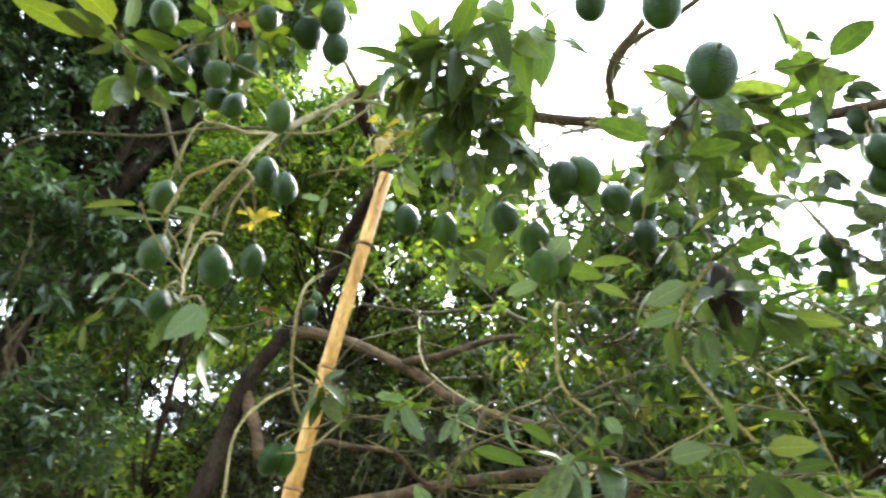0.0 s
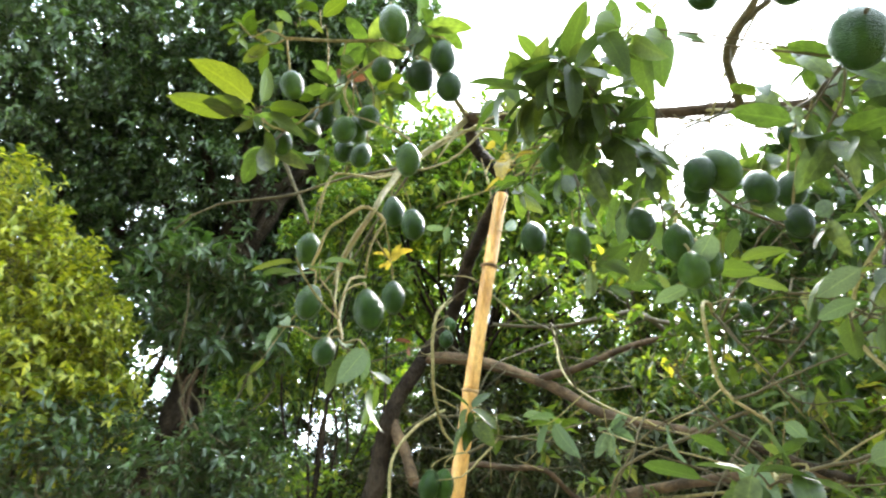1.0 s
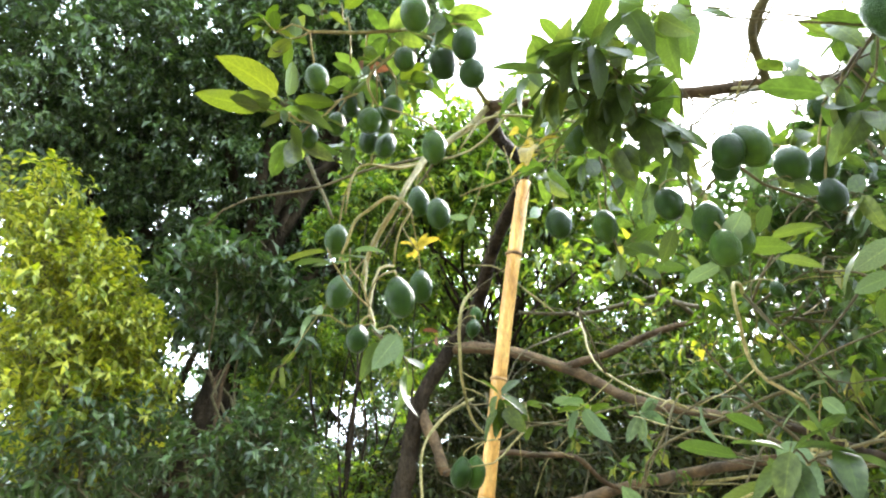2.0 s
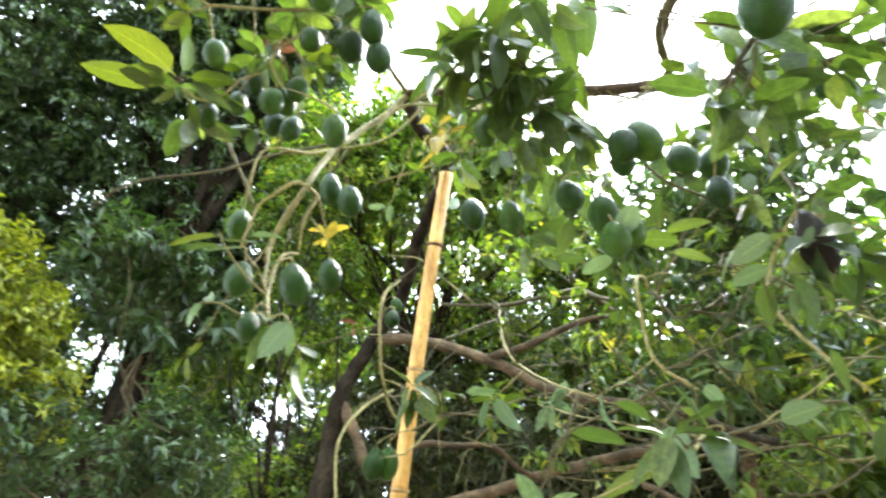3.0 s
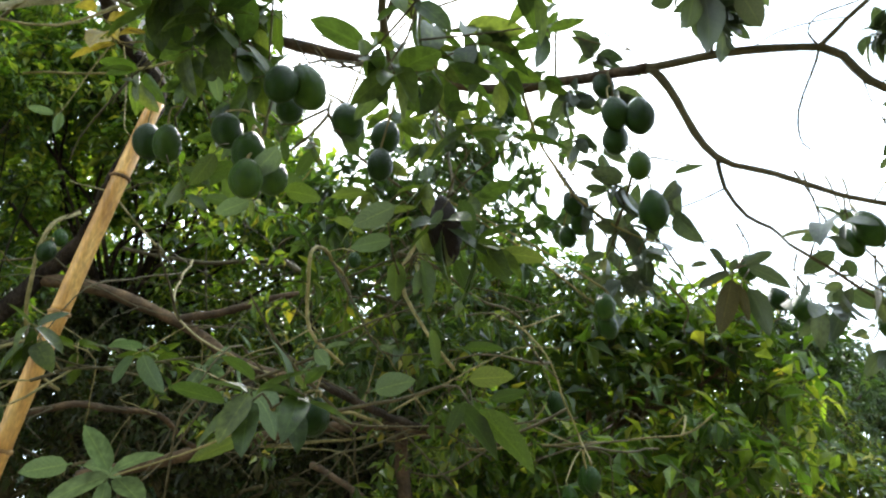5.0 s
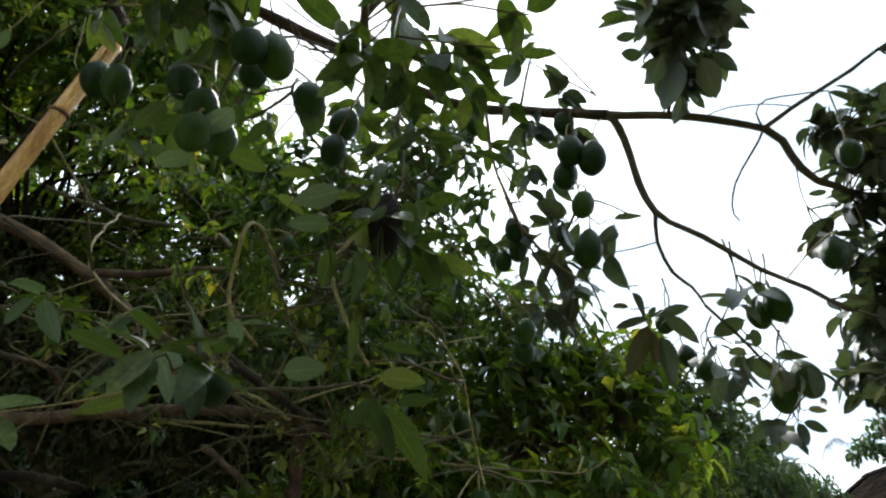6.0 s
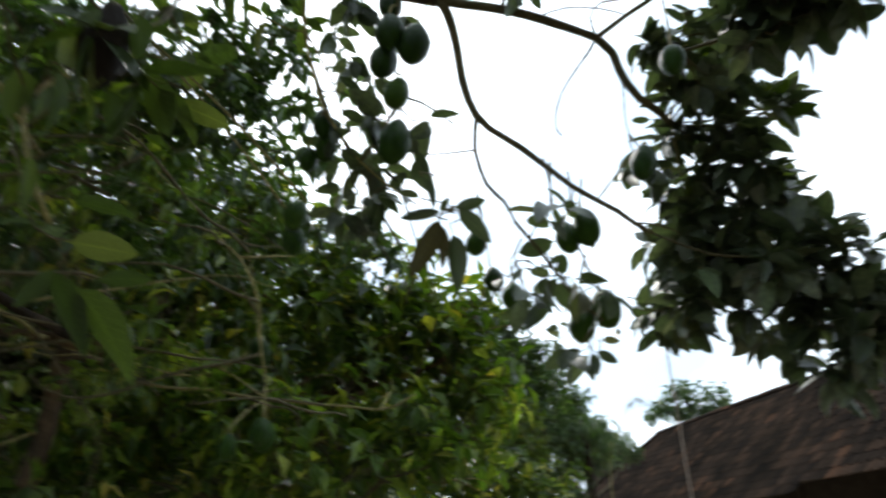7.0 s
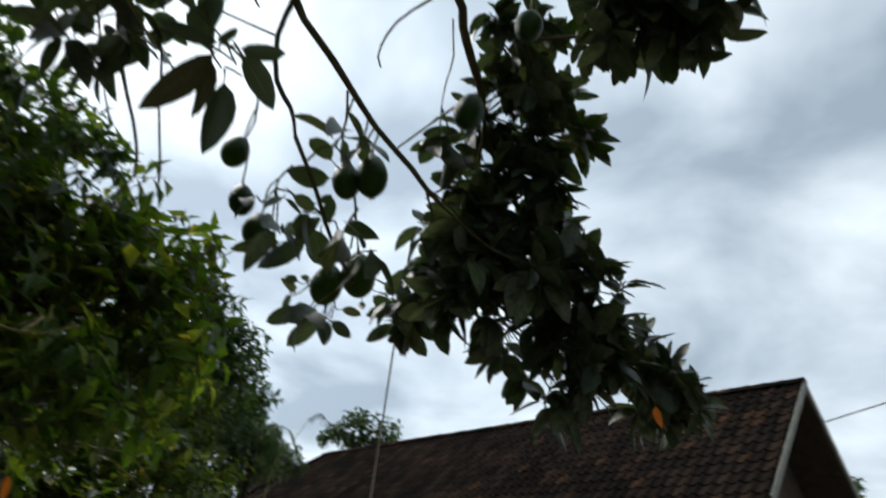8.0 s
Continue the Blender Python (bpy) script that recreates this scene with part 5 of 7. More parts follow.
BLADES += [(r, LEAF) for r in (((0.709, 1.296, 2.274), (0.756, 1.323, 2.195), 1.3), ((0.745, 1.330, 2.192), (0.845, 1.343, 2.095), 1.2), ((0.620, 1.367, 2.228), (0.661, 1.393, 2.155), 1.1), ((0.809, 1.355, 2.165), (0.920, 1.314, 2.147), 1.0), ((0.707, 1.372, 2.153), (0.755, 1.393, 2.082), 1.2), ((0.590, 1.446, 2.184), (0.599, 1.513, 2.110), 1.1), ((0.637, 1.411, 2.144), (0.630, 1.450, 2.087), 1.1),)]
BLADES += [(r, LEAF) for r in (((1.369, 0.999, 2.825), (1.419, 1.073, 2.680), 1.15), ((1.346, 1.011, 2.824), (1.339, 1.070, 2.740), 1.2), ((1.444, 0.962, 2.827), (1.518, 1.000, 2.719), 1.1), ((1.469, 0.947, 2.832), (1.545, 0.937, 2.794), 1.0), ((1.441, 0.940, 2.862), (1.507, 0.844, 2.959), 1.1), ((1.298, 1.030, 2.829), (1.236, 1.078, 2.802), 1.1), ((1.235, 1.000, 2.917), (1.162, 1.045, 2.902), 1.1), ((1.271, 1.015, 2.870), (1.211, 1.056, 2.851), 0.9),)]
BLADES += [(r, LEAF_PALE) for r in (((0.297, 1.214, 2.307), (0.258, 1.282, 2.247), 1.30), ((0.249, 1.339, 2.243), (0.172, 1.401, 2.243), 1.10),)]
BLADES += [(r, LEAF) for r in (((0.308, 1.350, 2.282), (0.395, 1.344, 2.286), 1.50), ((0.431, 1.278, 2.408), (0.477, 1.287, 2.358), 1.20), ((0.166, 1.314, 2.350), (0.128, 1.370, 2.288), 1.30), ((0.369, 1.278, 2.354), (0.340, 1.322, 2.303), 1.10),)]
BLADES += [(r, LEAF_ORANGE) for r in (((2.369, 0.630, 1.845), (2.402, 0.627, 1.814), 1.1),)]
BLADES = [(r, LEAF_BACKLIT if mat is LEAF and r[0][0] > 1.25 else mat) for r, mat in BLADES]

# ---- trees and shrubs behind ----
wild_tree("forest_tree", (-6.19, 7.05, -0.03), [(-6.76, 3.52, 7.27, 2.14), (-5.73, 3.89, 8.09, 2.05), (-4.56, 4.40, 9.05, 1.84), (-6.15, 4.78, 6.70, 1.66), (-5.09, 5.41, 7.68, 1.71), (-4.12, 5.82, 8.59, 1.59), (-5.50, 5.73, 6.26, 1.12), (-3.53, 4.94, 9.76, 1.53), (-4.71, 6.55, 6.81, 1.17), (-3.44, 6.32, 9.09, 1.07), (-3.47, 7.00, 7.84, 1.12), (-3.77, 7.29, 6.96, 1.10), (-2.73, 7.84, 7.18, 1.03), (-3.20, 8.02, 6.26, 1.01)] + [(-4.11, 7.55, 5.92, 0.90), (-3.34, 6.69, 8.93, 0.61), (-3.03, 7.11, 8.68, 0.51), (-3.66, 6.70, 8.03, 0.56), (-2.74, 7.22, 9.39, 0.37), (-3.26, 7.15, 8.08, 0.48), (-2.61, 5.78, 8.43, 0.63), (-2.48, 5.73, 9.25, 0.62), (-3.21, 5.35, 8.85, 0.67), (-2.19, 5.56, 9.93, 0.63), (-2.91, 5.22, 9.83, 0.79), (-3.87, 4.81, 9.40, 0.76), (-1.81, 5.91, 9.56, 0.40), (-1.80, 5.62, 10.34, 0.46), (-2.24, 5.95, 8.66, 0.34)], 0.13, CROWN_DARK, BARK_DARK, 0.26, "tall dense forest tree with dark small leaves", tau=2.4, seed=3, gaps=0.29, gap_size=0.45)
wild_tree("forest_tree", (-6.23, 6.36, -0.03), [(-6.27, 5.23, 4.95, 1.24), (-5.96, 6.08, 4.63, 0.67), (-4.74, 6.11, 5.41, 0.73), (-6.07, 5.63, 3.70, 1.19), (-4.56, 6.95, 5.12, 0.93)], 0.13, CROWN_DARK, BARK_DARK, 0.2, "shaded forest tree with a leaning dark trunk", tau=2.6, seed=5, gaps=0.33, gap_size=0.5)
wild_tree("shrub", (-4.25, 4.19, -0.03), [(-4.29, 2.98, 4.57, 0.42), (-4.19, 3.31, 4.17, 0.55), (-4.23, 3.43, 3.67, 0.71), (-4.01, 3.58, 3.83, 0.49), (-3.85, 3.83, 3.43, 0.45), (-4.02, 3.66, 3.10, 0.68), (-3.78, 3.81, 3.87, 0.24)], 0.095, CROWN_LIGHT, TWIG_DARK, 0.05, "tall yellow-green shrub with fine bright leaves", category="shrub", tau=2.2, seed=8, gaps=0.42, gap_size=0.35)
# dark leaf colour stands in for forest shade over this mid-green shrub
wild_tree("shrub", (-3.49, 3.90, -0.03), [(-3.71, 3.57, 2.61, 0.54), (-3.52, 3.82, 2.86, 0.37), (-2.59, 3.92, 2.76, 0.36), (-2.74, 3.76, 2.53, 0.35), (-2.35, 4.10, 2.63, 0.36), (-2.56, 4.11, 2.98, 0.23)], 0.1, CROWN_DARK, TWIG_DARK, 0.04, "low mid-green garden shrub with forest shade in its leaf colour", category="shrub", tau=2.0, seed=9, gaps=0.35, gap_size=0.3)
wild_tree("young_avocado_tree", (-3.25, 5.08, -0.03), [(-3.51, 4.18, 4.57, 0.44), (-3.13, 4.41, 4.64, 0.41), (-3.67, 4.28, 4.22, 0.32), (-3.22, 4.50, 4.21, 0.43), (-2.97, 4.85, 4.10, 0.35), (-2.94, 4.68, 4.44, 0.35)], 0.17, CROWN_DARK, TWIG_DARK, 0.035, "young avocado tree with large dull green leaves", tau=2.2, seed=11, hang=0.35, gaps=0.3, gap_size=0.4)
wild_tree("garden_tree", (-2.92, 6.39, -0.03), [(-2.67, 4.86, 5.31, 0.27), (-2.36, 5.16, 4.98, 0.27), (-1.99, 5.02, 5.31, 0.27), (-1.78, 5.35, 4.91, 0.26), (-2.15, 4.75, 5.63, 0.26), (-2.65, 5.31, 4.68, 0.26), (-1.73, 4.83, 5.66, 0.24), (-2.89, 5.87, 4.14, 0.49), (-3.49, 5.61, 3.98, 0.39), (-2.61, 6.11, 4.41, 0.40), (-3.22, 5.88, 4.53, 0.38), (-2.48, 5.94, 2.76, 0.49), (-2.88, 5.15, 2.88, 0.39), (-2.13, 6.15, 4.23, 0.33), (-2.19, 6.39, 3.53, 0.30)], 0.11, CROWN_LIT, BARK_DARK, 0.04, "slender garden tree with light green leaves, brightness put into their colour", tau=2.3, seed=13, gaps=0.33, gap_size=0.35)
wild_tree("garden_tree", (-1.59, 7.85, -0.03), [(-2.09, 5.87, 5.93, 0.68), (-2.40, 5.62, 6.43, 0.58), (-1.39, 5.78, 6.62, 0.69), (-0.76, 5.57, 6.67, 0.71), (-1.20, 6.07, 5.64, 0.66), (-0.31, 6.01, 5.52, 0.71), (-0.11, 5.66, 6.32, 0.62), (-1.83, 6.25, 5.12, 0.55), (-0.75, 6.37, 4.87, 0.61), (0.10, 6.22, 4.80, 0.66), (0.42, 5.87, 5.53, 0.60), (-0.21, 5.33, 6.96, 0.50), (-1.31, 5.49, 7.23, 0.41), (-1.78, 5.14, 6.09, 0.49)] + [(-1.29, 5.09, 5.96, 0.45), (-2.24, 5.27, 6.11, 0.47), (-1.77, 5.02, 6.61, 0.40), (-1.25, 5.03, 6.41, 0.36), (-2.29, 5.24, 6.83, 0.46), (-2.47, 5.25, 5.71, 0.46), (-0.77, 5.10, 6.12, 0.38), (-0.27, 5.06, 5.99, 0.43), (0.13, 5.18, 5.77, 0.43), (-0.95, 5.26, 5.47, 0.43), (-0.35, 5.30, 5.26, 0.45), (0.28, 5.40, 5.15, 0.44), (0.75, 5.32, 5.24, 0.32), (0.72, 5.41, 4.75, 0.42), (1.18, 5.49, 4.61, 0.39)], 0.145, CROWN_LIT, BARK_DARK, 0.06, "broad leafy garden tree with bright green leaves behind the pole", tau=2.6, seed=17, gaps=0.25, gap_size=0.3)
wild_tree("garden_tree", (0.84, 5.98, -0.03), [(0.68, 5.58, 4.63, 0.51), (0.70, 5.70, 3.94, 0.49), (1.33, 5.08, 4.47, 0.42), (1.69, 5.16, 3.88, 0.39), (1.73, 4.73, 4.01, 0.47), (1.68, 4.86, 3.53, 0.49), (2.04, 4.34, 4.02, 0.40), (1.95, 4.46, 3.39, 0.49), (0.28, 5.82, 3.99, 0.53), (0.96, 5.50, 3.18, 0.54), (1.48, 4.99, 3.05, 0.56), (1.82, 4.68, 2.94, 0.49), (-0.43, 6.32, 4.09, 0.54)], 0.11, CROWN_MID, BARK_DARK, 0.1, "spreading garden tree with dense green leaves", tau=2.6, seed=19, gaps=0.22, gap_size=0.3)
wild_tree("shrub", (-0.28, 7.04, -0.03), [(-0.87, 6.59, 3.85, 0.66), (-0.12, 6.58, 3.40, 0.70), (-1.36, 6.55, 4.30, 0.47), (-0.89, 6.32, 2.99, 0.67), (0.07, 5.92, 2.73, 0.62), (0.66, 5.64, 2.86, 0.60), (1.11, 5.32, 2.53, 0.57), (-1.72, 6.33, 3.47, 0.51), (1.58, 4.88, 2.51, 0.58), (-1.98, 6.00, 2.84, 0.48)], 0.11, CROWN_SHADED, TWIG_DARK, 0.06, "undergrowth shrub with deep shade put into its leaf colour", category="shrub", tau=2.6, seed=23, gaps=0.4, gap_size=0.5)
wild_tree("garden_tree", (2.72, 4.55, -0.03), [(1.52, 4.66, 3.36, 0.42), (2.05, 4.24, 3.61, 0.41), (2.42, 3.90, 3.42, 0.42), (2.77, 3.68, 3.15, 0.39), (2.45, 3.78, 2.84, 0.41), (2.99, 3.50, 3.16, 0.30), (3.00, 3.40, 2.78, 0.37), (2.68, 3.50, 2.47, 0.39), (3.22, 3.29, 2.90, 0.32), (3.16, 3.22, 2.51, 0.36), (2.10, 3.84, 2.51, 0.39), (3.55, 3.29, 3.16, 0.22), (1.90, 4.15, 2.90, 0.34)], 0.17, CROWN_MID, BARK, 0.07, "leafy garden tree in dense green leaf", tau=2.2, seed=29, gaps=0.2, gap_size=0.28)
wild_tree("shrub", (2.42, 3.55, -0.03), [(1.60, 3.80, 2.22, 0.33), (1.98, 3.55, 2.06, 0.34), (2.35, 3.33, 2.07, 0.32), (2.75, 3.15, 2.12, 0.31), (3.03, 3.03, 2.11, 0.30), (2.46, 3.04, 1.85, 0.30), (2.03, 3.22, 1.81, 0.30), (3.27, 3.03, 2.33, 0.24), (1.34, 3.82, 1.98, 0.28)], 0.14, CROWN_LIT, TWIG_DARK, 0.04, "low leafy shrub with bright green leaves", category="shrub", tau=2.4, seed=31, gaps=0.2, gap_size=0.22)
wild_tree("shrub", (4.29, 4.56, -0.03), [(4.75, 4.39, 2.45, 0.44), (4.85, 4.18, 2.18, 0.34), (4.53, 4.39, 2.15, 0.45), (5.07, 4.42, 2.68, 0.27)], 0.05, CROWN_MID, TWIG_DARK, 0.03, "rounded hedge shrub with fine bright leaves", category="shrub", tau=2.0, seed=37)
wild_tree("far_tree", (11.63, 9.21, -0.03), [(7.76, 8.13, 4.99, 0.57), (8.20, 7.89, 4.60, 0.62), (7.46, 8.08, 4.09, 0.79), (8.47, 7.92, 3.80, 0.72), (7.42, 7.71, 3.10, 0.84), (10.04, 8.92, 4.72, 0.55), (10.51, 8.59, 4.15, 0.55), (11.77, 8.73, 3.87, 0.52), (9.30, 8.52, 3.85, 0.67), (13.80, 9.33, 3.97, 0.45)], 0.16, CROWN_DARK, BARK_DARK, 0.14, "far clump of mixed trees behind the yard", tau=2.2, seed=41, gaps=0.35, gap_size=0.8)
wild_tree("far_tree", (28.19, 12.88, -0.03), [(26.52, 14.84, 7.73, 0.79), (26.87, 13.93, 8.24, 0.84), (27.41, 12.95, 8.01, 0.79), (27.11, 13.88, 7.39, 1.12)], 0.4, CROWN_DARK, BARK_DARK, 0.2, "far rounded tree standing behind the roof", tau=2.0, seed=43)
wild_tree("far_tree", (26.37, -4.45, -0.03), [(25.73, -5.28, 6.18, 0.44), (25.85, -5.07, 5.83, 0.58)], 0.35, CROWN_DARK, BARK_DARK, 0.15, "far tree top beyond the gable", tau=2, seed=47)
wild_tree("far_tree", (-2.43, 14.79, -0.03), [(-4.26, 12.72, 8.34, 1.83), (-1.66, 13.69, 7.53, 1.97), (0.87, 13.03, 6.66, 1.84), (2.83, 12.24, 4.97, 1.34), (4.57, 11.49, 5.59, 1.83), (-1.85, 13.52, 4.83, 2.10), (1.00, 12.67, 4.40, 1.95), (3.08, 11.39, 3.84, 1.80)], 0.22, CROWN_DARK, BARK_DARK, 0.25, "distant dark woodland trees", tau=2.2, seed=53, gaps=0.4, gap_size=1.0)
wild_tree("far_tree", (-8.31, 12.51, -0.03), [(-10.08, 9.28, 4.68, 1.97), (-9.99, 9.66, 5.88, 1.22), (-7.54, 11.16, 5.53, 1.05), (-8.06, 11.20, 4.22, 1.44), (-8.91, 9.39, 3.29, 1.58), (-6.68, 11.09, 3.21, 1.58), (-4.00, 12.31, 3.22, 1.58), (-1.34, 12.87, 3.16, 1.58), (-6.73, 12.16, 3.66, 1.44), (-8.65, 11.25, 6.55, 0.70), (-5.54, 12.24, 8.29, 1.69), (-7.38, 11.72, 7.41, 1.41), (-4.96, 12.91, 4.00, 1.44), (-3.93, 13.61, 6.60, 1.26)], 0.22, CROWN_DARK, BARK_DARK, 0.25, "distant dark woodland trees", tau=2.2, seed=59, gaps=0.35, gap_size=1.0)
# dark leaf colour on these avocado masses stands in for shade
crown(avocado_tree, [(1.07, 2.64, 3.34, 0.25), (1.09, 2.69, 3.59, 0.18), (1.31, 2.68, 3.53, 0.17), (1.50, 2.80, 3.49, 0.14), (1.30, 2.85, 3.34, 0.21), (1.52, 2.94, 3.31, 0.17), (1.07, 2.76, 3.19, 0.25), (1.41, 2.49, 3.69, 0.11), (2.03, 2.91, 3.00, 0.15), (1.61, 3.11, 3.00, 0.37), (1.05, 2.92, 2.96, 0.39), (2.28, 3.02, 3.03, 0.26), (0.73, 2.78, 3.21, 0.39), (0.90, 3.29, 2.72, 0.45), (1.49, 2.23, 3.33, 0.16)], 0.11, CROWN_DARK, tau=1.6, twig_material=TWIG_DARK, seed=61, gaps=0.12, gap_size=0.16, hang=0.4)
crown(avocado_tree, [(1.09, 2.84, 3.75, 0.14), (1.26, 2.78, 3.63, 0.14), (1.42, 2.71, 3.53, 0.14), (1.24, 2.92, 3.45, 0.14), (1.40, 2.76, 3.27, 0.14), (1.51, 2.60, 3.36, 0.12), (1.53, 2.47, 3.53, 0.11), (1.59, 2.44, 3.27, 0.10), (1.43, 2.68, 3.78, 0.13), (1.26, 2.75, 3.88, 0.15), (1.25, 3.13, 3.34, 0.16), (1.55, 2.59, 3.11, 0.12), (1.66, 2.42, 3.01, 0.10), (1.08, 3.07, 3.65, 0.16), (0.93, 3.07, 3.83, 0.17), (1.61, 2.24, 3.32, 0.08)], 0.11, CROWN_DARK, tau=1.1, twig_material=TWIG_DARK, seed=63, gaps=0.13, gap_size=0.12, hang=0.5)
crown(avocado_tree, [(-0.02, 3.12, 3.48, 0.27), (0.24, 3.04, 3.27, 0.25), (0.45, 2.78, 2.62, 0.21), (0.75, 2.85, 2.76, 0.22), (0.93, 2.78, 2.54, 0.23), (1.11, 2.55, 2.57, 0.21), (1.18, 2.74, 2.29, 0.21), (0.72, 3.17, 2.45, 0.22), (0.99, 3.05, 2.15, 0.23), (0.18, 3.63, 2.36, 0.25), (-0.23, 3.52, 3.55, 0.26), (1.29, 2.90, 2.06, 0.21), (-0.22, 3.66, 2.60, 0.20), (0.90, 2.44, 2.87, 0.19), (0.77, 2.70, 3.18, 0.17)], 0.095, CROWN_MID, tau=0.5, twig_material=TWIG_DARK, seed=67, gaps=0.3, gap_size=0.2, hang=0.4)
wild_tree("shrub", (4.54, 3.84, -0.03), [(3.65, 4.28, 1.76, 0.47), (3.96, 4.02, 1.73, 0.47), (4.44, 3.82, 1.75, 0.45), (5.13, 4.06, 1.93, 0.28), (3.60, 3.82, 1.40, 0.47)], 0.11, CROWN_MID, TWIG_DARK, 0.04, "low leafy shrub beside the avocado tree", category="shrub", tau=2.4, seed=83, gaps=0.2, gap_size=0.22)
wild_tree("shrub", (2.05, 4.05, -0.03), [(0.99, 3.95, 1.70, 0.40), (1.38, 3.89, 1.67, 0.37), (1.83, 3.77, 1.67, 0.34), (2.50, 3.91, 1.71, 0.34), (3.19, 3.95, 1.75, 0.33), (3.81, 4.22, 1.78, 0.23)], 0.14, CROWN_MID, TWIG_DARK, 0.04, "low leafy shrub beside the avocado tree", category="shrub", tau=2.2, seed=89, gaps=0.2, gap_size=0.22)
wild_tree("shrub", (-4.60, 7.77, -0.03), [(-5.92, 7.66, 4.24, 0.66), (-5.52, 8.38, 4.78, 0.49), (-5.89, 6.55, 3.64, 0.76), (-3.48, 9.27, 5.15, 0.39), (-4.86, 9.82, 5.18, 0.41), (-4.42, 10.18, 4.73, 0.34), (-5.10, 7.22, 3.52, 0.67), (-4.12, 7.33, 3.13, 0.60), (-3.21, 8.29, 3.25, 0.59)], 0.12, CROWN_SHADED, TWIG_DARK, 0.05, "undergrowth shrub below the forest trees, shade put into its leaf colour", category="shrub", tau=2.2, seed=97, gaps=0.34, gap_size=0.5)
wild_tree("far_tree", (1.33, 9.09, -0.03), [(-1.20, 8.61, 2.38, 1.19), (-0.10, 8.76, 2.37, 1.11), (1.00, 8.77, 2.34, 1.04), (2.12, 8.62, 2.35, 1.04), (3.19, 7.81, 2.29, 0.90), (-0.88, 9.02, 3.33, 1.01), (0.34, 9.16, 3.18, 1.01), (1.57, 9.05, 3.39, 1.01), (2.86, 8.82, 3.28, 1.01), (3.82, 7.50, 2.67, 0.82), (4.31, 6.74, 2.20, 0.70)], 0.15, CROWN_DARK, BARK_DARK, 0.16, "shaded tree with dense dark leaves behind the avocado", tau=3.0, seed=103)
wild_tree("shrub", (-4.79, 11.02, -0.03), [(-5.12, 9.68, 5.21, 0.39), (-4.86, 10.23, 5.64, 0.38), (-5.27, 9.78, 4.70, 0.37), (-4.93, 10.04, 4.44, 0.39), (-4.50, 10.55, 5.22, 0.38), (-4.20, 10.35, 4.46, 0.39), (-5.24, 9.13, 4.89, 0.35), (-4.42, 9.82, 4.02, 0.41), (-4.18, 10.55, 5.57, 0.34), (-2.94, 8.06, 5.10, 0.46), (-3.30, 7.73, 5.45, 0.46), (-2.70, 8.51, 4.55, 0.42), (-3.16, 8.65, 4.20, 0.42), (-5.13, 8.20, 5.07, 0.45), (-3.36, 8.86, 4.71, 0.36), (-2.43, 8.08, 5.24, 0.42)], 0.12, CROWN_DARK, TWIG_DARK, 0.05, "thin shrub of small dark leaves with sky showing through", category="shrub", tau=1.5, seed=107, gaps=0.3, gap_size=0.3)
wild_tree("shrub", (10.67, 8.46, -0.03), [(10.88, 8.34, 3.01, 0.40), (10.91, 8.58, 2.63, 0.45), (9.53, 8.16, 3.50, 0.62), (10.72, 8.33, 3.45, 0.55), (11.85, 8.47, 3.59, 0.47), (12.94, 8.63, 3.75, 0.34), (10.58, 8.40, 3.83, 0.44), (13.98, 8.86, 3.87, 0.24)], 0.13, CROWN_DARK, TWIG_DARK, 0.05, "hazy low shrubs growing beside the roof end", category="shrub", tau=2.2, seed=109, gaps=0.4, gap_size=0.4)
wild_tree("garden_tree", (5.91, 5.85, -0.03), [(4.53, 4.37, 3.57, 0.21), (4.96, 4.40, 3.52, 0.23), (5.43, 4.55, 3.41, 0.30), (6.34, 5.06, 3.45, 0.31), (5.26, 4.79, 3.29, 0.39), (7.66, 5.84, 3.53, 0.30), (6.24, 5.29, 3.17, 0.45)], 0.13, CROWN_DARK, BARK_DARK, 0.07, "slim garden tree with hazy dark green leaves", tau=2.2, seed=113, gaps=0.36, gap_size=0.4)
wild_tree("far_tree", (2.53, 8.72, -0.03), [(0.98, 9.05, 4.76, 0.98), (2.32, 8.94, 4.42, 0.98), (3.43, 8.46, 4.15, 0.96), (4.36, 7.81, 3.75, 0.93), (5.17, 7.39, 3.46, 0.93), (1.43, 8.92, 3.16, 1.01), (2.77, 8.67, 2.91, 1.01), (3.95, 8.25, 2.65, 1.01), (4.88, 7.78, 2.41, 1.01), (5.60, 7.25, 2.69, 0.93)], 0.16, CROWN_DARK, BARK_DARK, 0.16, "shaded tree with dense dark leaves behind the garden trees", tau=2.4, seed=127)
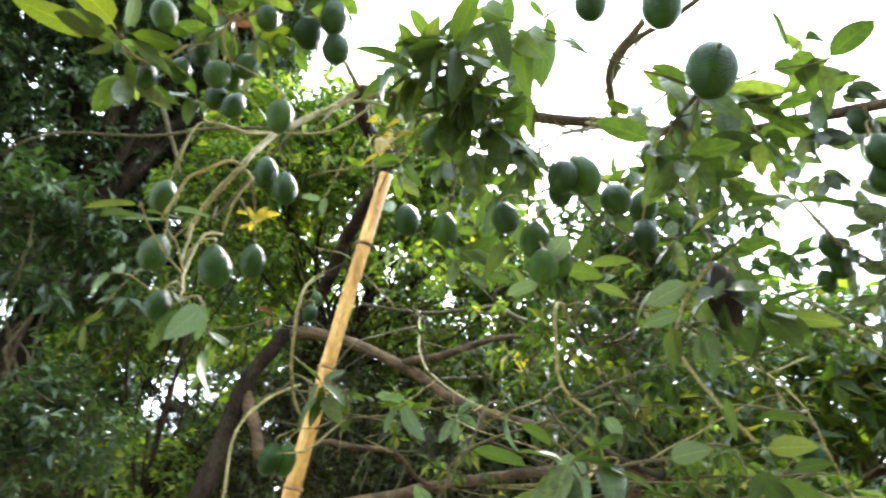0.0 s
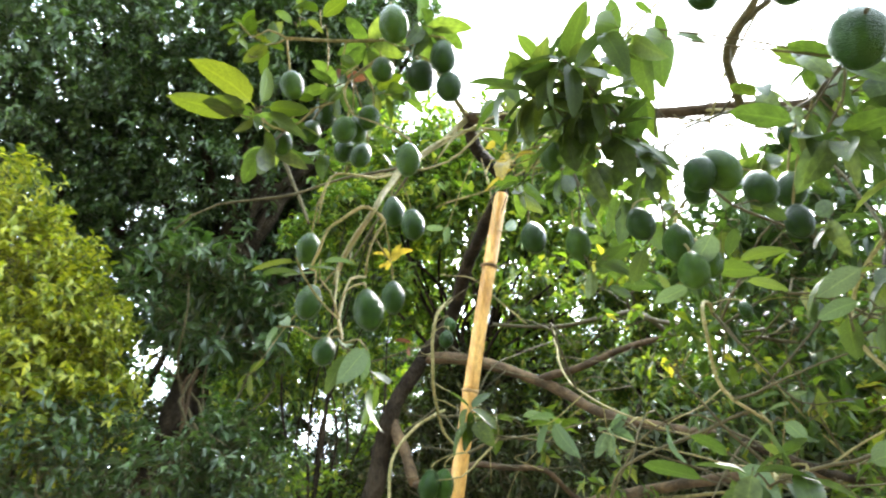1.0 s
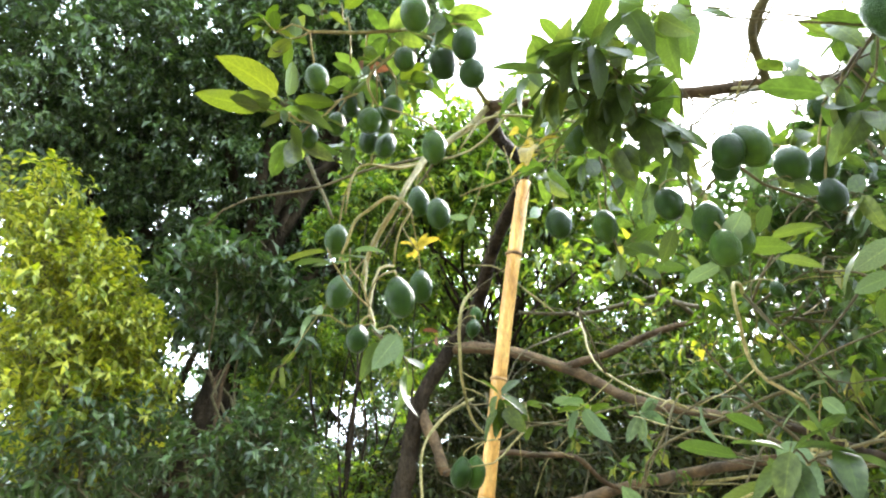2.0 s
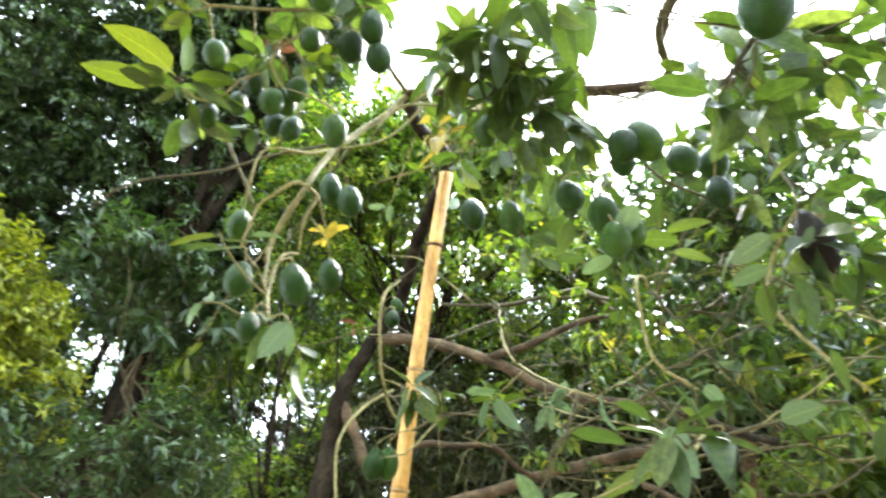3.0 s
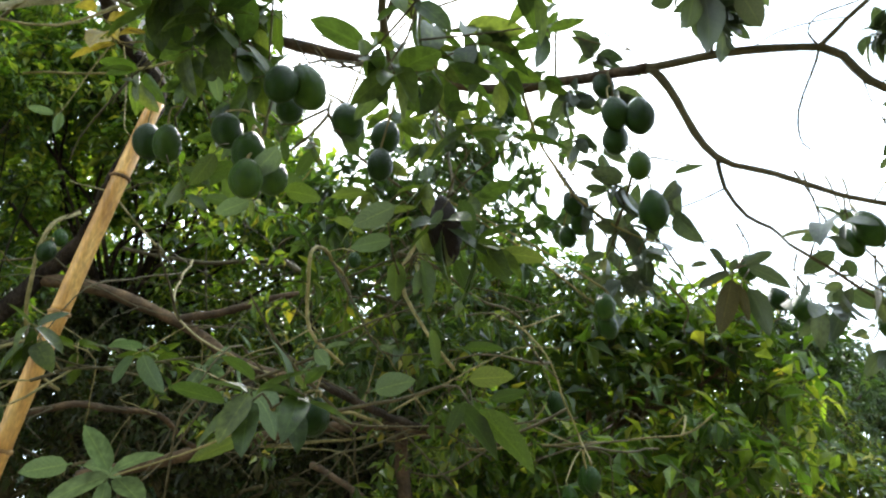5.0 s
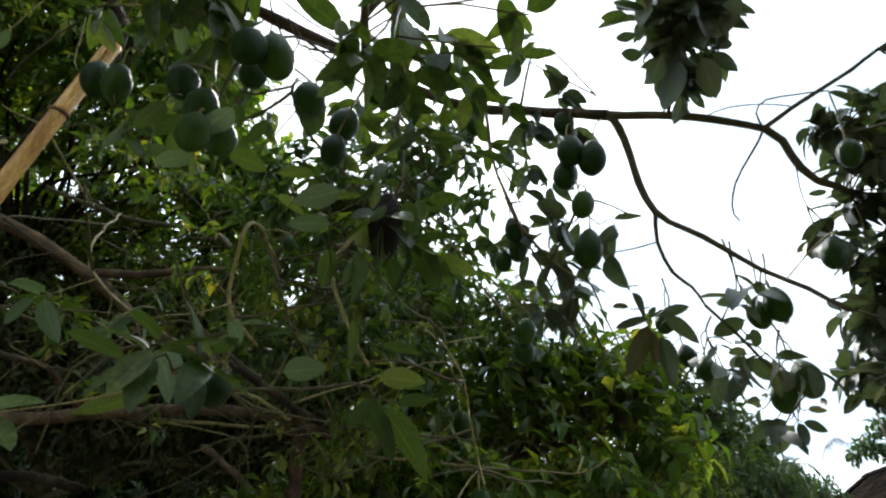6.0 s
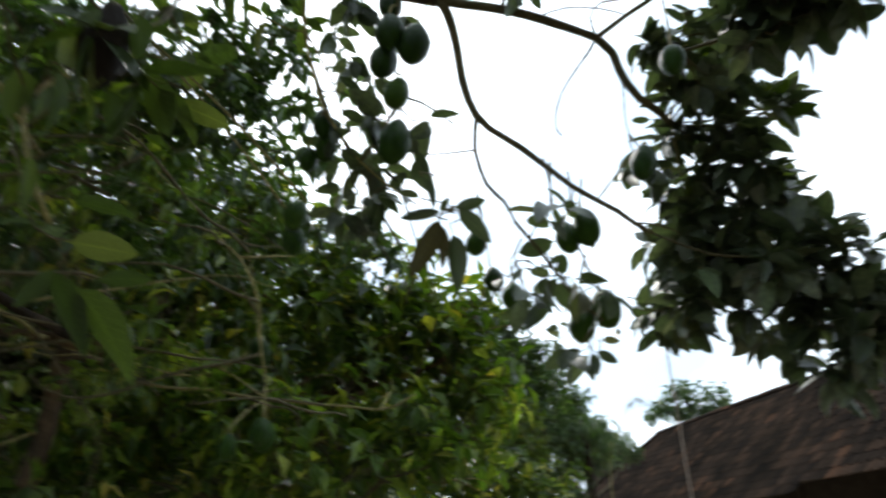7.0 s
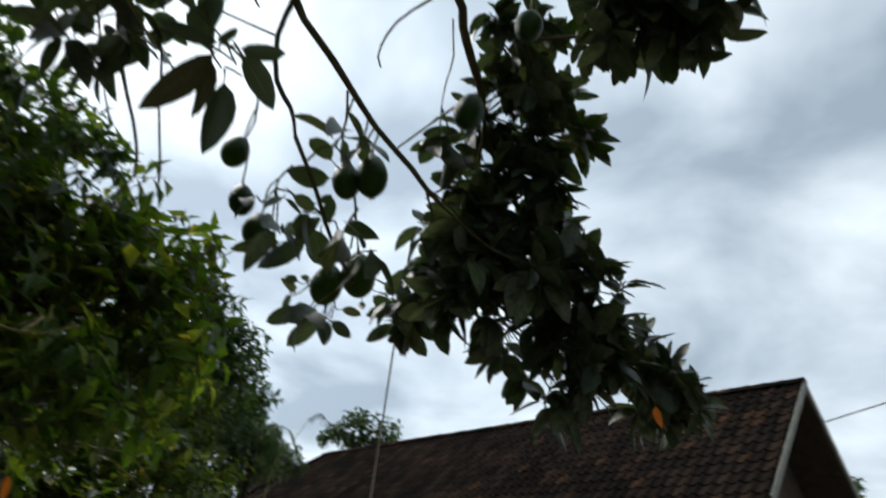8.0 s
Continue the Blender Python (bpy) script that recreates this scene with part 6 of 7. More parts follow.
# dark backdrop of leaves added for the deep shade behind the trunk
wild_tree("shrub", (-1.20, 8.60, -0.03), [(-5.47, 8.83, 5.25, 0.42), (-5.05, 9.12, 4.69, 0.42), (-4.75, 8.76, 5.29, 0.27), (-5.52, 9.47, 4.15, 0.46), (-4.69, 9.53, 3.93, 0.42), (-5.81, 9.13, 4.77, 0.42), (-3.11, 8.33, 4.04, 0.36), (-2.37, 8.14, 4.49, 0.32), (-1.83, 7.95, 4.53, 0.39), (-1.39, 8.09, 4.05, 0.46), (-0.82, 8.06, 3.84, 0.45), (-1.98, 8.45, 3.74, 0.47), (-2.71, 8.71, 3.55, 0.48), (-3.60, 8.86, 3.50, 0.45), (-1.37, 8.51, 3.40, 0.46), (-0.45, 8.46, 3.32, 0.45), (0.17, 8.19, 3.49, 0.44), (-5.16, 8.64, 3.49, 0.58), (-5.90, 8.54, 3.85, 0.51), (-2.28, 7.80, 5.03, 0.24), (-4.44, 8.97, 3.50, 0.51)], 0.16, CROWN_DARK, TWIG_DARK, 0.06, "dense leafy backdrop behind the trunk, deep shade in its leaf colour", category="shrub", tau=3.0, seed=131)
wild_tree("garden_tree", (3.20, 7.60, -0.03), [(4.14, 7.24, 4.75, 0.31), (4.74, 7.19, 4.76, 0.31), (5.42, 7.14, 4.76, 0.31), (6.01, 7.13, 4.70, 0.31), (6.43, 7.08, 4.73, 0.31), (4.39, 7.54, 4.20, 0.37), (5.07, 7.49, 4.20, 0.37), (5.74, 7.47, 4.14, 0.37), (6.34, 7.42, 4.15, 0.37), (4.65, 7.83, 3.66, 0.37), (5.39, 7.82, 3.59, 0.37), (6.14, 7.80, 3.52, 0.37)], 0.13, CROWN_MID, BARK_DARK, 0.09, "leafy garden tree with olive green leaves behind the avocado", tau=2.6, seed=137, gaps=0.15, gap_size=0.3)
wild_tree("far_tree", (15.60, 12.40, -0.03), [(14.92, 11.78, 5.93, 0.44), (15.38, 11.62, 5.60, 0.44), (15.88, 11.42, 5.26, 0.42), (16.36, 11.20, 4.98, 0.37), (16.81, 10.99, 4.75, 0.30), (15.79, 11.74, 4.92, 0.54), (16.39, 11.41, 4.65, 0.44), (15.28, 11.94, 5.26, 0.61)], 0.2, CROWN_DARK, BARK_DARK, 0.12, "hazy dull green tree behind the palms", tau=2.4, seed=139, gaps=0.2, gap_size=0.4)
# palms, reed and thatched shed beside the house
palm((9.194, 7.624, 3.970), 3)
palm((10.928, 7.961, 3.777), 4)
palm((8.097, 7.364, 3.822), 5)
REED = [(11.255, 7.682, 3.112), (11.318, 7.381, 3.834), (11.357, 7.155, 4.270), (11.432, 6.973, 4.407), (11.549, 6.841, 4.268)]
SHED_AT, SHED_END = Vector((28.024, 20.777, 6.796)), Vector((30.475, 18.660, 6.815))
# bare stems among the undergrowth
sapling = thing("sapling", (-3.47, 4.86, 0), "slender sapling with pale bare stems in the undergrowth", "tree")
stem_part("stem", [(-3.45, 4.88, 2.54), (-3.46, 4.71, 3.11), (-3.41, 4.60, 3.48), (-3.34, 4.54, 3.72)], 0.028, 0.018, BARK, sapling, kink=0.02)
stem_part("stem", [(-3.44, 4.64, 3.34), (-3.45, 4.55, 3.53), (-3.40, 4.53, 3.67)], 0.014, 0.01, BARK, sapling, kink=0.02)
stem_part("stem", [(-3.49, 4.85, 2.53), (-3.59, 4.72, 2.74), (-3.49, 4.73, 2.98), (-3.46, 4.71, 3.11)], 0.02, 0.018, BARK, sapling, kink=0.02)
stem_part("stem", [(-3.83, 4.41, 3.11), (-3.80, 4.34, 3.38), (-3.70, 4.29, 3.66), (-3.58, 4.30, 3.82)], 0.01, 0.008, TWIG_DARK, sapling, kink=0.02)
# unseen trees and canopy added behind the camera to block sky light
wild_tree("unseen_shade_tree", (-2.60, -4.20, -0.03), [(-3.2, -3.8, 5.2, 2.2), (-0.2, -5.0, 5.6, 2.4), (-5.4, -2.6, 4.2, 1.8), (-0.4, -2.4, 6.2, 1.7), (-4.4, -3.2, 2.4, 1.8)], 0.3, CROWN_DARK, BARK_DARK, 0.22, "unseen tree added behind the camera to block sky light", tau=2.2, seed=71)
wild_tree("unseen_shade_tree", (3.20, -5.20, -0.03), [(2.8, -4.6, 5.4, 2.3), (5.6, -5.2, 4.8, 2.2), (2.0, -2.4, 6.0, 1.6), (1.2, -5.4, 2.6, 2.0), (4.4, -5.0, 2.4, 2.0)], 0.3, CROWN_DARK, BARK_DARK, 0.22, "unseen tree added behind the camera to block sky light", tau=2.2, seed=73)


# ---- prop pole, cord ----
POLE_TOP, POLE_FOOT = Vector((-0.32, 2.76, 3.77)), Vector((-1.10, 3.35, -0.00))
CORD_TOP = Vector((2.66, 1.47, 2.18))
# nodes at 0.47 1.17
CABLE_A, CABLE_B = Vector((14.50, -2.48, 5.25)), Vector((9.53, -7.69, 6.37))


# ---- avocados ----
def fruit_mesh(neck, flat, skin=SKIN):
    """A pear-round fruit one unit wide, its stalk end at the top of z."""
    prof, seg = [], 18
    n = 13
    for i in range(n + 1):
        a = math.pi * i / n
        z = math.cos(a)
        r = math.sin(a) * (1 - neck * max(0, z) ** 1.3)
        prof.append((r * 0.5, z * 0.62 + 0.02 * math.sin(3 * a) * flat))
    verts = [(0, 0, prof[0][1] - 0.012)]
    for r, z in prof[1:-1]:
        verts += [(r * math.cos(2 * math.pi * k / seg) * (1 + 0.03 * math.sin(2 * math.pi * k / seg + z)), r * math.sin(2 * math.pi * k / seg), z) for k in range(seg)]
    verts.append((0, 0, prof[-1][1]))
    faces = [(0, 1 + k, 1 + (k + 1) % seg) for k in range(seg)]
    for i in range(n - 2):
        faces += [(1 + i * seg + k, 1 + (i + 1) * seg + k, 1 + (i + 1) * seg + (k + 1) % seg, 1 + i * seg + (k + 1) % seg) for k in range(seg)]
    last = len(verts) - 1
    faces += [(last, last - seg + (k + 1) % seg, last - seg + k) for k in range(seg)]
    me = Geo().add(verts, faces).mesh("fruit", True)
    me.materials.append(skin)
    return me


FRUIT_SHAPES = [fruit_mesh(0.12, 1), fruit_mesh(0.28, 0.5), fruit_mesh(0.2, -1)]
ARM_PTS = np.array([tuple(p) for p in ARMS])


def nearest_arm(p, above=0.8, least=0.0):
    d = np.linalg.norm(ARM_PTS - np.array(p), axis=1)
    cost = d + above * np.maximum(0, p[2] - ARM_PTS[:, 2]) + np.where(d < least, 5.0, 0.0)
    return Vector(ARM_PTS[int(np.argmin(cost))])


rng = random.Random(21)
for i, (x, y, z, width) in enumerate(FRUIT):
    av = thing("avocado", (x, y, z), "green pear-shaped avocado hanging from its stalk", "fruit", "avocados on the tree")
    turn = Euler((rng.uniform(-0.22, 0.22), rng.uniform(-0.22, 0.22), rng.uniform(0, 6.28))).to_matrix().to_4x4()
    tall = width * rng.uniform(1.06, 1.24)
    m = Matrix.Translation((x, y, z)) @ turn @ Matrix.Diagonal((width, width, tall, 1))
    part("fruit", FRUIT_SHAPES[i % 3], SKIN, av, m=m)
    crest = m @ Vector((0, 0, 0.6))
    a = nearest_arm(crest + Vector((0, 0, 0.05)))
    lean = (m @ Vector((0, 0, 1.0)) - crest) * 0.9
    mid = (crest + lean).lerp(a, 0.45) + Vector((rng.uniform(-0.01, 0.01), rng.uniform(-0.01, 0.01), 0.01))
    v, f, _ = tube([crest, crest + lean * 0.6, mid, a], 0.0032, 0.0022, 6, 0.02, 0.25, i)
    part("stalk", Geo().add(v, f).mesh("stalk", True), TWIG, av)

# one fruit on its stalk is near black, wrinkled and narrow
BLACK_AT = Vector((0.685, 1.339, 2.212))
dark_fruit = thing("avocado", BLACK_AT, "near-black wrinkled avocado hanging from its stalk", "fruit", "avocados on the tree")
hull = fruit_mesh(0.45, 1).copy()
hull.materials.clear()
for v in hull.vertices:
    v.co *= 1 + 0.16 * noise.noise(v.co * 5) + 0.06 * noise.noise(v.co * 14)
part("fruit", hull, DARK_SKIN, dark_fruit, m=Matrix.Translation(BLACK_AT) @ pose(0, 0, 0, 6, -10, 30) @ Matrix.Diagonal((0.088, 0.076, 0.135, 1)))
hook = BLACK_AT + Vector((0.005, 0, 0.066))
a = nearest_arm(hook + Vector((0, 0, 0.05)))
v, f, _ = tube([hook, hook + Vector((0, 0, 0.02)), hook.lerp(a, 0.5) + Vector((0.01, 0, 0)), a], 0.0034, 0.0022, 6, 0.02, 0.25, 3)
part("stalk", Geo().add(v, f).mesh("stalk", True), TWIG_DARK, dark_fruit)

# a bunch of small young fruit, still pale
bunch_at = Vector((0.879, 3.561, 2.774))
bunch = thing("young_avocado_bunch", bunch_at, "bunch of small pale green young avocados on one stem", "fruit")
rng = random.Random(14)
young_me = fruit_mesh(0.2, 0.5, PALE_SKIN)
for k in range(11):
    o = bunch_at + Vector((rng.uniform(-0.065, 0.065), rng.uniform(-0.05, 0.05), 0.075 - 0.016 * k + rng.uniform(-0.02, 0.02)))
    wide = rng.uniform(0.034, 0.046)
    part("fruit", young_me, PALE_SKIN, bunch, m=Matrix.Translation(o) @ Euler((rng.uniform(-0.5, 0.5), rng.uniform(-0.5, 0.5), 0)).to_matrix().to_4x4() @ Matrix.Diagonal((wide, wide, wide * 1.2, 1)))
a = nearest_arm(bunch_at + Vector((0, 0, 0.15)))
v, f, _ = tube([bunch_at - Vector((0, 0, 0.08)), bunch_at + Vector((0.01, 0, 0)), bunch_at + Vector((0, 0.01, 0.1)), (bunch_at + Vector((0, 0, 0.14))).lerp(a, 0.5), a], 0.003, 0.005, 6, 0.03, 0.2, 2)
part("stem", Geo().add(v, f).mesh("stem", True), TWIG, bunch)

# ---- leaves of the avocado tree ----
rng = random.Random(33)
SPRIG_LABEL = {"fresh_avocado_leaf": "bright yellow-green young leaf", "yellow_leaf": "yellow leaf", "rust_brown_leaf": "rust-brown withered leaf",
               "old_leaf": "dull brownish leaf", "withered_orange_leaf": "orange withered leaf", "pale_sheen_leaf": "leaf with sky sheen in its pale grey-green colour"}
joined, placed = {}, 0
for (x, y, z, count, length, droop), mat in SPRIGS:
    c = Vector((x, y, z))
    a = nearest_arm(c, 0.3, 0.03)
    axis = (c - a).normalized() * 0.7 + Vector((rng.uniform(-0.5, 0.5), rng.uniform(-0.5, 0.5), 0.35 - droop * 0.7))
    axis.normalize()
    if (c - a).length > 0.02:
        v, f, _ = tube([a, a.lerp(c, 0.5) + Vector((0, 0, 0.03 * rng.uniform(-1, 1))), c - axis * 0.02, c + axis * 0.03], 0.0032, 0.0016, 5, 0.04, 0.2, count)
        part("twig", Geo().add(v, f).mesh("twig", True), TWIG_DARK if mat in (LEAF, LEAF_BACKLIT) else TWIG, avocado_tree)
    p0 = axis.orthogonal().normalized()
    p1 = axis.cross(p0)
    for k in range(count):
        ang = k * 2.4 + rng.uniform(-0.4, 0.4)
        out = p0 * math.cos(ang) + p1 * math.sin(ang)
        d = out + axis * rng.uniform(-0.1, 0.9) + Vector((0, 0, -droop * rng.uniform(0.4, 1.2)))
        up = axis * 0.5 + Vector((rng.uniform(-0.4, 0.4), rng.uniform(-0.4, 0.4), 0.9))
        ln = length * rng.uniform(0.75, 1.15)
        base = c + axis * (0.05 * (1 - k / max(1, count)) - 0.03)
        m = leaf_pose(base, d, up, ln, rng.uniform(0.85, 1.15))
        me = LEAVES[mat.name][rng.randrange(6)]
        if placed < 190:
            part("leaf", me, mat, avocado_tree, SPRIG_LABEL.get(mat.name, ""), m)
            placed += 1
        else:
            joined.setdefault(mat.name, []).append((me, m))
for (foot, tip, wide), mat in BLADES:
    foot, tip = Vector(foot), Vector(tip)
    a = nearest_arm(foot, 0.3, 0.03)
    d = tip - foot
    up = Vector((0.45, 0.55, 0.65)).lerp(Vector((0.85, 0.30, 0.60)), min(1.0, max(0.0, foot.x - 0.4))) + Vector((rng.uniform(-0.3, 0.3), rng.uniform(-0.3, 0.3), 0.0))
    m = leaf_pose(foot, d, up, d.length, wide)
    part("leaf", LEAVES[mat.name][rng.randrange(6)], mat, avocado_tree, SPRIG_LABEL.get(mat.name, ""), m)
    v, f, _ = tube([foot - d.normalized() * 0.02 + (a - foot) * 0.15, foot - d.normalized() * 0.012, foot], 0.002, 0.0016, 5, 0.03, 0.1)
    part("petiole", Geo().add(v, f).mesh("petiole", True), TWIG_DARK, avocado_tree)
for key, rows in joined.items():
    g, uvs = Geo(), []
    for me, m in rows:
        g.add([m @ q.co for q in me.vertices], [tuple(q.vertices) for q in me.polygons])
        uvs += [tuple(q.uv) for q in me.uv_layers[0].data]
    big = g.mesh("foliage", True)
    lay = big.uv_layers.new(name="UVMap")
    lay.data.foreach_set("uv", np.array(uvs).ravel())
    part("foliage", big, bpy.data.materials[key], avocado_tree, kind="stuff")

# ---- bamboo prop ----
axis = (POLE_FOOT - POLE_TOP).normalized()
pole_len = (POLE_FOOT - POLE_TOP).length
pole = thing("bamboo_pole", POLE_FOOT, "long dry yellow bamboo pole propping the avocado branch", "pole")
side = axis.orthogonal().normalized()
oth = axis.cross(side)
NODES = [0.46, 1.15, 1.72, 2.28, 2.82, 3.35]
ends = [0.0] + [q for q in NODES if q < pole_len - 0.1] + [pole_len]
for i in range(len(ends) - 1):
    a, b = ends[i] + (0.006 if i else 0), ends[i + 1] - 0.006
    rings = []
    rad = lambda q: 0.037 + 0.0035 * q / pole_len
    for q, k in ((a, 1.07), (a + 0.02, 1.0), (0.5 * (a + b), 0.985), (b - 0.02, 1.0), (b, 1.08)):
        c = POLE_TOP + axis * q + side * 0.012 * math.sin(q * 1.7)
        rings.append([c + rad(q) * k * (math.cos(w) * side + math.sin(w) * oth) for w in [2 * math.pi * s / 20 for s in range(20)]])
    faces = [(r * 20 + s, r * 20 + (s + 1) % 20, (r + 1) * 20 + (s + 1) % 20, (r + 1) * 20 + s) for r in range(4) for s in range(20)]
    faces += [tuple(range(19, -1, -1)), tuple(80 + s for s in range(20))]
    part("culm_section", Geo().add([v for r in rings for v in r], faces).mesh("culm_section", True), BAMBOO, pole)
    if i:
        c = POLE_TOP + axis * ends[i] + side * 0.012 * math.sin(ends[i] * 1.7)
        ring = [(q, k) for q, k in ((-0.010, 1.06), (-0.004, 1.2 + 0.1 * (i == 1)), (0.004, 1.2 + 0.1 * (i == 1)), (0.010, 1.06))]
        vs = [c + axis * q + rad(ends[i]) * k * (1 + 0.05 * math.sin(3 * w + i)) * (math.cos(w) * side + math.sin(w) * oth) for q, k in ring for w in [2 * math.pi * s / 20 for s in range(20)]]
        part("node_ring", Geo().add(vs, faces[:60]).mesh("node_ring", True), BAMBOO_NODE if i == 1 else BAMBOO_RING, pole, "dark knobbly node ring" if i == 1 else "pale node ring")

# ---- cord tied to the branch, cable of the house ----
cord = thing("cord", (CORD_TOP.x, CORD_TOP.y, 0), "thin pale cord tied to a branch tip, hanging to the ground", "cord")
v, f, _ = tube([(CORD_TOP.x + 0.02, CORD_TOP.y, -0.04), (CORD_TOP.x + 0.012, CORD_TOP.y, 0.8), (CORD_TOP.x, CORD_TOP.y, 1.6), CORD_TOP], 0.0034, 0.0034, 6, 0.2, 0.05)
part("strand", Geo().add(v, f).mesh("strand", True), CORD, cord)
v, f, _ = tube([CORD_TOP + Vector((-0.012, 0, 0.012)), CORD_TOP + Vector((0.01, 0.01, 0)), CORD_TOP + Vector((-0.004, -0.012, -0.015))], 0.006, 0.006, 6, 0.01, 0.2)
part("knot", Geo().add(v, f).mesh("knot", True), CORD, cord)
arm_tip = nearest_arm(CORD_TOP, 0.0)
v, f, _ = tube([CORD_TOP, CORD_TOP.lerp(arm_tip, 0.5), arm_tip], 0.003, 0.003, 5, 0.03, 0.1)
part("loop", Geo().add(v, f).mesh("loop", True), CORD, cord)


# ---- house ----
RIDGE_A, RIDGE_B = Vector((14.32, -2.19, 6.0)), Vector((22.60, 13.00, 6.0))
along = (RIDGE_B - RIDGE_A).normalized()
ridge_len = (RIDGE_B - RIDGE_A).length
across = Vector((-along.y, along.x, 0))
PITCH, RUN = radians(45), 2.65
house = thing("house", (RIDGE_A.x, RIDGE_A.y, 0), "single-storey house with a steep gabled roof of dark clay tiles", "house")


def slab(corners, thick, direction):
    d = Vector(direction) * thick
    v = [Vector(c) for c in corners] + [Vector(c) + d for c in corners]
    return Geo().add(v, [(0, 1, 2, 3), (7, 6, 5, 4), (0, 4, 5, 1), (1, 5, 6, 2), (2, 6, 7, 3), (3, 7, 4, 0)])


def on_roof(s, q, sign, lift=0.0):
    """A point of a slope: s along the ridge, q down the slope."""
    n = Vector((0, 0, 1)) * math.cos(PITCH) + across * sign * math.sin(PITCH)
    return RIDGE_A + along * s + across * sign * q * math.cos(PITCH) - Vector((0, 0, q * math.sin(PITCH))) + n * lift


slope_len = RUN / math.cos(PITCH)
HIP = 5.0


def eave(s):
    """How far down the slope the tiles reach: lengthened towards the hip to fit the camera's view."""
    return slope_len + 0.06 * s


roofs = []
for sign in (1, -1):
    n = Vector((0, 0, 1)) * math.cos(PITCH) + across * sign * math.sin(PITCH)
    cs = [on_roof(0, 0, sign, -0.04), on_roof(ridge_len, 0, sign, -0.04), on_roof(ridge_len + HIP, eave(ridge_len), sign, -0.04), on_roof(0, slope_len, sign, -0.04)]
    roofs.append(part("roof", slab(cs, -0.08, n).mesh("roof"), TIMBER, house, "tiled roof slope"))
h0, h1, h2 = on_roof(ridge_len, 0, 1, -0.05), on_roof(ridge_len + HIP, eave(ridge_len), 1, -0.05), on_roof(ridge_len + HIP, eave(ridge_len), -1, -0.05)
part("roof", Geo().add([h0, h1, h2] + [q - along * 0.1 for q in (h0, h1, h2)], [(0, 1, 2), (5, 4, 3), (0, 3, 4, 1), (1, 4, 5, 2), (2, 5, 3, 0)]).mesh("roof"), CLAY, house, "hipped roof end")
# front wall set back so the space under the eave stays dark
for sign, off in ((1, 0.5), (-1, RUN - 0.75)):
    a = RIDGE_A + along * 1.1 + across * sign * off
    b = RIDGE_A + along * (ridge_len - 0.9) + across * sign * off
    wall_z = 6.0 - off * math.tan(PITCH) - 0.12
    part("wall", slab([(a.x, a.y, -0.1), (b.x, b.y, -0.1), (b.x, b.y, wall_z), (a.x, a.y, wall_z)], -0.15, across * sign).mesh("wall"), TIMBER, house)
wall_z = 6.0 - (RUN - 0.75) * math.tan(PITCH) - 0.12
# posts added for the open front that keeps the eave side dark
for k in range(7):
    p = RIDGE_A + along * (1.0 + k * (ridge_len - 2.0) / 6) + across * (RUN - 0.7)
    v, f, _ = tube([(p.x, p.y, -0.1), (p.x, p.y, 1.8), (p.x, p.y, wall_z)], 0.08, 0.075, 8, 0.6, 0.04)
    part("porch_post", Geo().add(v, f).mesh("porch_post", True), TIMBER, house)
c = RIDGE_A + along * 0.9
l, r = c + across * (RUN - 0.9), c - across * (RUN - 0.9)
v = [(l.x, l.y, -0.1), (l.x, l.y, wall_z), (c.x, c.y, 5.8), (r.x, r.y, wall_z), (r.x, r.y, -0.1)]
v += [Vector(q) + along * 0.15 for q in v]
part("gable_wall", Geo().add(v, [(0, 1, 2, 3, 4), (9, 8, 7, 6, 5)] + [(i, i + 5, (i + 1) % 5 + 5, (i + 1) % 5) for i in range(5)]).mesh("gable_wall"), TIMBER, house, "gable wall in near-black colour that holds its shade")
for sign in (1, -1):
    cs = [on_roof(0, q, sign, lift) - along * 0.03 for q, lift in ((0.0, 0.03), (slope_len, 0.03), (slope_len, -0.10), (0.0, -0.10))]
    part("barge_board", slab(cs, 0.03, -along).mesh("barge_board"), BOARD, house, "pale painted barge board")
for k in range(9):
    s = 0.5 + k * (ridge_len - 1.0) / 8
    a, b = on_roof(s, slope_len - 1.5, 1, -0.2), on_roof(s, slope_len - 0.05, 1, -0.2)
    part("rafter", slab([a, b, b + along * 0.06, a + along * 0.06], -0.1, (0, 0, 1)).mesh("rafter"), TIMBER, house)
# cable from the gable
v, f, _ = tube([CABLE_A, CABLE_A.lerp(CABLE_B, 0.5) - Vector((0, 0, 0.12)), CABLE_B], 0.013, 0.013, 6, 0.3, 0.02)
cable = thing("power_cable", CABLE_A, "thin black power cable running from the gable", "cable")
part("wire", Geo().add(v, f).mesh("wire", True), CABLE, cable)
pole_at = Vector((CABLE_B.x, CABLE_B.y, 0))
post = thing("utility_post", pole_at, "plain wooden post that carries the power cable", "post")
v, f, _ = tube([pole_at - Vector((0, 0, 0.1)), pole_at + Vector((0, 0, 3)), pole_at + Vector((0, 0, CABLE_B.z + 0.2))], 0.09, 0.07, 10, 0.5, 0.05)
part("shaft", Geo().add(v, f).mesh("shaft", True), TIMBER, post)

# ---- thatched shed and reed beside the house ----
shed_x = SHED_END - SHED_AT
shed_x.z = 0
shed_x.normalize()
shed_y = Vector((-shed_x.y, shed_x.x, 0))
shed = thing("shed", (SHED_AT.x, SHED_AT.y, 0), "open shed with a shaggy dry thatch roof behind the house", "shed")
sl, sz = (SHED_END - SHED_AT).length, SHED_AT.z
rng = random.Random(77)
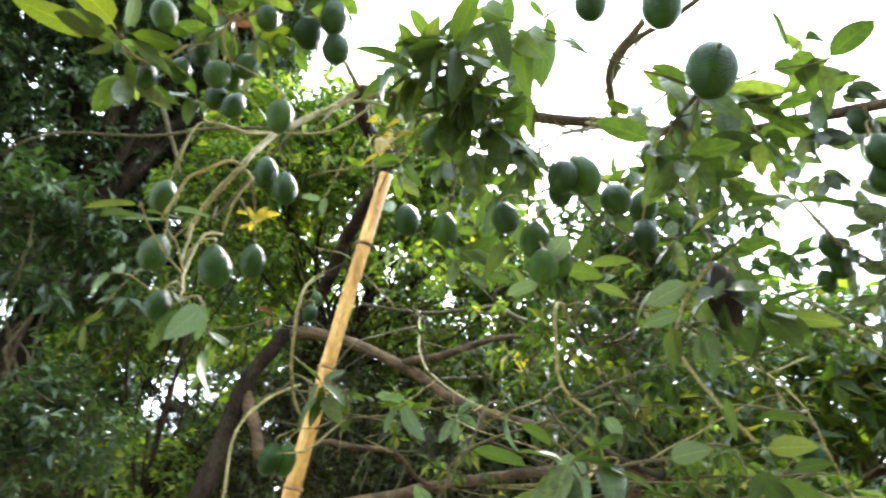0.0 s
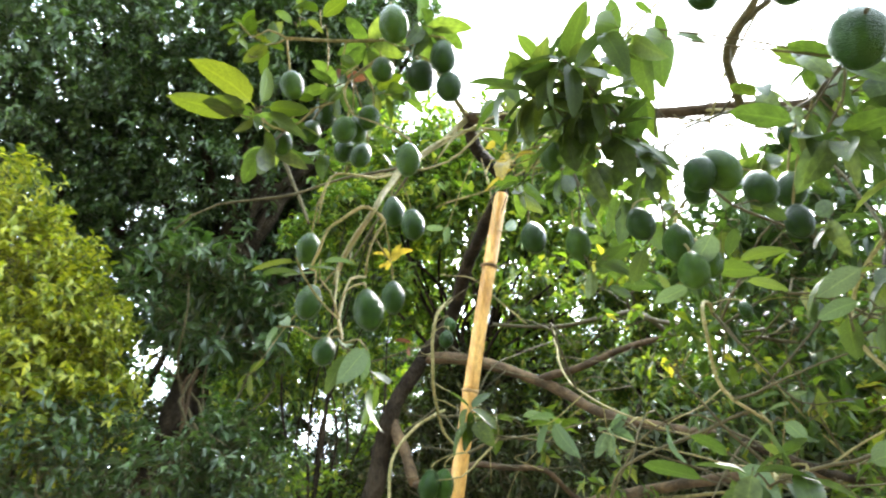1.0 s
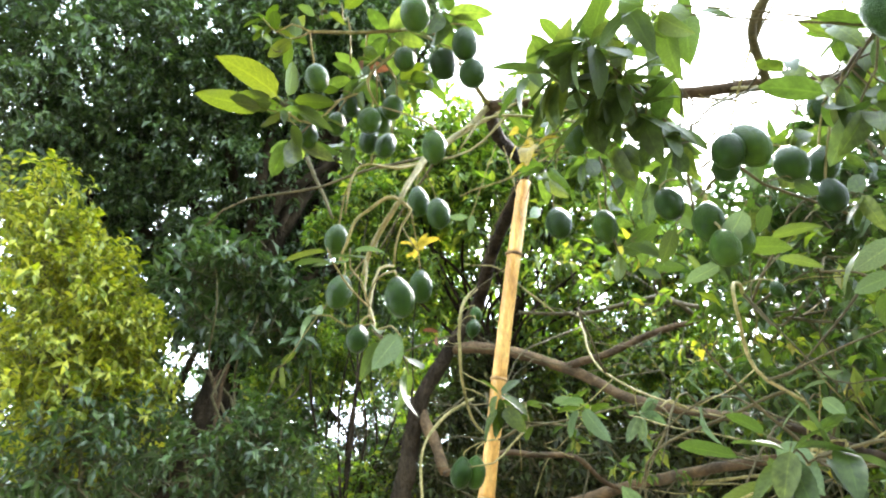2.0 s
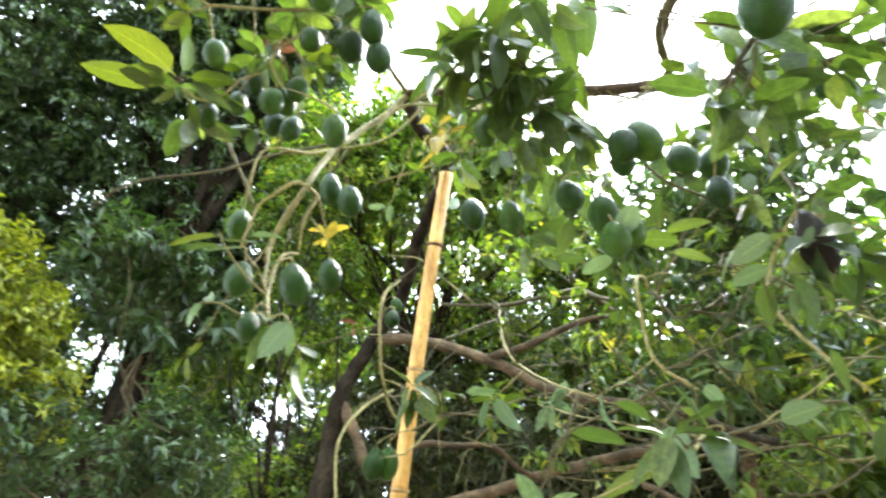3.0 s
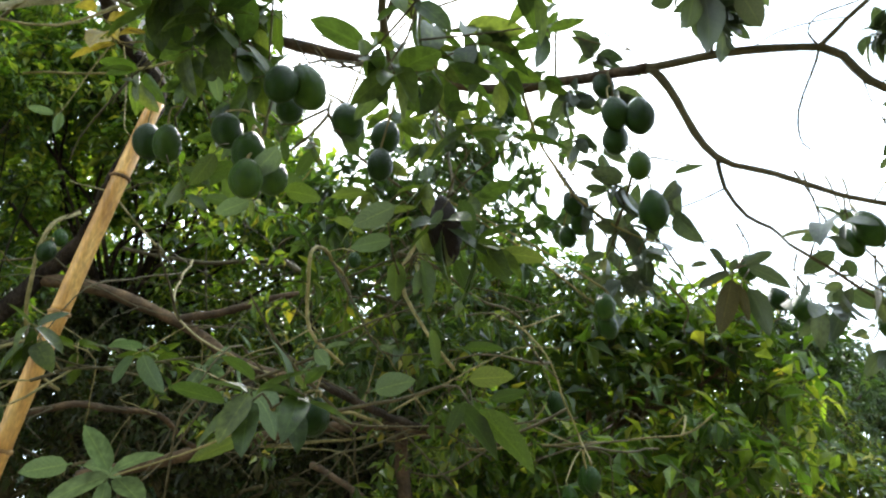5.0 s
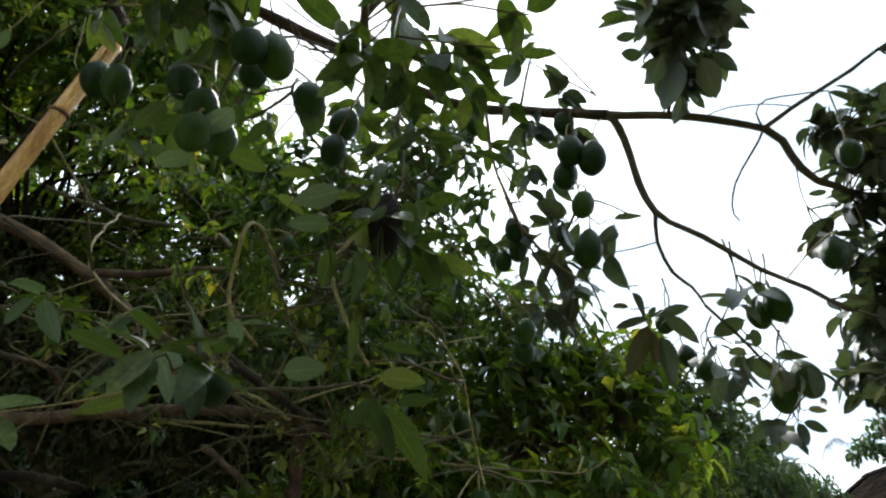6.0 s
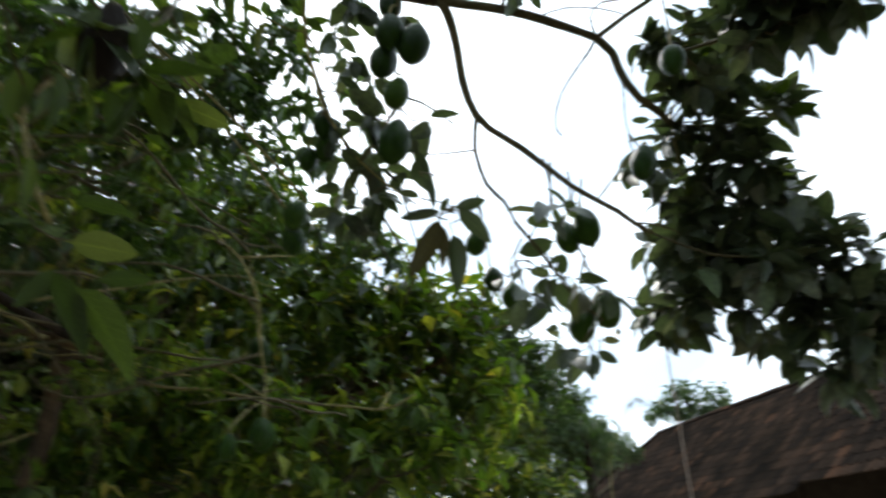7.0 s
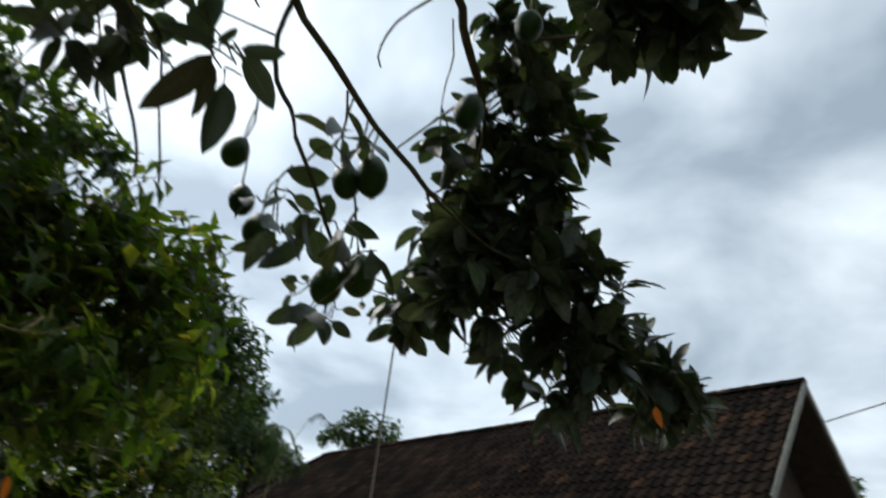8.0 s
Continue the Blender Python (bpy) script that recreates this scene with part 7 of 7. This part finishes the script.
for sgn in (1, -1):
    thatch = Geo()
    for row in range(2):
        for k in range(int(sl / 0.045)):
            q, s = row * 0.2 + rng.uniform(-0.03, 0.03), k * 0.045 + rng.uniform(-0.02, 0.02)
            p = SHED_AT + shed_x * s + shed_y * sgn * q * 0.8 + Vector((0, 0, -q * 0.55 + 0.06 + rng.uniform(-0.015, 0.03)))
            e = p + shed_y * sgn * 0.26 + Vector((0, 0, -0.2 + rng.uniform(-0.03, 0.03))) + shed_x * rng.uniform(-0.03, 0.03)
            n = Vector((0, 0, 0.03)) + shed_y * sgn * 0.02
            thatch.add([p - shed_x * 0.025, p + shed_x * 0.025, p + n, e - shed_x * 0.02, e + shed_x * 0.02, e + n * 0.6], [(0, 1, 4, 3), (1, 2, 5, 4), (2, 0, 3, 5), (3, 4, 5)])
    part("thatch", thatch.mesh("thatch"), THATCH, shed, kind="stuff")
    c4 = [SHED_AT + shed_x * s + shed_y * sgn * q + Vector((0, 0, -q * 0.69)) for s, q in ((0, 0), (sl, 0), (sl, 0.5), (0, 0.5))]
    part("roof", slab(c4, -0.04, (0, 0, 1)).mesh("roof"), TIMBER, shed)
    for s in (0.1, sl * 0.5, sl - 0.1):
        foot = SHED_AT + shed_x * s + shed_y * sgn * 0.4
        v, f, _ = tube([(foot.x, foot.y, -0.1), (foot.x, foot.y, 1.0), (foot.x, foot.y, sz - 0.3)], 0.05, 0.045, 7, 0.4, 0.1)
        part("post", Geo().add(v, f).mesh("post", True), TIMBER, shed)
# dark sheet standing in for the shaded inside of the shed
part("wall", slab([(SHED_AT.x, SHED_AT.y, -0.1), (SHED_END.x, SHED_END.y, -0.1), (SHED_END.x, SHED_END.y, sz - 0.2), (SHED_AT.x, SHED_AT.y, sz - 0.2)], 0.06, shed_y).mesh("wall"), TIMBER, shed, "dark sheet for the shade inside the shed")
reed = thing("reed", (REED[0][0], REED[0][1], 0), "tall reed with a nodding feathery plume", "grass")
stem_part("stem", [(REED[0][0], REED[0][1], -0.05)] + REED, 0.016, 0.006, TWIG, reed, sides=5)
plume = Geo()
for k in range(70):
    u = rng.random()
    p = Vector(REED[2]).lerp(Vector(REED[3]), u * 2) if u < 0.5 else Vector(REED[3]).lerp(Vector(REED[4]), u * 2 - 1)
    e = p + Vector((rng.uniform(-0.1, 0.1), rng.uniform(-0.1, 0.1), rng.uniform(-0.22, -0.02)))
    n = Vector((0.006, 0.006, 0))
    plume.add([p - n, p + n, e + n * 0.3, p + Vector((0, 0, 0.01))], [(0, 1, 2), (1, 3, 2), (3, 0, 2)])
part("plume", plume.mesh("plume"), THATCH, reed, kind="stuff")

# ridge caps
RC = 0.36
cap = Geo()
for q, k in ((0.0, 1.12), (0.03, 1.12), (RC + 0.04, 0.96)):
    cap.add([(q, k * 0.12 * math.sin(a), k * 0.10 * math.cos(a)) for a in [radians(-95 + 190 * j / 7) for j in range(8)]], [])
cap.f = [(r * 8 + j, r * 8 + j + 1, (r + 1) * 8 + j + 1, (r + 1) * 8 + j) for r in range(2) for j in range(7)]
cap_me = cap.mesh("ridge_cap", True)
cap_me.materials.append(CLAY)
rng = random.Random(5)
for k in range(int(ridge_len / RC) + 1):
    m = Matrix.Translation(RIDGE_A + along * (k * RC - 0.05) + Vector((0, 0, -0.01 + rng.uniform(-0.008, 0.008)))) @ Matrix((along, across, (0, 0, 1))).transposed().to_4x4()
    part("ridge_cap", cap_me, CLAY, house, m=m)

hip_dir = on_roof(ridge_len + HIP, eave(ridge_len), 1) - on_roof(ridge_len, 0, 1)
hip_long = hip_dir.length
hip_dir.normalize()
hip_side = Vector((0, 0, 1)).cross(hip_dir).normalized()
for k in range(int(hip_long / RC)):
    m = Matrix.Translation(on_roof(ridge_len, 0, 1, 0.0) + hip_dir * k * RC) @ Matrix((hip_dir, hip_side, hip_dir.cross(hip_side))).transposed().to_4x4()
    part("ridge_cap", cap_me, CLAY, house, m=m)

# roof tiles: a rolled clay profile, each overlapping the one below
TW, TL = 0.24, 0.30
prof = [(-0.5, 0.008), (-0.36, 0.046), (-0.2, 0.062), (-0.02, 0.020), (0.2, 0.0), (0.4, 0.003), (0.52, 0.020)]
tv = [(x * TW, 0.0, z + 0.004) for x, z in prof] + [(x * TW, TL * 1.12, z + 0.034) for x, z in prof] + [(x * TW, TL * 1.12, z + 0.008) for x, z in prof]
tf = [(r * 7 + j, r * 7 + j + 1, (r + 1) * 7 + j + 1, (r + 1) * 7 + j) for r in range(2) for j in range(6)]
tile_me = Geo().add(tv, tf).mesh("roof_tile")
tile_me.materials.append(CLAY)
tile_np = np.array(tv)
made = 0
for ri, sign in enumerate((1, -1)):
    n = Vector((0, 0, 1)) * math.cos(PITCH) + across * sign * math.sin(PITCH)
    down = on_roof(0, 1, sign) - on_roof(0, 0, sign)
    x_ax = along if sign == 1 else -along
    rest = Geo()
    for row in range(int(eave(ridge_len) / TL) + 1):
        for col in range(int((ridge_len + HIP * row * TL / eave(ridge_len)) / TW)):
            if row * TL > eave((col + 0.5) * TW):
                continue
            s, q = (col + 0.5) * TW, row * TL - 0.02 + rng.uniform(-0.006, 0.006)
            o = on_roof(s, q, sign, -0.035 + rng.uniform(-0.003, 0.004))
            tilt = rng.uniform(-0.02, 0.02)
            x2 = (x_ax + n * tilt).normalized()
            m = Matrix((x2, down, n)).transposed().to_4x4()
            m.translation = o
            if sign == 1 and s < 5.6 and made < 300 and row > 1:
                part("roof_tile", tile_me, CLAY, roofs[ri], m=m)
                made += 1
            else:
                a = np.array(m)
                rest.add(tile_np @ a[:3, :3].T + a[:3, 3], tf)
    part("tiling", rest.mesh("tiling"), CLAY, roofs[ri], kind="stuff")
